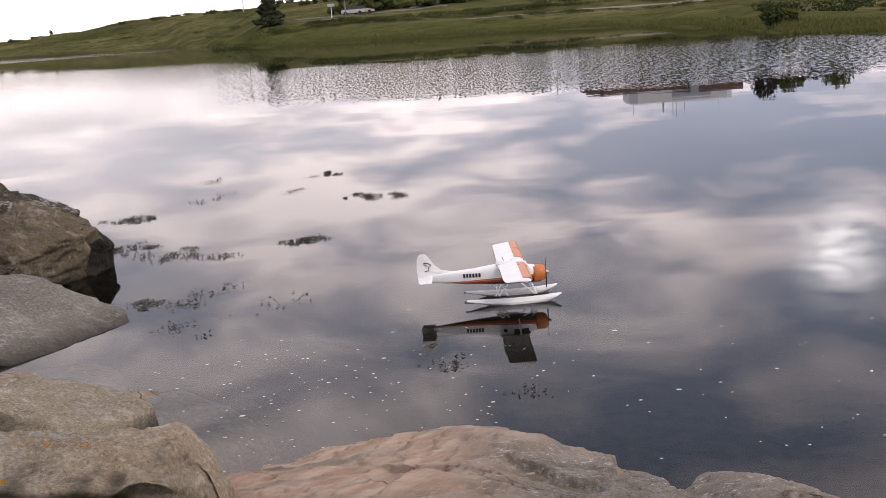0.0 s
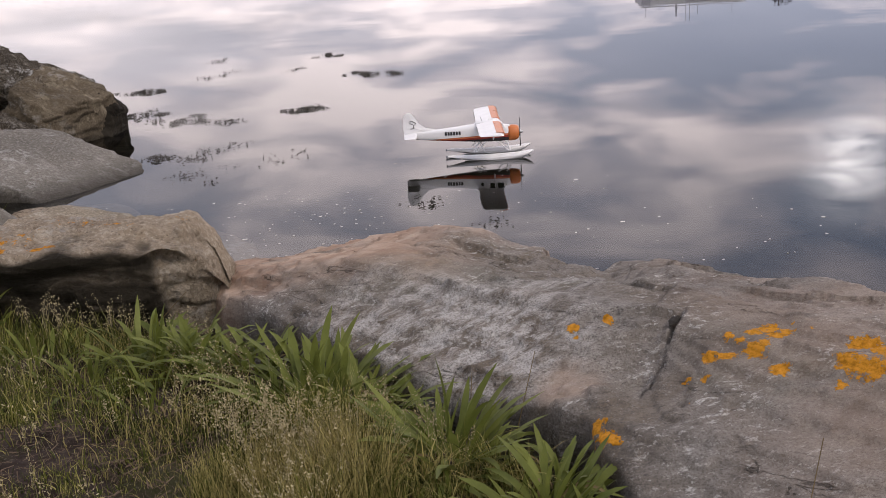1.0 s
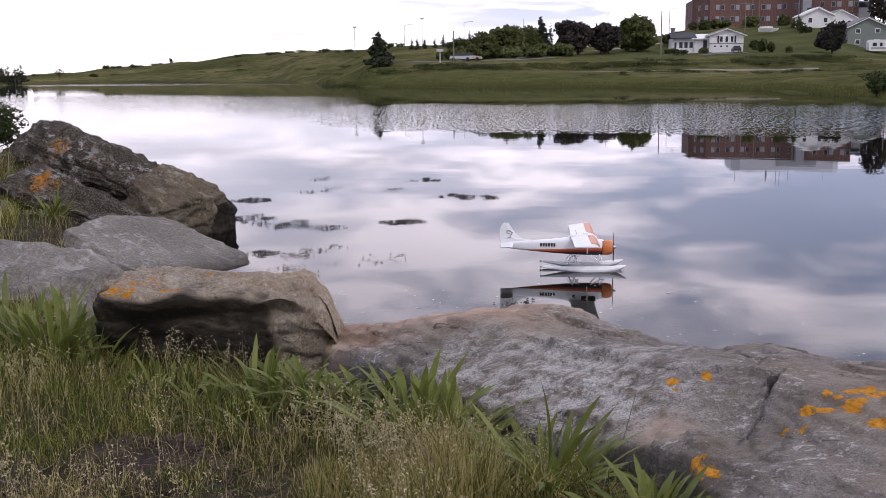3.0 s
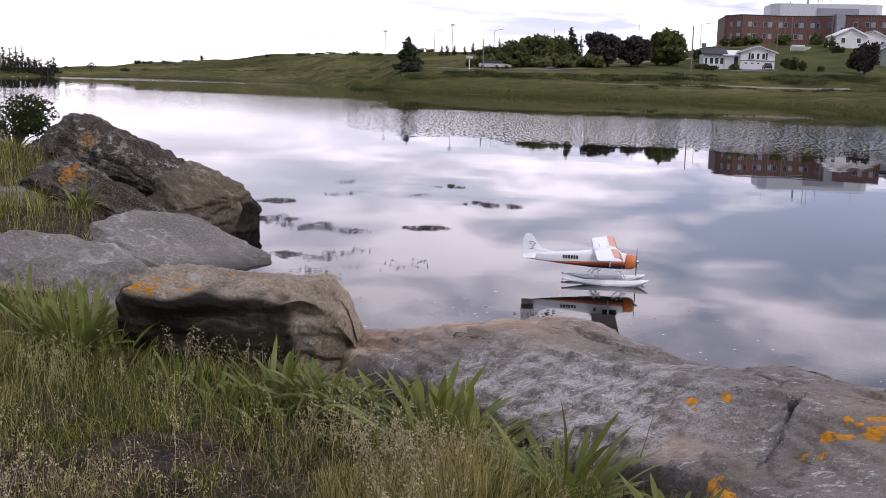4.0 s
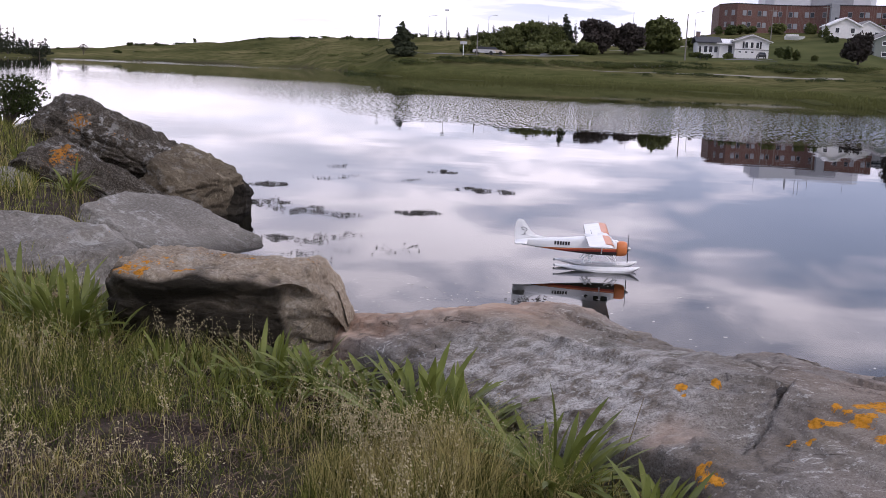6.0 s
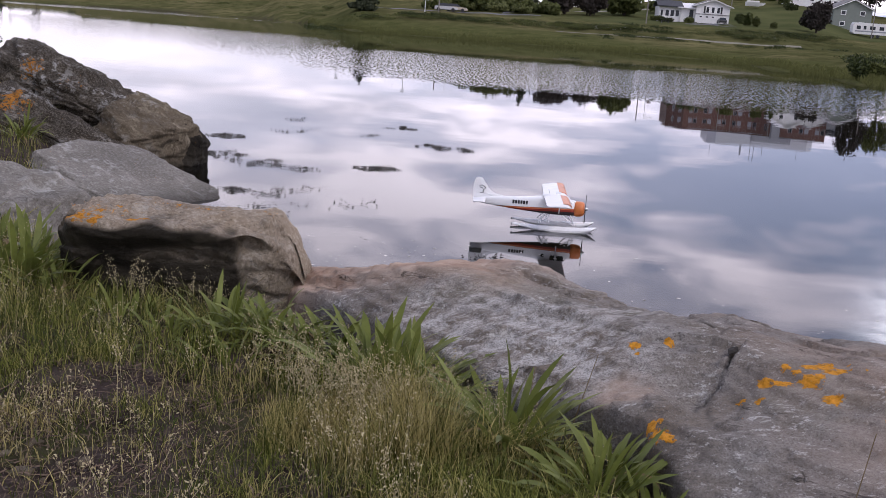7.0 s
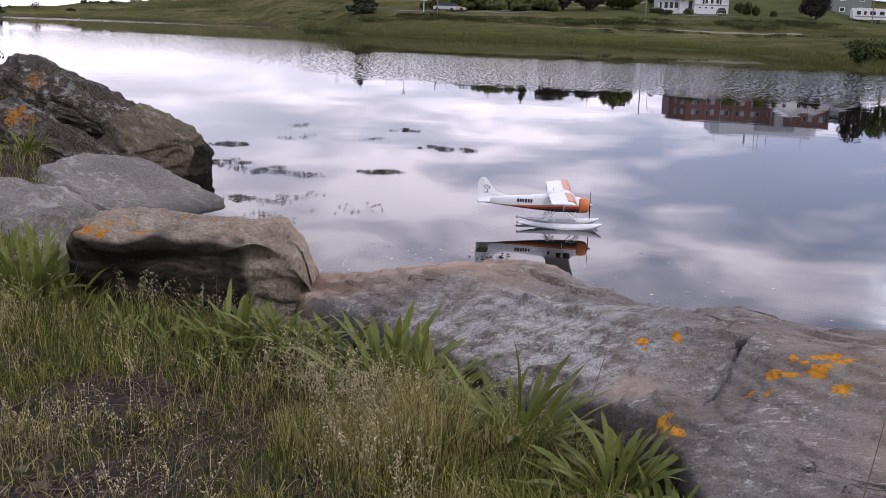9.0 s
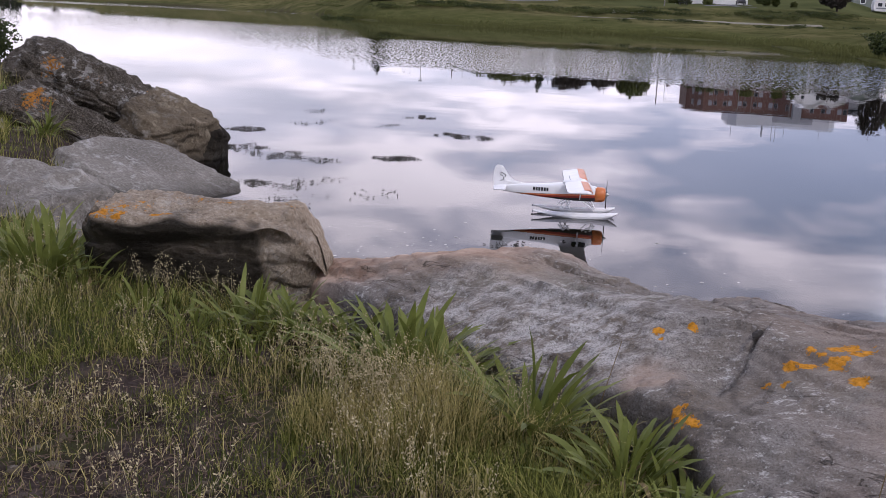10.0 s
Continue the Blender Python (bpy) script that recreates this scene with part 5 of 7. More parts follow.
seaweed(-0.10, 7.33, 0.16, 0.08, 40, "small weed patch off the slab", 17, 0.9)
seaweed(0.34, 6.72, 0.14, 0.08, 24, "few weed scraps off the slab", 18, 0.9)


def foam_flecks():
    rnd = random.Random(5)
    verts, faces = [], []
    for _ in range(240):
        if rnd.random() < 0.65:
            x, y = rnd.gauss(-1.0, 0.75), rnd.gauss(6.9, 0.7)
        else:
            x, y = rnd.uniform(-1.5, 3.6), rnd.uniform(5.6, 8.0)
        if y < 5.3:
            continue
        r, k, t = rnd.uniform(0.0035, 0.0085) * (1.6 if rnd.random() < 0.08 else 1), rnd.randint(5, 7), rnd.uniform(0, 6.28)
        o = len(verts)
        verts.append((x, y, 0.004))
        for i in range(k):
            a = t + 6.283 * i / k
            q = r * rnd.uniform(0.6, 1.3)
            verts.append((x + q * 1.5 * math.cos(a), y + q * math.sin(a), 0.0015))
        faces += [(o, o + 1 + i, o + 1 + (i + 1) % k) for i in range(k)]
    tagged(new("foam_flecks", raw_mesh("foam_flecks", verts, faces, M["foam"])), "small white foam flecks scattered on the water", "foam", kind="stuff")


foam_flecks()


# ---- plants on the near bank ----
def leaf_mesh(length, width, arch, seed, fold=0.25, segs=7):
    """A lance-shaped leaf, folded along its rib and arching over."""
    rnd = random.Random(seed)
    twist, curl = rnd.uniform(-0.5, 0.5), rnd.uniform(-0.2, 0.2)
    verts, faces = [], []
    x = z = 0.0
    ang = 1.35
    for i in range(segs + 1):
        t = i / segs
        w = 0.86 * width * float(np.interp(t, (0, 0.2, 0.5, 0.7, 0.86, 0.95, 1.0), (0.34, 0.55, 0.95, 1.0, 0.68, 0.34, 0.04)))
        off = curl * length * t * t
        tw = twist * t
        for s in (-1, 0, 1):
            verts.append((x - math.sin(ang) * 0.0 + abs(s) * fold * w * 0.4, off + s * w * math.cos(tw), z + abs(s) * fold * w + s * w * math.sin(tw) * 0.6))
        ang -= arch * (0.4 + 1.2 * t) / segs
        x += math.cos(ang) * length / segs
        z += math.sin(ang) * length / segs
    for i in range(segs):
        a = i * 3
        faces += [(a, a + 1, a + 4, a + 3), (a + 1, a + 2, a + 5, a + 4)]
    me = bpy.data.meshes.new("leaf")
    me.from_pydata(verts, [], faces)
    for p in me.polygons:
        p.use_smooth = True
    return me


LEAVES = [leaf_mesh(ln, w, arch, i) for i, (ln, w, arch) in enumerate(((0.26, 0.0150, 0.45), (0.25, 0.0165, 0.75), (0.21, 0.0140, 0.30), (0.28, 0.0150, 1.0), (0.17, 0.0125, 0.6), (0.25, 0.0120, 1.5), (0.23, 0.0135, 0.9), (0.29, 0.0130, 0.35)))]
for me in LEAVES:
    me.materials.append(M["broad_leaf"])
DRY = leaf_mesh(0.22, 0.008, 2.2, 77)
DRY.materials.append(M["dead_leaf"])


def leafy_clump(x, y, n, spread, scale, seed, label):
    rnd = random.Random(seed)
    plant = empty("leafy_plant", pose(x, y, ground_height(x, y) - 0.01), label, "plant", "leafy plants along the rock edge")
    for i in range(n):
        me = DRY if rnd.random() < 0.07 else rnd.choice(LEAVES)
        leaf = new("leaf", me)
        leaf.parent = plant
        r, a = spread * math.sqrt(rnd.random()), rnd.uniform(0, 6.283)
        px, py = r * math.cos(a), r * math.sin(a)
        s = scale * rnd.uniform(0.62, 1.15)
        out = math.atan2(py, px) + rnd.gauss(0, 0.7)
        leaf.matrix_basis = Matrix.LocRotScale((px, py, 0), Euler((rnd.gauss(0, 0.12), rnd.gauss(0.0, 0.20) + 0.80 * (r / max(spread, 0.01)) ** 1.3 - 0.08, out)), (s, s, s))
    return plant


CLUMPS = [(-1.36, 3.28, 40, 0.13, 0.85), (-1.12, 3.44, 84, 0.15, 1.02), (-0.90, 3.42, 80, 0.14, 1.0), (-0.66, 3.32, 66, 0.13, 1.0), (-0.36, 2.98, 140, 0.17, 1.25), (-0.20, 2.82, 76, 0.12, 1.10), (0.14, 2.52, 96, 0.11, 1.25), (0.24, 2.66, 34, 0.08, 1.0), (0.43, 2.13, 76, 0.08, 1.15), (0.47, 2.30, 34, 0.06, 0.85), (0.58, 2.06, 30, 0.06, 0.8), (0.69, 1.97, 26, 0.06, 0.75), (0.60, 1.86, 32, 0.08, 0.8), (0.78, 1.88, 28, 0.07, 0.7), (-1.0, 3.05, 26, 0.14, 0.75),
          (-2.40, 4.05, 120, 0.2, 1.32), (-2.75, 4.35, 50, 0.17, 1.35), (-2.12, 3.85, 34, 0.15, 0.9), (-5.05, 9.2, 40, 0.12, 1.3), (-1.62, 3.45, 28, 0.15, 0.8), (-6.0, 10.2, 40, 0.3, 1.5)]
for i, (x, y, n, spread, scale) in enumerate(CLUMPS):
    leafy_clump(x, y, n, spread, scale, 100 + i, "tuft of green lance-shaped leaves beside the rocks" if scale > 0.7 else "small young leafy tuft at the slab foot")


def on_turf(x, y):
    return shore_side(x, y) > 0.45 and not inside(x, y, SLAB_EDGE) and (y > 4.3 or to_line(x, y, SLAB_FRONT)[0] > (0.20 if y > 2.45 else 0.10))


def bare(x, y):
    """How bare the soil is: a worn patch and the trodden lower edge."""
    v = smooth(0.42, 0.20, math.hypot((x + 1.30) * 1.0, (y - 2.68) * 1.7) + 0.10 * noise.noise(Vector((x * 5, y * 5, 3))))
    v = max(v, 0.80 * smooth(2.45, 2.0, y + 0.15 * noise.noise(Vector((x * 4, y * 4, 9)))) * smooth(-0.55, -1.0, x))
    v = max(v, 0.7 * smooth(0.0, 0.35, noise.noise(Vector((x * 3.3, y * 3.3, 17)))))
    v = max(v, 0.85 * smooth(0.30, 0.14, math.hypot((x - 0.02) * 1.0, (y - 2.62) * 1.3)))
    return v


def blades(name, count, area, height, width, seed, material, label, keep=None, lean=0.35, clump=3.1):
    """Single grass blades, each bent over in three pieces."""
    rnd = random.Random(seed)
    verts, faces, dry = [], [], []
    x0, x1, y0, y1 = area
    made = 0
    for _ in range(count * 4):
        if made >= count:
            break
        x, y = rnd.uniform(x0, x1), rnd.uniform(y0, y1)
        if not on_turf(x, y) or rnd.random() < bare(x, y) * 0.93:
            continue
        tuft = 0.5 + 0.9 * noise.noise(Vector((x * clump, y * clump, seed))) + 0.35 * noise.noise(Vector((x * 9, y * 9, seed)))
        if rnd.random() > 0.15 + 1.25 * tuft or (keep and not keep(x, y)):
            continue
        if y < 4.2 and any(math.hypot(x - c[0], y - c[1]) < c[3] * 1.05 for c in CLUMPS) and rnd.random() < 0.75:
            continue
        made += 1
        z = ground_height(x, y) - 0.01
        h = rnd.uniform(*height) * (0.45 + 0.75 * max(0.1, tuft))
        h *= 1 - 0.45 * smooth(-0.2, -0.7, x) * smooth(2.9, 2.5, y) * smooth(-4.0, -3.0, x)
        w = rnd.uniform(*width)
        a, b = rnd.uniform(0, 6.283), rnd.uniform(0, 6.283)
        k = abs(rnd.gauss(0, lean)) + 0.08
        cx, sx, lx, ly = math.cos(a) * w, math.sin(a) * w, math.cos(b) * h * k, math.sin(b) * h * k
        o = len(verts)
        for t, ww in ((0.0, 1.0), (0.45, 0.85), (0.8, 0.5)):
            verts += [(x + lx * t * t - cx * ww, y + ly * t * t - sx * ww, z + h * t * (1 - 0.25 * k * t)), (x + lx * t * t + cx * ww, y + ly * t * t + sx * ww, z + h * t * (1 - 0.25 * k * t))]
        verts.append((x + lx, y + ly, z + h * (1 - 0.3 * k)))
        faces += [(o, o + 1, o + 3, o + 2), (o + 2, o + 3, o + 5, o + 4), (o + 4, o + 5, o + 6)]
        d = 1.0 * smooth(0.50, 0.15, math.hypot((x + 0.32) * 1.1, (y - 2.38) * 1.2)) + 0.9 * smooth(0.7, 0.2, math.hypot(x + 1.6, y - 2.0)) + 0.7 * bare(x, y)
        dry += [d] * 7
    ob = new(name, raw_mesh(name, verts, faces, material, dry=dry))
    return tagged(ob, label, "grass", kind="stuff")


blades("grass", 56000, (-4.4, 1.3, 0.7, 5.2), (0.04, 0.15), (0.0008, 0.0022), 11, M["grass"], "mixed green and straw-coloured grass on the bank", lean=0.75)
blades("grass", 10000, (-3.6, 0.4, 1.5, 4.6), (0.10, 0.24), (0.0007, 0.0019), 15, M["grass"], "taller tufts of fine meadow grass", lean=0.45, clump=2.0)
blades("grass", 5200, (-0.75, 0.02, 1.95, 2.75), (0.14, 0.30), (0.0007, 0.0016), 16, M["grass"], "dry straw-coloured tuft of tall grass", lambda x, y: math.hypot((x + 0.34) * 1.0, (y - 2.36) * 1.1) < 0.34, 0.3)
blades("grass", 9000, (-3.4, 0.3, 1.4, 4.2), (0.05, 0.13), (0.0014, 0.0032), 19, M["green_grass"], "short fresh green grass tufts", lean=0.6, clump=4.2)
blades("grass", 2600, (0.0, 0.45, 1.7, 2.4), (0.08, 0.20), (0.0012, 0.0028), 18, M["grass"], "pale green grass leaning over by the slab", None, 0.9)
blades("grass", 4200, (-8.4, -4.6, 8.3, 11.6), (0.12, 0.34), (0.002, 0.0045), 14, M["grass"], "tall lush grass beside the dark rocks", lambda x, y: x < 0.1 - 0.55 * (y + 0.87))
blades("grass", 13000, (-9.5, -2.6, 4.3, 14.5), (0.07, 0.22), (0.0016, 0.0036), 12, M["grass"], "longer green grass between the far bank rocks")
blades("grass", 32000, (-5.0, 4.0, -3.0, 1.0), (0.05, 0.14), (0.0015, 0.003), 13, M["grass"], "short grass on the bank behind the rocks")


def seed_heads(count, area, seed, label):
    """Thin bent stalks with loose panicles of pale seeds."""
    rnd = random.Random(seed)
    verts, faces = [], []
    x0, x1, y0, y1 = area
    made = 0
    while made < count:
        x, y = rnd.uniform(x0, x1), rnd.uniform(y0, y1)
        if not on_turf(x, y) or rnd.random() > 0.1 + 2.4 * noise.noise(Vector((x * 2.2, y * 2.2, 31))):
            made += 0 if rnd.random() < 0.9 else 1
            continue
        made += 1
        z = ground_height(x, y)
        h = rnd.uniform(0.16, 0.30)
        b, k = rnd.uniform(0, 6.283), abs(rnd.gauss(0, 0.3))
        lx, ly = math.cos(b) * h * k, math.sin(b) * h * k

        def at(t):
            return Vector((x + lx * t * t, y + ly * t * t, z + h * t * (1 - 0.2 * k * t)))

        for t0, t1 in ((0.0, 0.5), (0.5, 1.0)):
            p, q = at(t0), at(t1)
            o = len(verts)
            verts += [tuple(p + Vector((0.0008, 0, 0))), tuple(p - Vector((0.0008, 0, 0))), tuple(q)]
            faces.append((o, o + 1, o + 2))
        for _ in range(rnd.randint(12, 26)):
            t = rnd.uniform(0.5, 1.0)
            c = at(t) + Vector((rnd.gauss(0, 1), rnd.gauss(0, 1), rnd.gauss(0, 0.6))) * 0.020 * (1.25 - t)
            r = rnd.uniform(0.0018, 0.0040)
            d = Vector((rnd.gauss(0, 1), rnd.gauss(0, 1), rnd.gauss(0, 1))).normalized() * r
            e = d.orthogonal().normalized() * r * 0.7
            o = len(verts)
            verts += [tuple(c + d * 1.5), tuple(c + e), tuple(c - d * 1.5), tuple(c - e)]
            faces.append((o, o + 1, o + 2, o + 3))
    tagged(new("seed_heads", raw_mesh("seed_heads", verts, faces, M["seed"])), label, "grass", kind="stuff")


seed_heads(760, (-3.0, 0.1, 1.5, 4.3), 21, "pale dry seed heads standing over the grass")
seed_heads(90, (-0.9, 0.3, 2.1, 3.0), 22, "pale loose seed heads by the leafy tufts")
seed_heads(110, (-0.75, -0.25, 2.35, 2.85), 23, "thick pale seed heads in front of the tall tuft")


def litter():
    """Dead stalks and shreds of leaf lying flat on the soil."""
    rnd = random.Random(71)
    verts, faces = [], []
    for _ in range(24000):
        x, y = rnd.uniform(-3.2, 0.7), rnd.uniform(1.3, 4.3)
        if not on_turf(x, y) or (rnd.random() > 0.35 + 0.65 * bare(x, y) and noise.noise(Vector((x * 2.6, y * 2.6, 44))) < 0.0):
            continue
        z = ground_height(x, y) + abs(rnd.gauss(0.004, 0.014))
        a, ln, w = rnd.uniform(0, 6.283), rnd.uniform(0.012, 0.075), rnd.uniform(0.0006, 0.0022)
        bend, rise = rnd.gauss(0, 0.5), rnd.gauss(0.05, 0.22) * ln
        o = len(verts)
        for t in (0.0, 0.5, 1.0):
            px, py = x + math.cos(a + bend * t) * ln * t, y + math.sin(a + bend * t) * ln * t
            nx_, ny_ = -math.sin(a + bend * t) * w, math.cos(a + bend * t) * w
            verts += [(px - nx_, py - ny_, z + rise * t), (px + nx_, py + ny_, z + rise * t + w * 0.8)]
        faces += [(o, o + 1, o + 3, o + 2), (o + 2, o + 3, o + 5, o + 4)]
    tagged(new("dead_grass_litter", raw_mesh("dead_grass_litter", verts, faces, M["litter"])), "brown dead grass and leaf litter on the soil", "litter", kind="stuff")


litter()


def pebbles():
    rnd = random.Random(8)
    for i in range(26):
        x, y = rnd.uniform(-1.7, -0.7), rnd.uniform(1.45, 2.2)
        if i > 18:
            x, y = rnd.uniform(-1.6, -0.9), rnd.uniform(1.5, 2.0)
        bm = bmesh.new()
        bmesh.ops.create_icosphere(bm, subdivisions=2, radius=1.0)
        s = rnd.uniform(0.008, 0.026)
        for v in bm.verts:
            v.co *= 1 + 0.3 * noise.noise(v.co * 1.3 + Vector((i * 3.0, 0, 0)))
            v.co = Vector((v.co.x * s * 1.4, v.co.y * s, v.co.z * s * 0.6))
        ob = thing("pebble", bm, M["brown_rock"], "small brown pebble lying on bare soil", "stone", "pebbles on the bank", shade=True)
        ob.location = (x, y, ground_height(x, y) + s * 0.25)
        ob.rotation_euler = (0, 0, rnd.uniform(0, 6))


pebbles()


def shell_chips():
    """Pale chips and grit lying along the slab's far edge."""
    rnd = random.Random(61)
    verts, faces = [], []
    for _ in range(260):
        t = rnd.random()
        x, y = 1.25 + 0.85 * t + rnd.gauss(0, 0.07), 4.25 - 0.35 * t * t + rnd.gauss(0, 0.10)
        z = slab_top(x, y) - 0.012
        r = rnd.uniform(0.005, 0.018)
        o = len(verts)
        for i in range(5):
            a = 6.283 * i / 5 + rnd.uniform(-0.4, 0.4)
            q = r * rnd.uniform(0.7, 1.3)
            verts += [(x + q * math.cos(a), y + q * math.sin(a), z - 0.02), (x + q * 0.7 * math.cos(a), y + q * 0.7 * math.sin(a), z + r * rnd.uniform(0.9, 1.5))]
        faces.append(tuple(o + 2 * i + 1 for i in range(5)))
        faces += [(o + 2 * i, o + 2 * ((i + 1) % 5), o + 2 * ((i + 1) % 5) + 1, o + 2 * i + 1) for i in range(5)]
    tagged(new("shell_chips", raw_mesh("shell_chips", verts, faces, M["chips"])), "pale broken shell chips and grit on the slab", "shells", kind="stuff")


shell_chips()

# thin dry stems leaning by the slab
stems = bmesh.new()
for a, b in (((0.36, 2.72, 0.40), (0.44, 2.78, 0.70)), ((0.20, 2.75, 0.40), (0.22, 2.80, 0.62)), ((1.02, 1.75, 0.40), (1.10, 1.80, 0.86)), ((1.25, 1.62, 0.45), (1.27, 1.66, 0.75)), ((-1.28, 3.72, 0.40), (-1.05, 3.78, 0.62))):
    add_rod(stems, a, b, 0.0022, 0.0012, 5)
thing("dry_stems", stems, M["dead_leaf"], "thin dry plant stems leaning over the slab", "plant", kind="stuff")

# added leaf-shaped insert, coloured as the shade inside the crack
bm = loft([[(-0.035, -0.004, 0), (-0.035, 0.004, 0), (-0.035, 0, 0.003)], [(-0.01, -0.016, 0.006), (-0.01, 0.016, 0.004), (-0.01, 0, 0.010)], [(0.02, -0.013, 0.004), (0.02, 0.013, 0.006), (0.02, 0, 0.009)], [(0.045, -0.003, 0), (0.045, 0.003, 0), (0.045, 0, 0.003)]])
dead = thing("fallen_leaf", bm, M["crack_shade"], "dark leaf-shaped insert painted as shade in the rock crack", "leaf")
dead.matrix_basis = pose(0.95, 3.0, slab_top(0.95, 3.0) - 0.012, 12, -8, 58)


# ---- far shore ----
def spot(b, y):
    x = 0.18 + b * (y + 0.85)
    return x, y, ground_height(x, y)


def leaf_cloud(blobs, n, size, seed, flat=1.0, edge=0.5):
    """Small folded leaf clumps filling the blobs (x, y, z, rx, ry, rz), thicker towards their skins."""
    rnd = random.Random(seed)
    verts, faces = [], []
    weights = [b[3] * b[4] * b[5] for b in blobs]
    for _ in range(n):
        x, y, z, rx, ry, rz = rnd.choices(blobs, weights)[0]
        d = Vector((rnd.gauss(0, 1), rnd.gauss(0, 1), rnd.gauss(0, 1))).normalized() * rnd.random() ** (1 / 3 * edge + 0.12) * rnd.uniform(0.8, 1.12)
        c = Vector((x + d.x * rx, y + d.y * ry, z + d.z * rz))
        s = size * rnd.uniform(0.5, 1.3)
        u = Vector((rnd.gauss(0, 1), rnd.gauss(0, 1), rnd.gauss(0, 1) * flat)).normalized()
        w = u.orthogonal().normalized()
        v = u.cross(w)
        o = len(verts)
        verts += [tuple(c + u * s), tuple(c + w * s * 0.7), tuple(c - u * s), tuple(c - w * s * 0.7), tuple(c + v * s * 0.6)]
        faces += [(o, o + 1, o + 4), (o + 1, o + 2, o + 4), (o + 2, o + 3, o + 4), (o + 3, o, o + 4)]
    return verts, faces


def crown_part(tree, verts, faces, material):
    ob = new("crown", raw_mesh("crown", verts, faces, material))
    ob.parent = tree
    return ob


def broadleaf(b, y, h, w, material, label, seed, n=1500, base=0.22):
    rnd = random.Random(seed)
    x, y, z = spot(b, y)
    tree = empty("tree", pose(x, y, z - 0.1), label, "tree", "far shore trees")
    wood = rod((0, 0, 0), (0, 0, h * 0.45), w * 0.035, w * 0.022, 8)
    for i in range(6):
        a = i * 1.05 + rnd.random()
        add_rod(wood, (0, 0, h * (0.2 + 0.04 * i)), (math.cos(a) * w * 0.3, math.sin(a) * w * 0.3, h * (0.5 + 0.05 * i)), w * 0.016, w * 0.006, 5)
    part("trunk", wood, M["bark"], tree)
    blobs = [(0, 0, h * (base + 1) / 2, w * 0.34, w * 0.34, h * (1 - base) * 0.42)]
    for i in range(13):
        a, q = rnd.uniform(0, 6.283), rnd.uniform(-0.8, 0.85)
        k = math.sqrt(1 - q * q * 0.8)
        blobs.append((math.cos(a) * w * 0.32 * k, math.sin(a) * w * 0.32 * k, h * (base + 1) / 2 + q * h * (1 - base) * 0.36, w * rnd.uniform(0.12, 0.24), w * rnd.uniform(0.12, 0.24), h * rnd.uniform(0.08, 0.17)))
    crown_part(tree, *leaf_cloud(blobs, n, w * 0.05, seed), material)
    return tree


def conifer(b, y, h, w, label, seed, n=900, material=None):
    rnd = random.Random(seed)
    x, y, z = spot(b, y)
    tree = empty("conifer_tree", pose(x, y, z - 0.1), label, "tree", "far shore trees")
    part("trunk", rod((0, 0, 0), (0, 0, h * 0.97), w * 0.05, w * 0.008, 7), M["bark"], tree)
    blobs = []
    for i in range(26):
        t = (i + rnd.random()) / 26
        a = rnd.uniform(0, 6.283)
        r = w * 0.5 * (1 - t) ** 0.8 * rnd.uniform(0.75, 1.15) + w * 0.02
        blobs.append((math.cos(a) * r * 0.55, math.sin(a) * r * 0.55, h * (0.08 + 0.9 * t), r * 0.62, r * 0.62, h * 0.035 + r * 0.12))
        blobs.append((0, 0, h * (0.08 + 0.9 * t), r * 0.5, r * 0.5, h * 0.04))
    crown_part(tree, *leaf_cloud(blobs, n, w * 0.075, seed, 0.35), material or M["conifer"])
    return tree


def bush(b, y, h, w, material, label, seed, n=260):
    rnd = random.Random(seed)
    x, y, z = spot(b, y)
    blobs = [(rnd.uniform(-0.36, 0.36) * w, rnd.uniform(-0.3, 0.3) * w, h * rnd.uniform(0.3, 0.62), w * rnd.uniform(0.14, 0.24), w * 0.2, h * rnd.uniform(0.22, 0.4)) for _ in range(7)]
    verts, faces = leaf_cloud(blobs, n, min(w, h * 2) * 0.10, seed)
    ob = new("bush", raw_mesh("bush", verts, faces, material))
    ob.matrix_basis = pose(x, y, z - 0.08 - 0.35 * smooth(290, 340, y))
    return tagged(ob, label, "bush", "far shore bushes")


conifer(-0.182, 190, 6.3, 5.4, "dark bushy spruce standing alone on the bank", 1, 2200)
broadleaf(-0.084, 212, 5.6, 7.0, M["crown_light"], "rounded light green tree by the road", 2, 1500, 0.0)
broadleaf(-0.060, 216, 6.8, 8.6, M["crown_light"], "spreading light green tree by the road", 3, 1800, 0.0)
broadleaf(-0.105, 225, 4.6, 6.0, M["crown_green"], "low green tree by the road", 4, 1100, 0.0)
broadleaf(-0.040, 222, 6.6, 6.0, M["crown_green"], "dull green tree in the roadside row", 5, 1400, 0.0)
conifer(-0.028, 226, 8.0, 5.2, "tall dark spruce above the roadside trees", 6, 1500)
broadleaf(0.003, 215, 7.4, 8.6, M["crown_dark"], "very dark purple-leaved maple", 7, 3000, -0.04)
broadleaf(0.031, 217, 7.0, 7.4, M["crown_dark"], "dark purple-leaved maple beside the lawn", 8, 2600, -0.02)
broadleaf(0.062, 225, 8.0, 10.4, M["crown_green"], "broad green tree on the lawn", 9, 3200, -0.02)
broadleaf(0.236, 205, 6.4, 6.8, M["crown_dark"], "round dark purple tree on the lawn", 10, 2600, 0.02)
for i in range(14):
    bush(-0.115 + 0.0085 * i, 206 + (i * 5) % 7, 2.0 + 0.25 * (i * 3 % 5), 5.0, M["crown_light"] if i % 3 else M["crown_green"], "leafy green undergrowth below the roadside trees", 330 + i, 320)
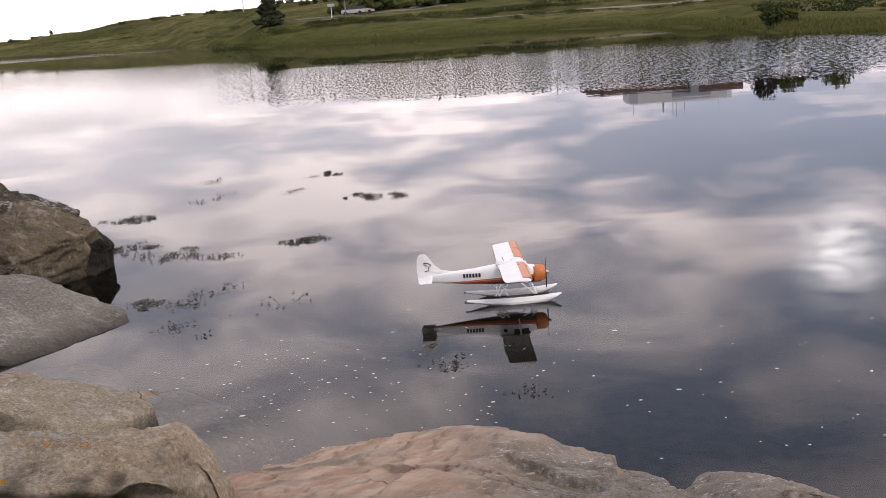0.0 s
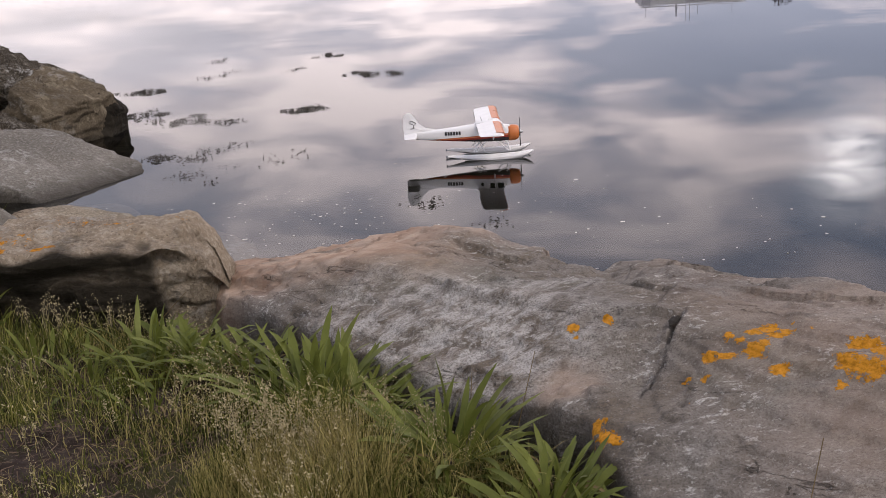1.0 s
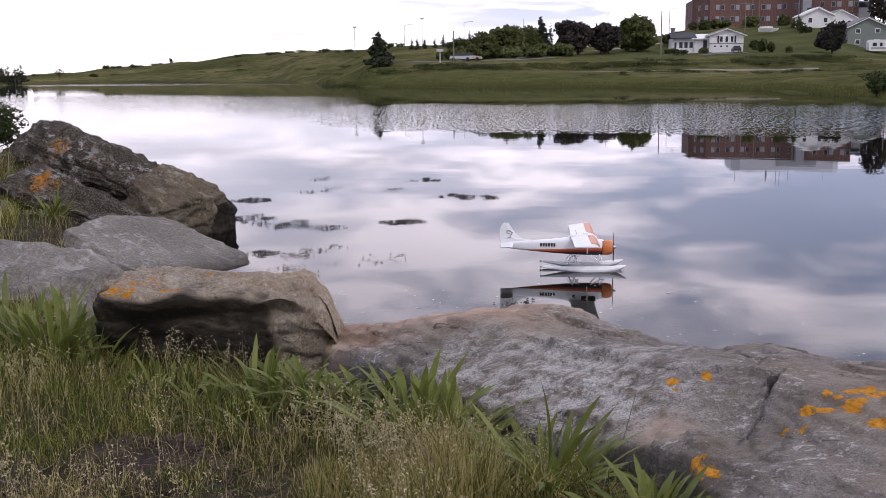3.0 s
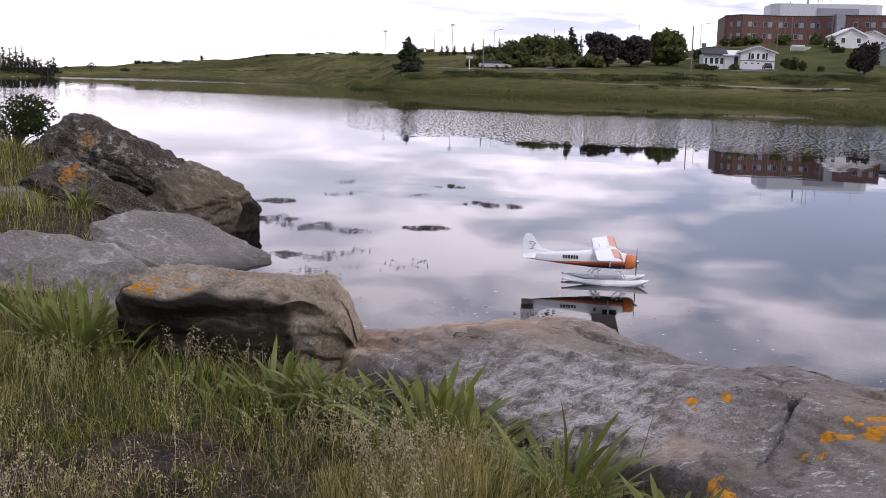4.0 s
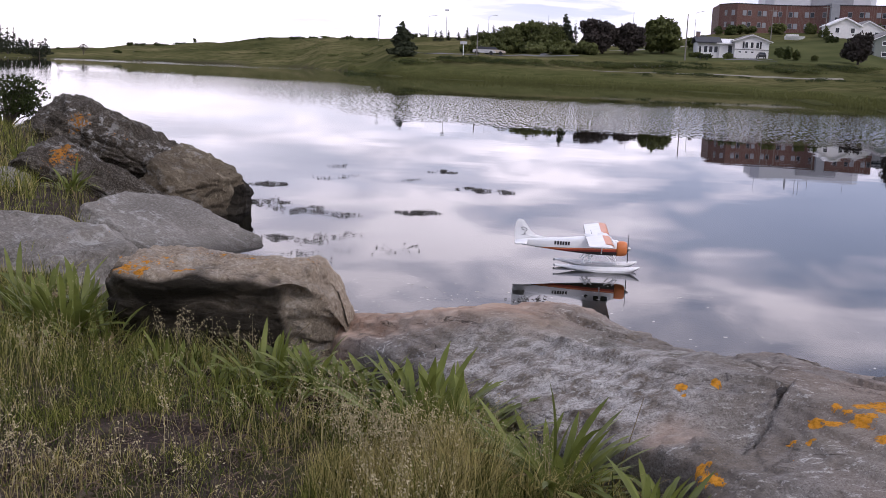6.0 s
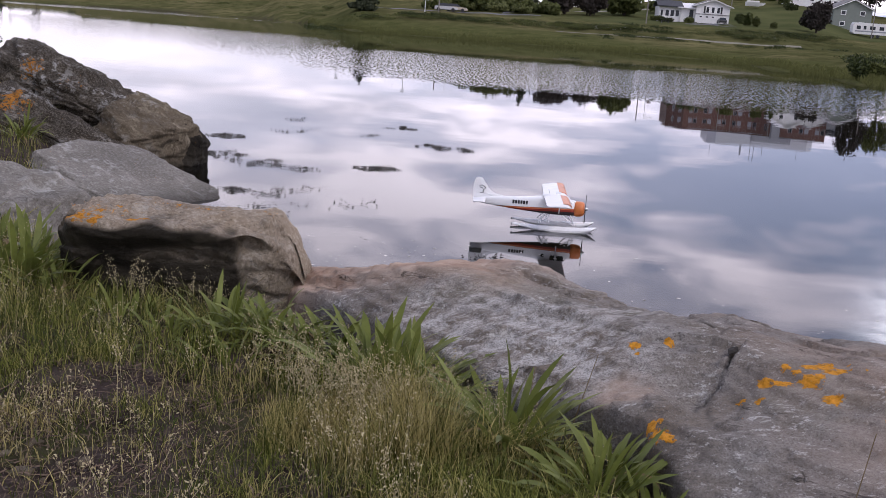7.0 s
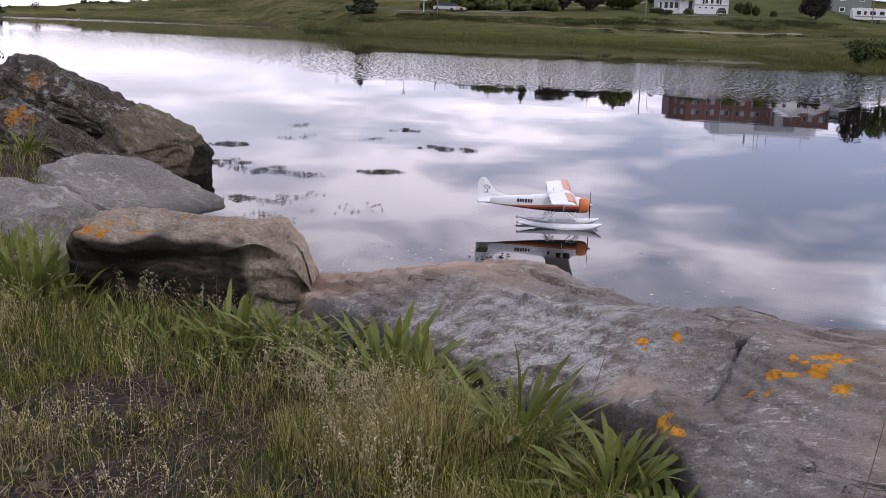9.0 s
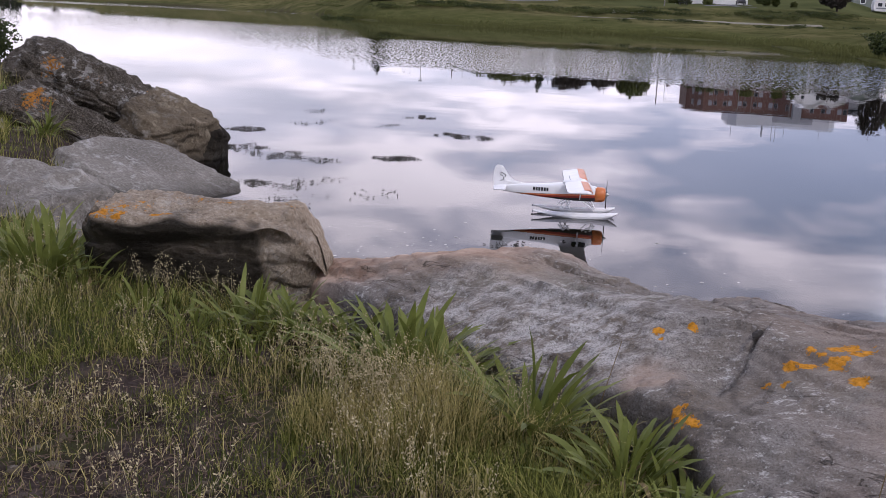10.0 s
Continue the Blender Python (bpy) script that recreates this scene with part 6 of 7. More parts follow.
for i, (b, h, w) in enumerate(((-0.150, 3.4, 2.0), (-0.145, 4.0, 2.2), (-0.138, 3.6, 2.2), (-0.120, 4.4, 2.2), (-0.095, 5.2, 2.4), (-0.088, 4.6, 2.2), (-0.128, 3.0, 2.0))):
    conifer(b, 300, h, w, "small dark spruce on the ridge", 20 + i, 320)
for i in range(11):
    b = -0.078 + i * 0.0085
    conifer(b, 250 + (i * 7) % 18, 5.0 + (i * 37 % 10) * 0.22, 2.6, "narrow dark spruce behind the roadside trees", 40 + i, 380)
for i in range(12):
    b = -0.62 + i * 0.0068
    conifer(b, 247 + (i * 13) % 16, 7.4 - i * 0.36 + (i * 29 % 7) * 0.4, 4.2, "ragged spruce of the wood at the pond's end", 60 + i, 260)
broadleaf(-0.505, 292, 3.4, 3.4, M["crown_dark"], "thin bare-branched tree on the low far shore", 80, 160, 0.35)
for i, (b, h, w) in enumerate(((-0.53, 1.4, 2.5), (-0.47, 1.6, 4), (-0.455, 2.0, 3.4), (-0.445, 1.5, 5), (-0.425, 1.5, 6), (-0.405, 1.3, 7), (-0.388, 2.3, 2.2), (-0.32, 1.4, 4), (-0.285, 1.6, 8), (-0.27, 1.7, 4))):
    bush(b, 394 if b > -0.46 else 330, h, w, M["shrub"], "dark shrub on the ridge line", 100 + i, 160)
for i, (b, y, h, w) in enumerate(((-0.24, 366, 1.8, 9), (-0.215, 360, 1.7, 8), (-0.165, 336, 1.8, 7))):
    bush(b, y, h, w, M["shrub"], "dark shrub on the ridge line", 115 + i, 160)
rnd = random.Random(17)
for i in range(44):
    b = rnd.uniform(-0.46, -0.2)
    bush(b, {0: 345, 1: 360, 2: 378}[i % 3] if b < -0.25 else rnd.uniform(230, 320), rnd.uniform(0.5, 1.0), rnd.uniform(4, 11), M["crown_light"] if i % 3 else M["crown_green"], "low shrub on the green hillside", 130 + i, 170)
for i in range(70):
    b = rnd.uniform(-0.215, 0.27)
    y = 180 + rnd.uniform(-3, 4)
    bush(b, y, rnd.uniform(0.45, 1.0), rnd.uniform(5, 12), M["crown_green"] if i % 3 else M["shrub"], "low dark shrub on the bank slope", 170 + i, 240)
for i in range(18):
    b = rnd.uniform(0.02, 0.27)
    bush(b, rnd.uniform(164, 169), rnd.uniform(0.4, 0.8), rnd.uniform(2, 6), M["shrub"], "low scrub beside the shore track", 220 + i, 90)
for i in range(30):
    b = rnd.uniform(0.27, 0.50)
    bush(b, rnd.uniform(74, 125), rnd.uniform(0.5, 1.2), rnd.uniform(2.5, 6), M["crown_light"] if i % 3 == 0 else M["shrub"], "tangled shrub on the near side of the far shore", 240 + i, 170)
bush(0.277, 71, 1.6, 1.6, M["shrub"], "dark upright shrub at the water's edge", 270, 420)
bush(0.29, 73, 1.1, 1.9, M["crown_green"], "green shrub at the water's edge", 271, 300)
for i, (b, y, h, w) in enumerate(((0.170, 206, 3.0, 3.2), (0.178, 209, 2.6, 3.4), (0.092, 208, 1.4, 2.6), (0.100, 206, 1.1, 3.0), (0.122, 206, 1.5, 2.0), (0.198, 205, 1.4, 1.6), (0.212, 250, 2.0, 3), (0.205, 256, 3.2, 3.4), (0.092, 240, 3.4, 5), (0.105, 244, 2.8, 5), (0.19, 296, 4, 5), (0.165, 298, 3.4, 6), (0.215, 296, 4.2, 5), (0.25, 290, 5, 6), (0.135, 298, 3, 7), (0.118, 298, 3, 6))):
    bush(b, y, h, w, M["crown_green"] if i % 3 else M["shrub"], "garden shrub on the slope", 280 + i, 320)
for i in range(7):
    broadleaf(0.279 + 0.021 * i, 300 + 8 * (i % 3), 15.5 - 1.6 * (i % 3), 10.5, M["crown_green"] if i % 2 else M["crown_dark"], "tall leafy tree behind the houses", 300 + i, 1200, 0.12)


def reeds():
    rnd = random.Random(3)
    verts, faces = [], []
    for _ in range(16000):
        b = rnd.uniform(-0.235, 0.62)
        for (b0, d0, h0), (b1, d1, h1) in zip(COLUMNS, COLUMNS[1:]):
            if b0 <= b <= b1:
                s = d0[0] + (d1[0] - d0[0]) * (b - b0) / (b1 - b0)
        y = s + rnd.uniform(-0.8, 12) * rnd.random()
        x = 0.18 + b * (y + 0.85)
        z = max(0.0, ground_height(x, y)) - 0.05
        h, w, l = rnd.uniform(0.15, 0.42), rnd.uniform(0.04, 0.12), rnd.gauss(0, 0.14)
        o = len(verts)
        verts += [(x - w, y, z), (x + w, y, z), (x + l, y + rnd.gauss(0, 0.1), z + h)]
        faces.append((o, o + 1, o + 2))
    tagged(new("reeds", raw_mesh("reeds", verts, faces, M["reed"])), "light green reeds along the far waterline", "reeds", kind="stuff")


reeds()


# ---- far buildings ----
def window(parent, lo, hi, name="window", frame_mat=None, glass=None):
    """A window in a wall facing the pond: frame and a pane set back in it."""
    x0, y, z0 = lo
    x1, _, z1 = hi
    f = bmesh.new()
    t = min(0.12, (x1 - x0) * 0.12)
    add_box(f, (x0, y - 0.06, z0), (x0 + t, y + 0.05, z1)), add_box(f, (x1 - t, y - 0.06, z0), (x1, y + 0.05, z1))
    add_box(f, (x0 + t, y - 0.06, z1 - t), (x1 - t, y + 0.05, z1)), add_box(f, (x0 + t, y - 0.06, z0), (x1 - t, y + 0.05, z0 + t))
    w = part(name, f, frame_mat or M["white_paint"], parent)
    part("pane", box((x0 + t, y - 0.02, z0 + t), (x1 - t, y + 0.03, z1 - t)), glass or M["tinted_glass"], w)
    return w


def gable_roof(x0, x1, y0, y1, z, rise, over=0.4, thick=0.18, along="y"):
    """Two roof slopes with thickness; the ridge runs along y (gable to the pond) or along x."""
    bm = bmesh.new()
    if along == "y":
        xm = (x0 + x1) / 2
        k = rise / (xm - x0)
        for s, xe in ((-1, x0 - over), (1, x1 + over)):
            ze = z - over * k
            prof = [(xe, ze), (xm, z + rise), (xm, z + rise + thick), (xe, ze + thick)]
            a, b = [bm.verts.new((p, y0 - over, q)) for p, q in prof], [bm.verts.new((p, y1 + over, q)) for p, q in prof]
            for i in range(4):
                bm.faces.new((a[i], a[(i + 1) % 4], b[(i + 1) % 4], b[i]))
            bm.faces.new(a), bm.faces.new(b[::-1])
    else:
        ym = (y0 + y1) / 2
        k = rise / (ym - y0)
        for ye in (y0 - over, y1 + over):
            ze = z - over * k
            prof = [(ye, ze), (ym, z + rise), (ym, z + rise + thick), (ye, ze + thick)]
            a, b = [bm.verts.new((x0 - over, p, q)) for p, q in prof], [bm.verts.new((x1 + over, p, q)) for p, q in prof]
            for i in range(4):
                bm.faces.new((a[i], a[(i + 1) % 4], b[(i + 1) % 4], b[i]))
            bm.faces.new(a), bm.faces.new(b[::-1])
    bmesh.ops.recalc_face_normals(bm, faces=bm.faces)
    return bm


def gable_wall(x0, x1, y0, y1, z1, rise, z0=-0.5):
    """Walls with a pointed gable towards the pond."""
    xm = (x0 + x1) / 2
    ring = [(x0, z0), (x1, z0), (x1, z1), (xm, z1 + rise), (x0, z1)]
    bm = bmesh.new()
    a, b = [bm.verts.new((x, y0, z)) for x, z in ring], [bm.verts.new((x, y1, z)) for x, z in ring]
    for i in range(5):
        bm.faces.new((a[i], a[(i + 1) % 5], b[(i + 1) % 5], b[i]))
    bm.faces.new(a), bm.faces.new(b[::-1])
    bmesh.ops.recalc_face_normals(bm, faces=bm.faces)
    return bm


def white_house():
    x, y, z = spot(0.142, 211)
    h = empty("house", pose(x, y, z - 0.25, 0, 0, 2) @ Matrix.Scale(0.9, 4), "white split-level house with dark shutters and garage", "house", "houses above the pond")
    part("main_wall", gable_wall(-3.6, 3.6, 0, 9, 3.9, 1.25), M["siding"], h)
    part("main_roof", gable_roof(-3.6, 3.6, 0, 9, 3.9, 1.25, 0.7), M["siding"], h, "white-edged low gable roof")
    part("roof_shingles", gable_roof(-3.6, 3.6, 0.2, 9, 4.09, 1.25, 0.62, 0.06), M["roof_grey"], h)
    part("foundation", box((-3.7, -0.06, -0.5), (3.7, -0.004, 0.35)), M["roof_grey"], h)
    for x0 in (-1.5, -0.35, 0.8):
        window(h, (x0, -0.03, 2.4), (x0 + 0.75, 0, 3.75))
    for x0 in (-1.95, 1.65):
        part("shutter", box((x0, -0.08, 2.35), (x0 + 0.35, -0.01, 3.8)), M["black"], h, "dark shutter")
    g = part("garage_door", box((-3.1, -0.07, 0.02), (1.0, -0.005, 1.9)), M["siding"], h, "white panelled garage door")
    for i in range(3):
        part("door_light", box((-2.7 + 1.3 * i, -0.09, 1.45), (-2.2 + 1.3 * i, -0.072, 1.72)), M["tinted_glass"], g)
    part("band_board", box((-3.62, -0.12, 2.05), (3.62, -0.005, 2.2)), M["roof_grey"], h)
    part("entry_wall", box((-6.6, 1.5, -0.5), (-3.6, 8, 3.2)), M["siding"], h)
    part("entry_roof", gable_roof(-7.0, -3.5, 1.0, 8, 3.2, 1.0, 0.3, 0.18, "x"), M["siding"], h)
    part("door", box((-4.7, 1.42, 0.9), (-3.9, 1.495, 2.9)), M["roof_dark"], h, "dark front door")
    part("stair", box((-5.2, 0.2, -0.4), (-3.7, 1.45, 0.85)), M["roof_grey"], h)
    part("wing_wall", box((-11.2, 2.0, -0.5), (-6.6, 9, 3.4)), M["siding"], h)
    part("wing_roof", gable_roof(-11.2, -6.6, 1.5, 9.2, 3.4, 1.15, 0.5, 0.2, "x"), M["roof_dark"], h, "dark shingle roof")
    for x0 in (-9.9, -8.8, -7.7):
        window(h, (x0, 1.97, 1.2), (x0 + 0.95, 2, 2.7))
    window(h, (-10.9, 1.97, 1.2), (-10.3, 2, 2.6))
    ch = part("chimney", box((-11.2, 5, 3.6), (-10.4, 5.8, 5.6)), M["brick"], h)
    part("chimney_cap", box((-11.3, 4.9, 5.6), (-10.3, 5.9, 5.75)), M["roof_grey"], ch)


white_house()


def simple_house(b, y, w, wall_h, rise, depth, wall, roof, label, along="y", storeys=2, cols=3, turn=0, extras=()):
    x, y, z = spot(b, y)
    h = empty("house", pose(x, y, z, 0, 0, turn), label, "house", "houses above the pond")
    part("wall", gable_wall(-w / 2, w / 2, 0, depth, wall_h, rise if along == "y" else 0.01), wall, h)
    part("roof", gable_roof(-w / 2, w / 2, 0, depth, wall_h, rise, 0.5, 0.22, along), roof, h)
    if along == "y":
        part("rake_board", gable_roof(-w / 2, w / 2, -0.1, 0.0, wall_h - 0.12, rise, 0.5, 0.16, along), M["white_paint"], h)
    sh = wall_h / storeys
    for s in range(storeys):
        for c in range(cols):
            if (s * cols + c) in extras:
                continue
            x0 = -w / 2 + w * (c + 0.5) / cols - 0.55
            window(h, (x0, -0.03, s * sh + sh * 0.38), (x0 + 1.1, 0, s * sh + sh * 0.82))
    return h


simple_house(0.222, 262, 7.0, 3.0, 1.7, 9, M["siding"], M["siding"], "white house with a pale gable roof up the slope", storeys=1, cols=2)
simple_house(0.242, 268, 8.0, 2.8, 2.0, 9, M["siding"], M["roof_grey"], "pale house with a steep grey roof up the slope", storeys=1, cols=2)
simple_house(0.266, 236, 8.0, 4.6, 1.9, 9, M["grey_siding"], M["roof_grey"], "grey-green two-storey house above the lawn", cols=2)
simple_house(0.340, 246, 8.0, 4.4, 1.6, 9, M["grey_siding"], M["roof_dark"], "grey-green gabled house among trees", cols=2)
h5 = simple_house(0.372, 230, 7.6, 5.2, 1.8, 9, M["grey_siding"], M["roof_dark"], "grey-green house with a dark roof", along="x", cols=3, extras=(1,))
part("door", box((0.0, -0.07, 0.1), (0.9, -0.004, 2.1)), M["siding"], h5, "white panel door")
h6 = simple_house(0.408, 229, 10.0, 5.6, 1.8, 10, M["beige_siding"], M["roof_dark"], "beige house with a wooden balcony on posts", along="x", cols=4, extras=(0, 1, 2, 3))
deck = part("balcony", box((-4.6, -2.4, 2.55), (4.6, -0.004, 2.75)), M["beige_siding"], h6, "beige wooden balcony")
part("railing", box((-4.6, -2.45, 3.1), (4.6, -2.35, 3.75)), M["beige_siding"], deck)
for i in range(5):
    part("post", box((-4.5 + 2.2 * i, -2.35, -0.6), (-4.3 + 2.2 * i, -2.15, 2.55)), M["beige_siding"], deck)
for i in range(3):
    part("dark_bay", box((-3.9 + 2.5 * i, -0.06, 0.0), (-2.1 + 2.5 * i, -0.004, 2.2)), M["tinted_glass"], h6, "dark opening under the balcony")


def brick_building():
    """The long curved brick building on the hill, with its white plant storey and masts."""
    x, y, _ = spot(0.182, 312)
    h = empty("brick_building", pose(x, y, 14.1) @ Matrix.Diagonal((0.75, 0.815, 0.775, 1)), "large red brick building with a white rooftop block", "building")
    n = 30
    pts = []
    for i in range(n + 1):
        t = i / n
        px = -29 + 58 * t
        py = 3.2 * math.sin(t * 5.4 - 0.6) + 9 * smooth(0.10, 0.0, t) + 5 * smooth(0.55, 0.75, t) * -1
        pts.append((px, py))
    bm = bmesh.new()
    top, bot = 11.4, -4.0
    front = [(bm.verts.new((px, py, bot)), bm.verts.new((px, py, top))) for px, py in pts]
    back = [(bm.verts.new((px, 30, bot)), bm.verts.new((px, 30, top))) for px, _ in pts]
    for i in range(n):
        bm.faces.new((front[i][0], front[i + 1][0], front[i + 1][1], front[i][1]))
        bm.faces.new((back[i + 1][0], back[i][0], back[i][1], back[i + 1][1]))
        bm.faces.new((front[i][1], front[i + 1][1], back[i + 1][1], back[i][1]))
    bm.faces.new((front[0][0], front[0][1], back[0][1], back[0][0]))
    bm.faces.new((front[n][1], front[n][0], back[n][0], back[n][1]))
    bmesh.ops.recalc_face_normals(bm, faces=bm.faces)
    part("wall", bm, M["brick"], h, "red brick facade in shallow curves")
    cop = bmesh.new()
    for (ax, ay), (bx, by) in zip(pts, pts[1:]):
        add_rod(cop, (ax, ay - 0.05, top + 0.05), (bx, by - 0.05, top + 0.05), 0.16, None, 5)
    part("coping", cop, M["roof_dark"], h)
    for row in (3.0, 7.2):
        for i in range(1, n):
            if i % 3 == 0 or 20 <= i <= 22:
                continue
            (ax, ay), (bx, by) = pts[i], pts[i + 1]
            g = empty("window", Matrix.Translation((ax, ay, row)) @ Matrix.Rotation(math.atan2(by - ay, bx - ax), 4, "Z"))
            g.parent = h
            part("frame", box((0.15, -0.12, 0.0), (1.65, -0.03, 1.9)), M["panel_grey"], g)
            part("pane", box((0.30, -0.16, 0.15), (1.5, -0.125, 1.75)), M["tinted_glass"] if i % 2 else M["panel_grey"], g)
    part("stair_tower", box((9.8, -5.2, -2), (14.6, 3, 12.2), None, 0.1), M["panel_grey"], h, "grey stair tower")
    part("tower_window", box((11.4, -5.32, 4.5), (13.0, -5.21, 7.2)), M["tinted_glass"], h)
    blk = part("roof_block", loft([[(-12, 8, zz), (-9, 5, zz), (26, 4, zz), (29, 8, zz), (29, 24, zz), (-12, 24, zz)] for zz in (11.2, 16.2)]), M["panel_white"], h, "white metal-clad plant storey")
    part("louvre_band", box((4.5, 4.18, 11.6), (21.0, 4.42, 14.6)), M["panel_grey"], blk)
    for xx, hh, rr in ((-10, 4.5, 0.1), (-4.5, 1.3, 0.15), (2, 4.2, 0.45), (5.8, 6.2, 0.12), (7.2, 6.2, 0.12), (10.5, 4.0, 0.12), (24, 4.5, 0.1)):
        part("roof_mast", rod((xx, 10, 16.1), (xx, 10, 16.1 + hh), rr, rr * 0.8, 6), M["panel_grey"], blk)
    part("side_block", box((29.0, 4, -2), (38, 26, 10.0)), M["panel_grey"], h, "grey side wing")
    part("side_glazing", box((30, 3.9, 7.6), (37, 3.98, 9.4)), M["tinted_glass"], h)


brick_building()


def pole(b, y, h, label, arm=0.0, r=0.12, name="utility_pole", mat="pole_wood", lamp=False, cross=False):
    x, y, z = spot(b, y)
    p = empty(name, pose(x, y, z - 0.2), label, "pole", "poles by the shore road")
    part("shaft", rod((0, 0, 0), (0, 0, h), r, r * 0.75, 7), M[mat], p)
    if cross:
        part("cross_arm", box((-1.1, -0.06, h - 0.7), (1.1, 0.06, h - 0.58)), M[mat], p)
    if arm:
        a = part("arm", rod((0, 0, h), (arm, 0, h + 0.4), r * 0.6, r * 0.5, 6), M[mat], p)
        part("lamp_head", box((arm - 0.1, -0.15, h + 0.3), (arm + 0.7, 0.15, h + 0.45), None, 0.03), M["metal"], a)
    if lamp:
        part("lamp_head", box((-0.6, -0.2, h), (0.6, 0.2, h + 0.5), None, 0.04), M["metal"], p)


pole(-0.110, 190, 6.0, "grey wooden utility pole by the road", cross=False)
pole(0.083, 196, 8.4, "tall weathered utility pole on the bank")
pole(0.285, 221, 9.0, "tall weathered utility pole by the trailer")
pole(0.158, 268, 8.0, "utility pole up the slope", cross=True)
pole(0.205, 262, 8.0, "utility pole beside the upper house", cross=True)
pole(-0.123, 188, 2.5, "short white lamp post by the road", r=0.08, name="street_lamp", mat="white_paint", lamp=True)
pole(-0.205, 350, 8.2, "tall thin floodlight mast on the hill", r=0.14, name="street_lamp", mat="metal", lamp=True)
pole(-0.140, 340, 8.6, "tall floodlight mast on the hill", r=0.14, name="street_lamp", mat="metal", lamp=True)
pole(-0.157, 340, 6.6, "street lamp with a curved arm on the hill", 2.0, 0.1, "street_lamp", "metal")
pole(-0.100, 330, 6.6, "street lamp with a curved arm behind the trees", 2.0, 0.1, "street_lamp", "metal")
pole(-0.044, 330, 8.6, "thin mast behind the roadside trees", r=0.1, name="street_lamp", mat="metal")
pole(0.034, 300, 9.0, "thin mast behind the maples", r=0.1, name="street_lamp", mat="metal")
pole(0.090, 300, 7.2, "street lamp with two arms by the upper road", 1.6, 0.1, "street_lamp", "metal")


def car(b, y, colour, label, turn=0, scale=1.0):
    x, y, z = spot(b, y)
    c = empty("car", pose(x, y, z + 0.1, 0, 0, turn) @ Matrix.Scale(scale, 4), label, "car", "parked cars")
    part("body", loft([[(px, -0.85, 0.3), (px, 0.85, 0.3), (px, 0.85, t), (px, -0.85, t)] for px, t in ((-2.1, 0.75), (-1.9, 0.9), (1.0, 0.9), (2.0, 0.75), (2.15, 0.55))]), colour, c)
    part("cabin", loft([[(-1.6, -0.8, 0.9), (-1.6, 0.8, 0.9), (1.0, 0.8, 0.9), (1.0, -0.8, 0.9)], [(-1.2, -0.65, 1.4), (-1.2, 0.65, 1.4), (0.3, 0.65, 1.4), (0.3, -0.65, 1.4)]]), M["tinted_glass"], c)
    for px in (-1.35, 1.35):
        for py in (-0.82, 0.82):
            part("wheel", rod((px, py - 0.1, 0.32), (px, py + 0.1, 0.32), 0.32, None, 12), M["black"], c)


car(-0.103, 197, M["metal"], "silver car parked by the road")
car(-0.094, 198, M["beige_siding"], "beige car parked by the road")
car(-0.013, 231, M["white_paint"], "white car on the upper road", 70)
car(0.151, 207, M["black"], "dark car in front of the garage", 90, 0.8)


def trailer(b, y):
    x, y, z = spot(b, y)
    t = empty("camper_trailer", pose(x, y, z + 0.35), "long white camper trailer parked on the grass", "trailer")
    bd = loft([[(px, -1.1, 0.25 + up), (px, 1.1, 0.25 + up), (px, 1.1, tz), (px, -1.1, tz)] for px, up, tz in ((-4.6, 0.3, 2.1), (-4.3, 0.0, 2.5), (3.6, 0.0, 2.5), (4.3, 0.15, 2.3), (4.6, 0.5, 1.7))])
    part("body", bd, M["siding"], t)
    for x0, w in ((-3.9, 0.8), (-2.5, 0.5), (-1.3, 1.1), (0.6, 0.9), (2.0, 0.6), (3.1, 0.7)):
        part("window", box((x0, -1.14, 1.2), (x0 + w, -1.105, 1.9)), M["tinted_glass"], t)
    part("stripe", box((-4.2, -1.13, 0.7), (3.8, -1.106, 0.95)), M["panel_grey"], t)
    for px in (-0.6, 0.5):
        part("wheel", rod((px, -1.08, 0.02), (px, -0.85, 0.02), 0.36, None, 12), M["black"], t)


trailer(0.287, 224)
x, y, z = spot(0.179, 256)
van = empty("boat_trailer", pose(x, y, z + 0.3), "white covered boat parked up the slope", "boat")
part("hull", loft([[(px, -w, 1.1), (px, w, 1.1), (px, w * 0.4, zz), (px, -w * 0.4, zz)] for px, w, zz in ((-2.2, 0.9, 0.2), (0.8, 0.9, 0.2), (1.8, 0.5, 0.5), (2.3, 0.1, 0.9))]), M["white_paint"], van)
part("cover", box((-2.0, -0.8, 1.1), (0.8, 0.8, 1.45), None, 0.1), M["siding"], van)
x, y, z = spot(0.100, 200)
table = empty("picnic_table", pose(x, y, z), "dark wooden picnic table on the lawn", "table")
part("tabletop", box((-0.9, -0.4, 0.72), (0.9, 0.4, 0.78)), M["black"], table)
for s in (-1, 1):
    part("bench", box((-0.9, s * 0.75 - 0.14, 0.42), (0.9, s * 0.75 + 0.14, 0.47)), M["black"], table)
    part("leg", box((s * 0.6 - 0.05, -0.75, 0), (s * 0.6 + 0.05, 0.75, 0.42)), M["black"], table)


def ribbon(name, pts, w, material, label, category):
    """A road or track draped a little above the far ground."""
    bm = bmesh.new()
    rows = []
    for b, y in pts:
        x, yy, z = spot(b, y)
        rows.append((bm.verts.new((x, yy - w / 2, ground_height(x, yy - w / 2) + 0.06)), bm.verts.new((x, yy + w / 2, ground_height(x, yy + w / 2) + 0.06))))
    for a, b in zip(rows, rows[1:]):
        bm.faces.new((a[0], b[0], b[1], a[1]))
    thing(name, bm, material, label, category, kind="structure")


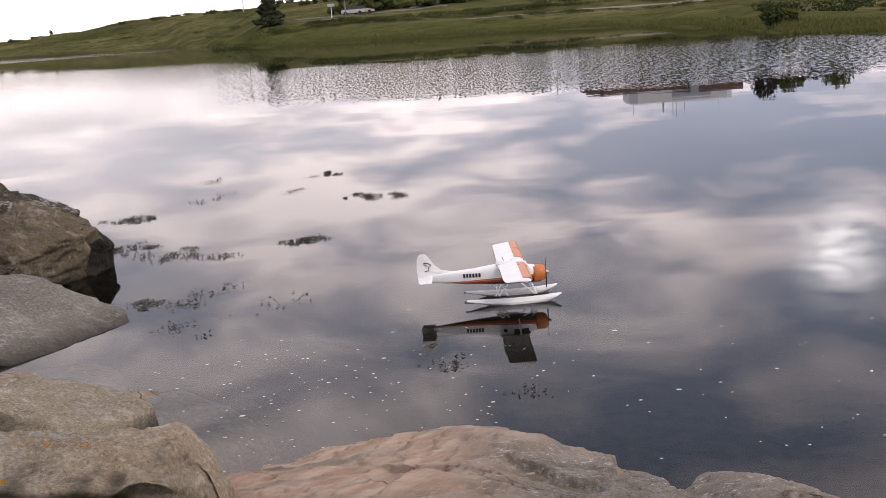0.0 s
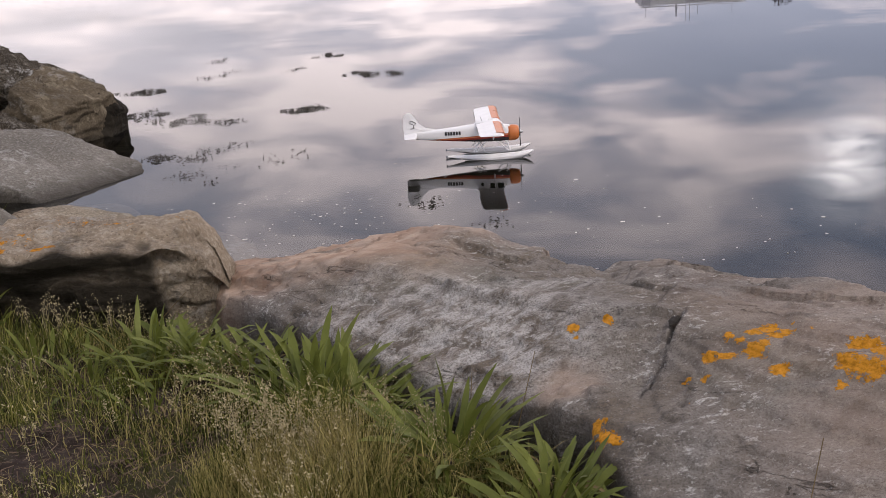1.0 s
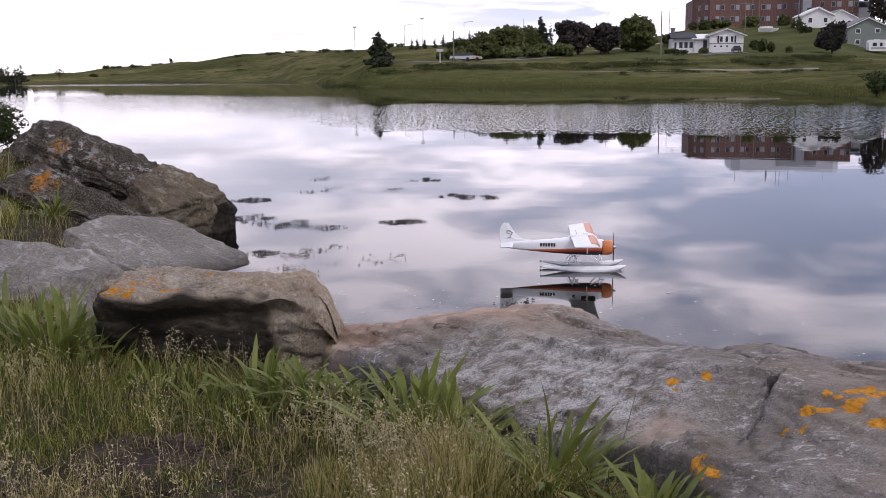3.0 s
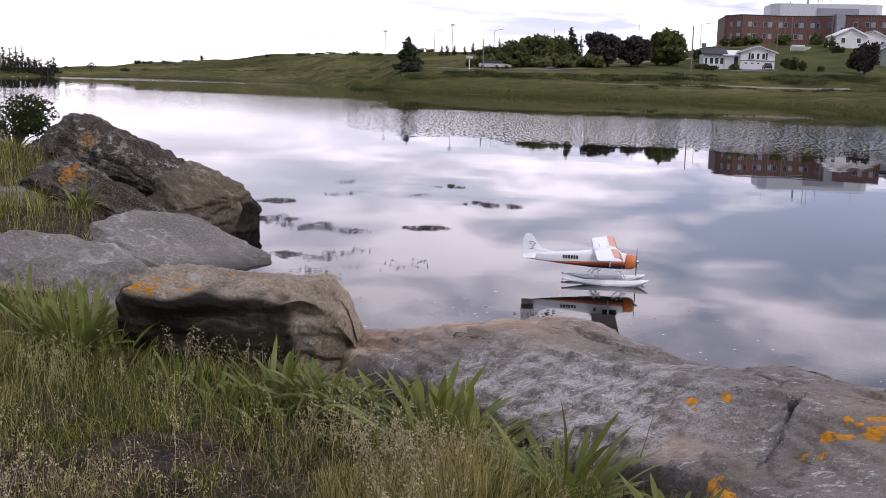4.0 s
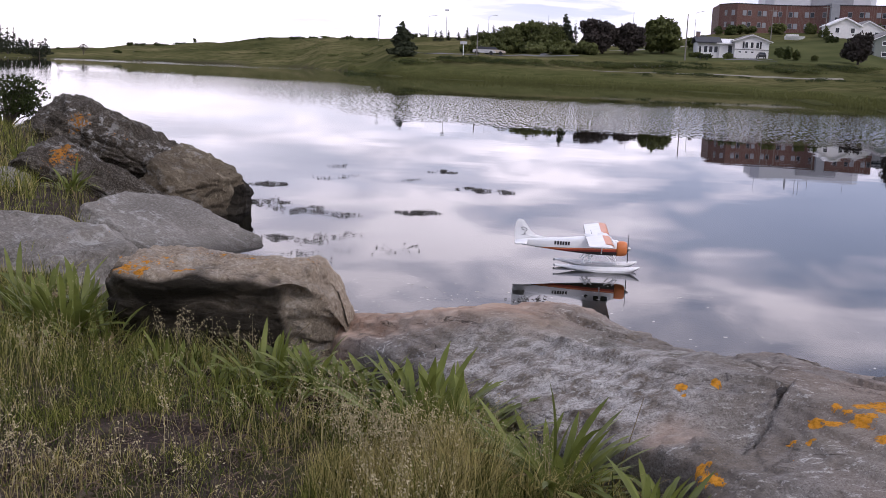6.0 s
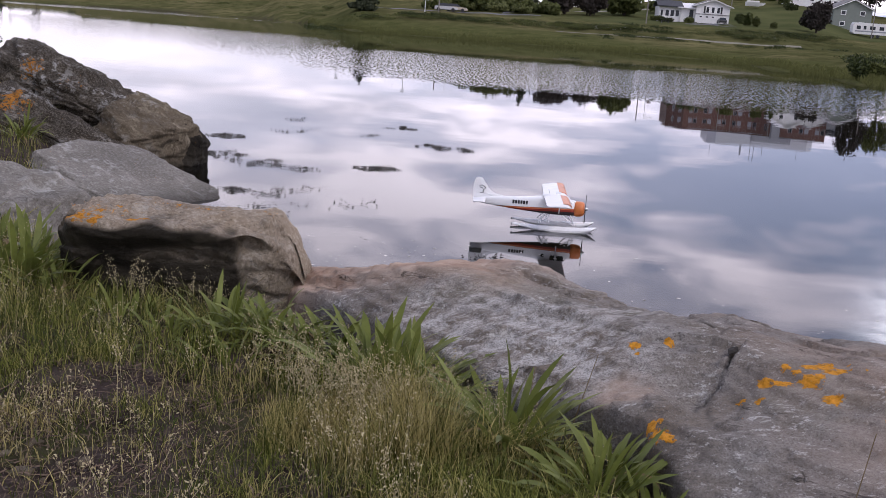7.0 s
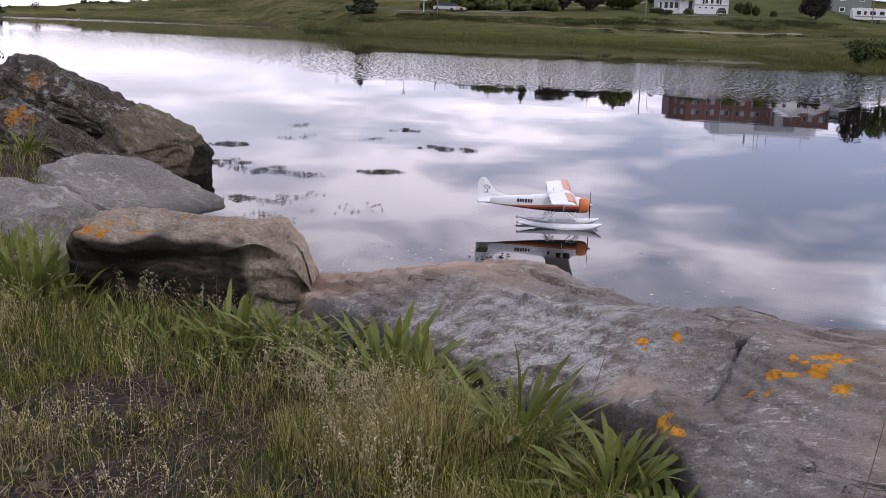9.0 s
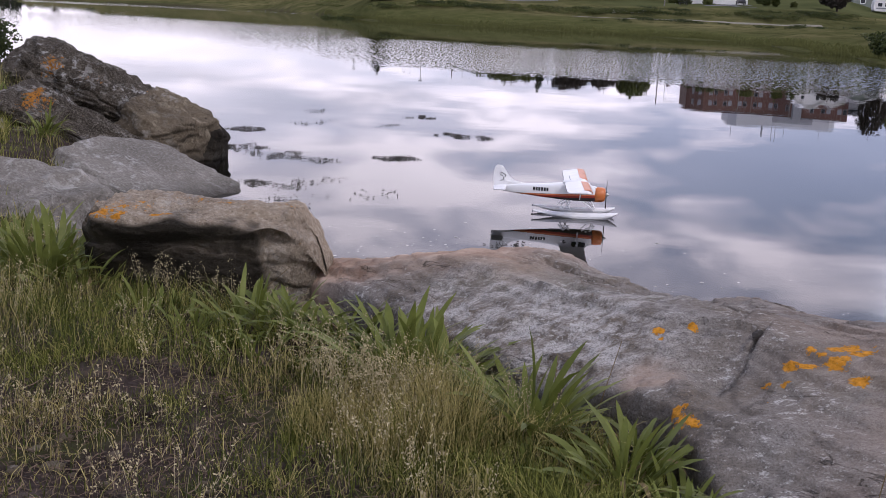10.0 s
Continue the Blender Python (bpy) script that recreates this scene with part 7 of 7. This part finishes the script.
ribbon("road", [(-0.17 + 0.004 * i, 197 + 0.02 * i) for i in range(40)], 3.4, M["asphalt"], "grey asphalt shore road", "road")
ribbon("road", [(-0.05 + 0.003 * i, 204 + 1.6 * i) for i in range(16)], 6.0, M["asphalt"], "grey asphalt side road between the trees", "road")
ribbon("road", [(0.118 + 0.003 * i, 204.5) for i in range(16)], 7.0, M["asphalt"], "grey asphalt driveway of the white house", "driveway")
ribbon("road", [(0.0 + 0.004 * i, 232 + 0.8 * i) for i in range(30)], 3.0, M["track"], "pale upper road across the slope", "road")
ribbon("track", [(0.0 + 0.005 * i, 173.0) for i in range(46)], 1.5, M["track"], "pale gravel track above the reeds", "track")
rnd = random.Random(44)
for i in range(12):
    x, y, z = spot(0.036 + rnd.uniform(0, 0.03), 182.5 + rnd.uniform(-0.6, 0.6))
    bm = bmesh.new()
    bmesh.ops.create_icosphere(bm, subdivisions=2, radius=1.0)
    for v in bm.verts:
        v.co *= 1 + 0.3 * noise.noise(v.co * 1.4 + Vector((i * 2.0, 0, 0)))
        v.co = Vector((v.co.x * 0.38, v.co.y * 0.3, v.co.z * 0.28))
    thing("bank_stone", bm, M["foam"], "pale stone lying on the bank slope", "stone", "pale stones on the bank", shade=True).location = (x, y, z + 0.12)


# ---- bush at the end of the near bank ----
def near_bush(x, y, h, w, seed):
    rnd = random.Random(seed)
    z = ground_height(x, y)
    b = empty("bush", pose(x, y, z - 0.05), "dark twiggy bush with small round leaves on the bank", "bush")
    twigs = bmesh.new()
    ends = []
    for i in range(34):
        a, r = rnd.uniform(0, 6.283), rnd.uniform(0.2, 0.5) * w
        e = (math.cos(a) * r, math.sin(a) * r, h * rnd.uniform(0.4, 1.0))
        m = (e[0] * 0.4, e[1] * 0.4, e[2] * 0.55)
        add_rod(twigs, (e[0] * 0.08, e[1] * 0.08, 0), m, 0.012, 0.008, 5)
        add_rod(twigs, m, e, 0.008, 0.003, 5)
        ends.append((m, e))
    part("twigs", twigs, M["bark"], b)
    blobs = []
    for m, e in ends:
        blobs.append((e[0], e[1], e[2], 0.13, 0.13, 0.11))
        blobs.append(((m[0] + e[0]) / 2, (m[1] + e[1]) / 2, (m[2] + e[2]) / 2, 0.12, 0.12, 0.1))
    verts, faces = leaf_cloud(blobs, 2600, 0.024, seed)
    crown_part(b, verts, faces, M["shrub"])


near_bush(-8.0, 13.0, 0.72, 1.0, 5)
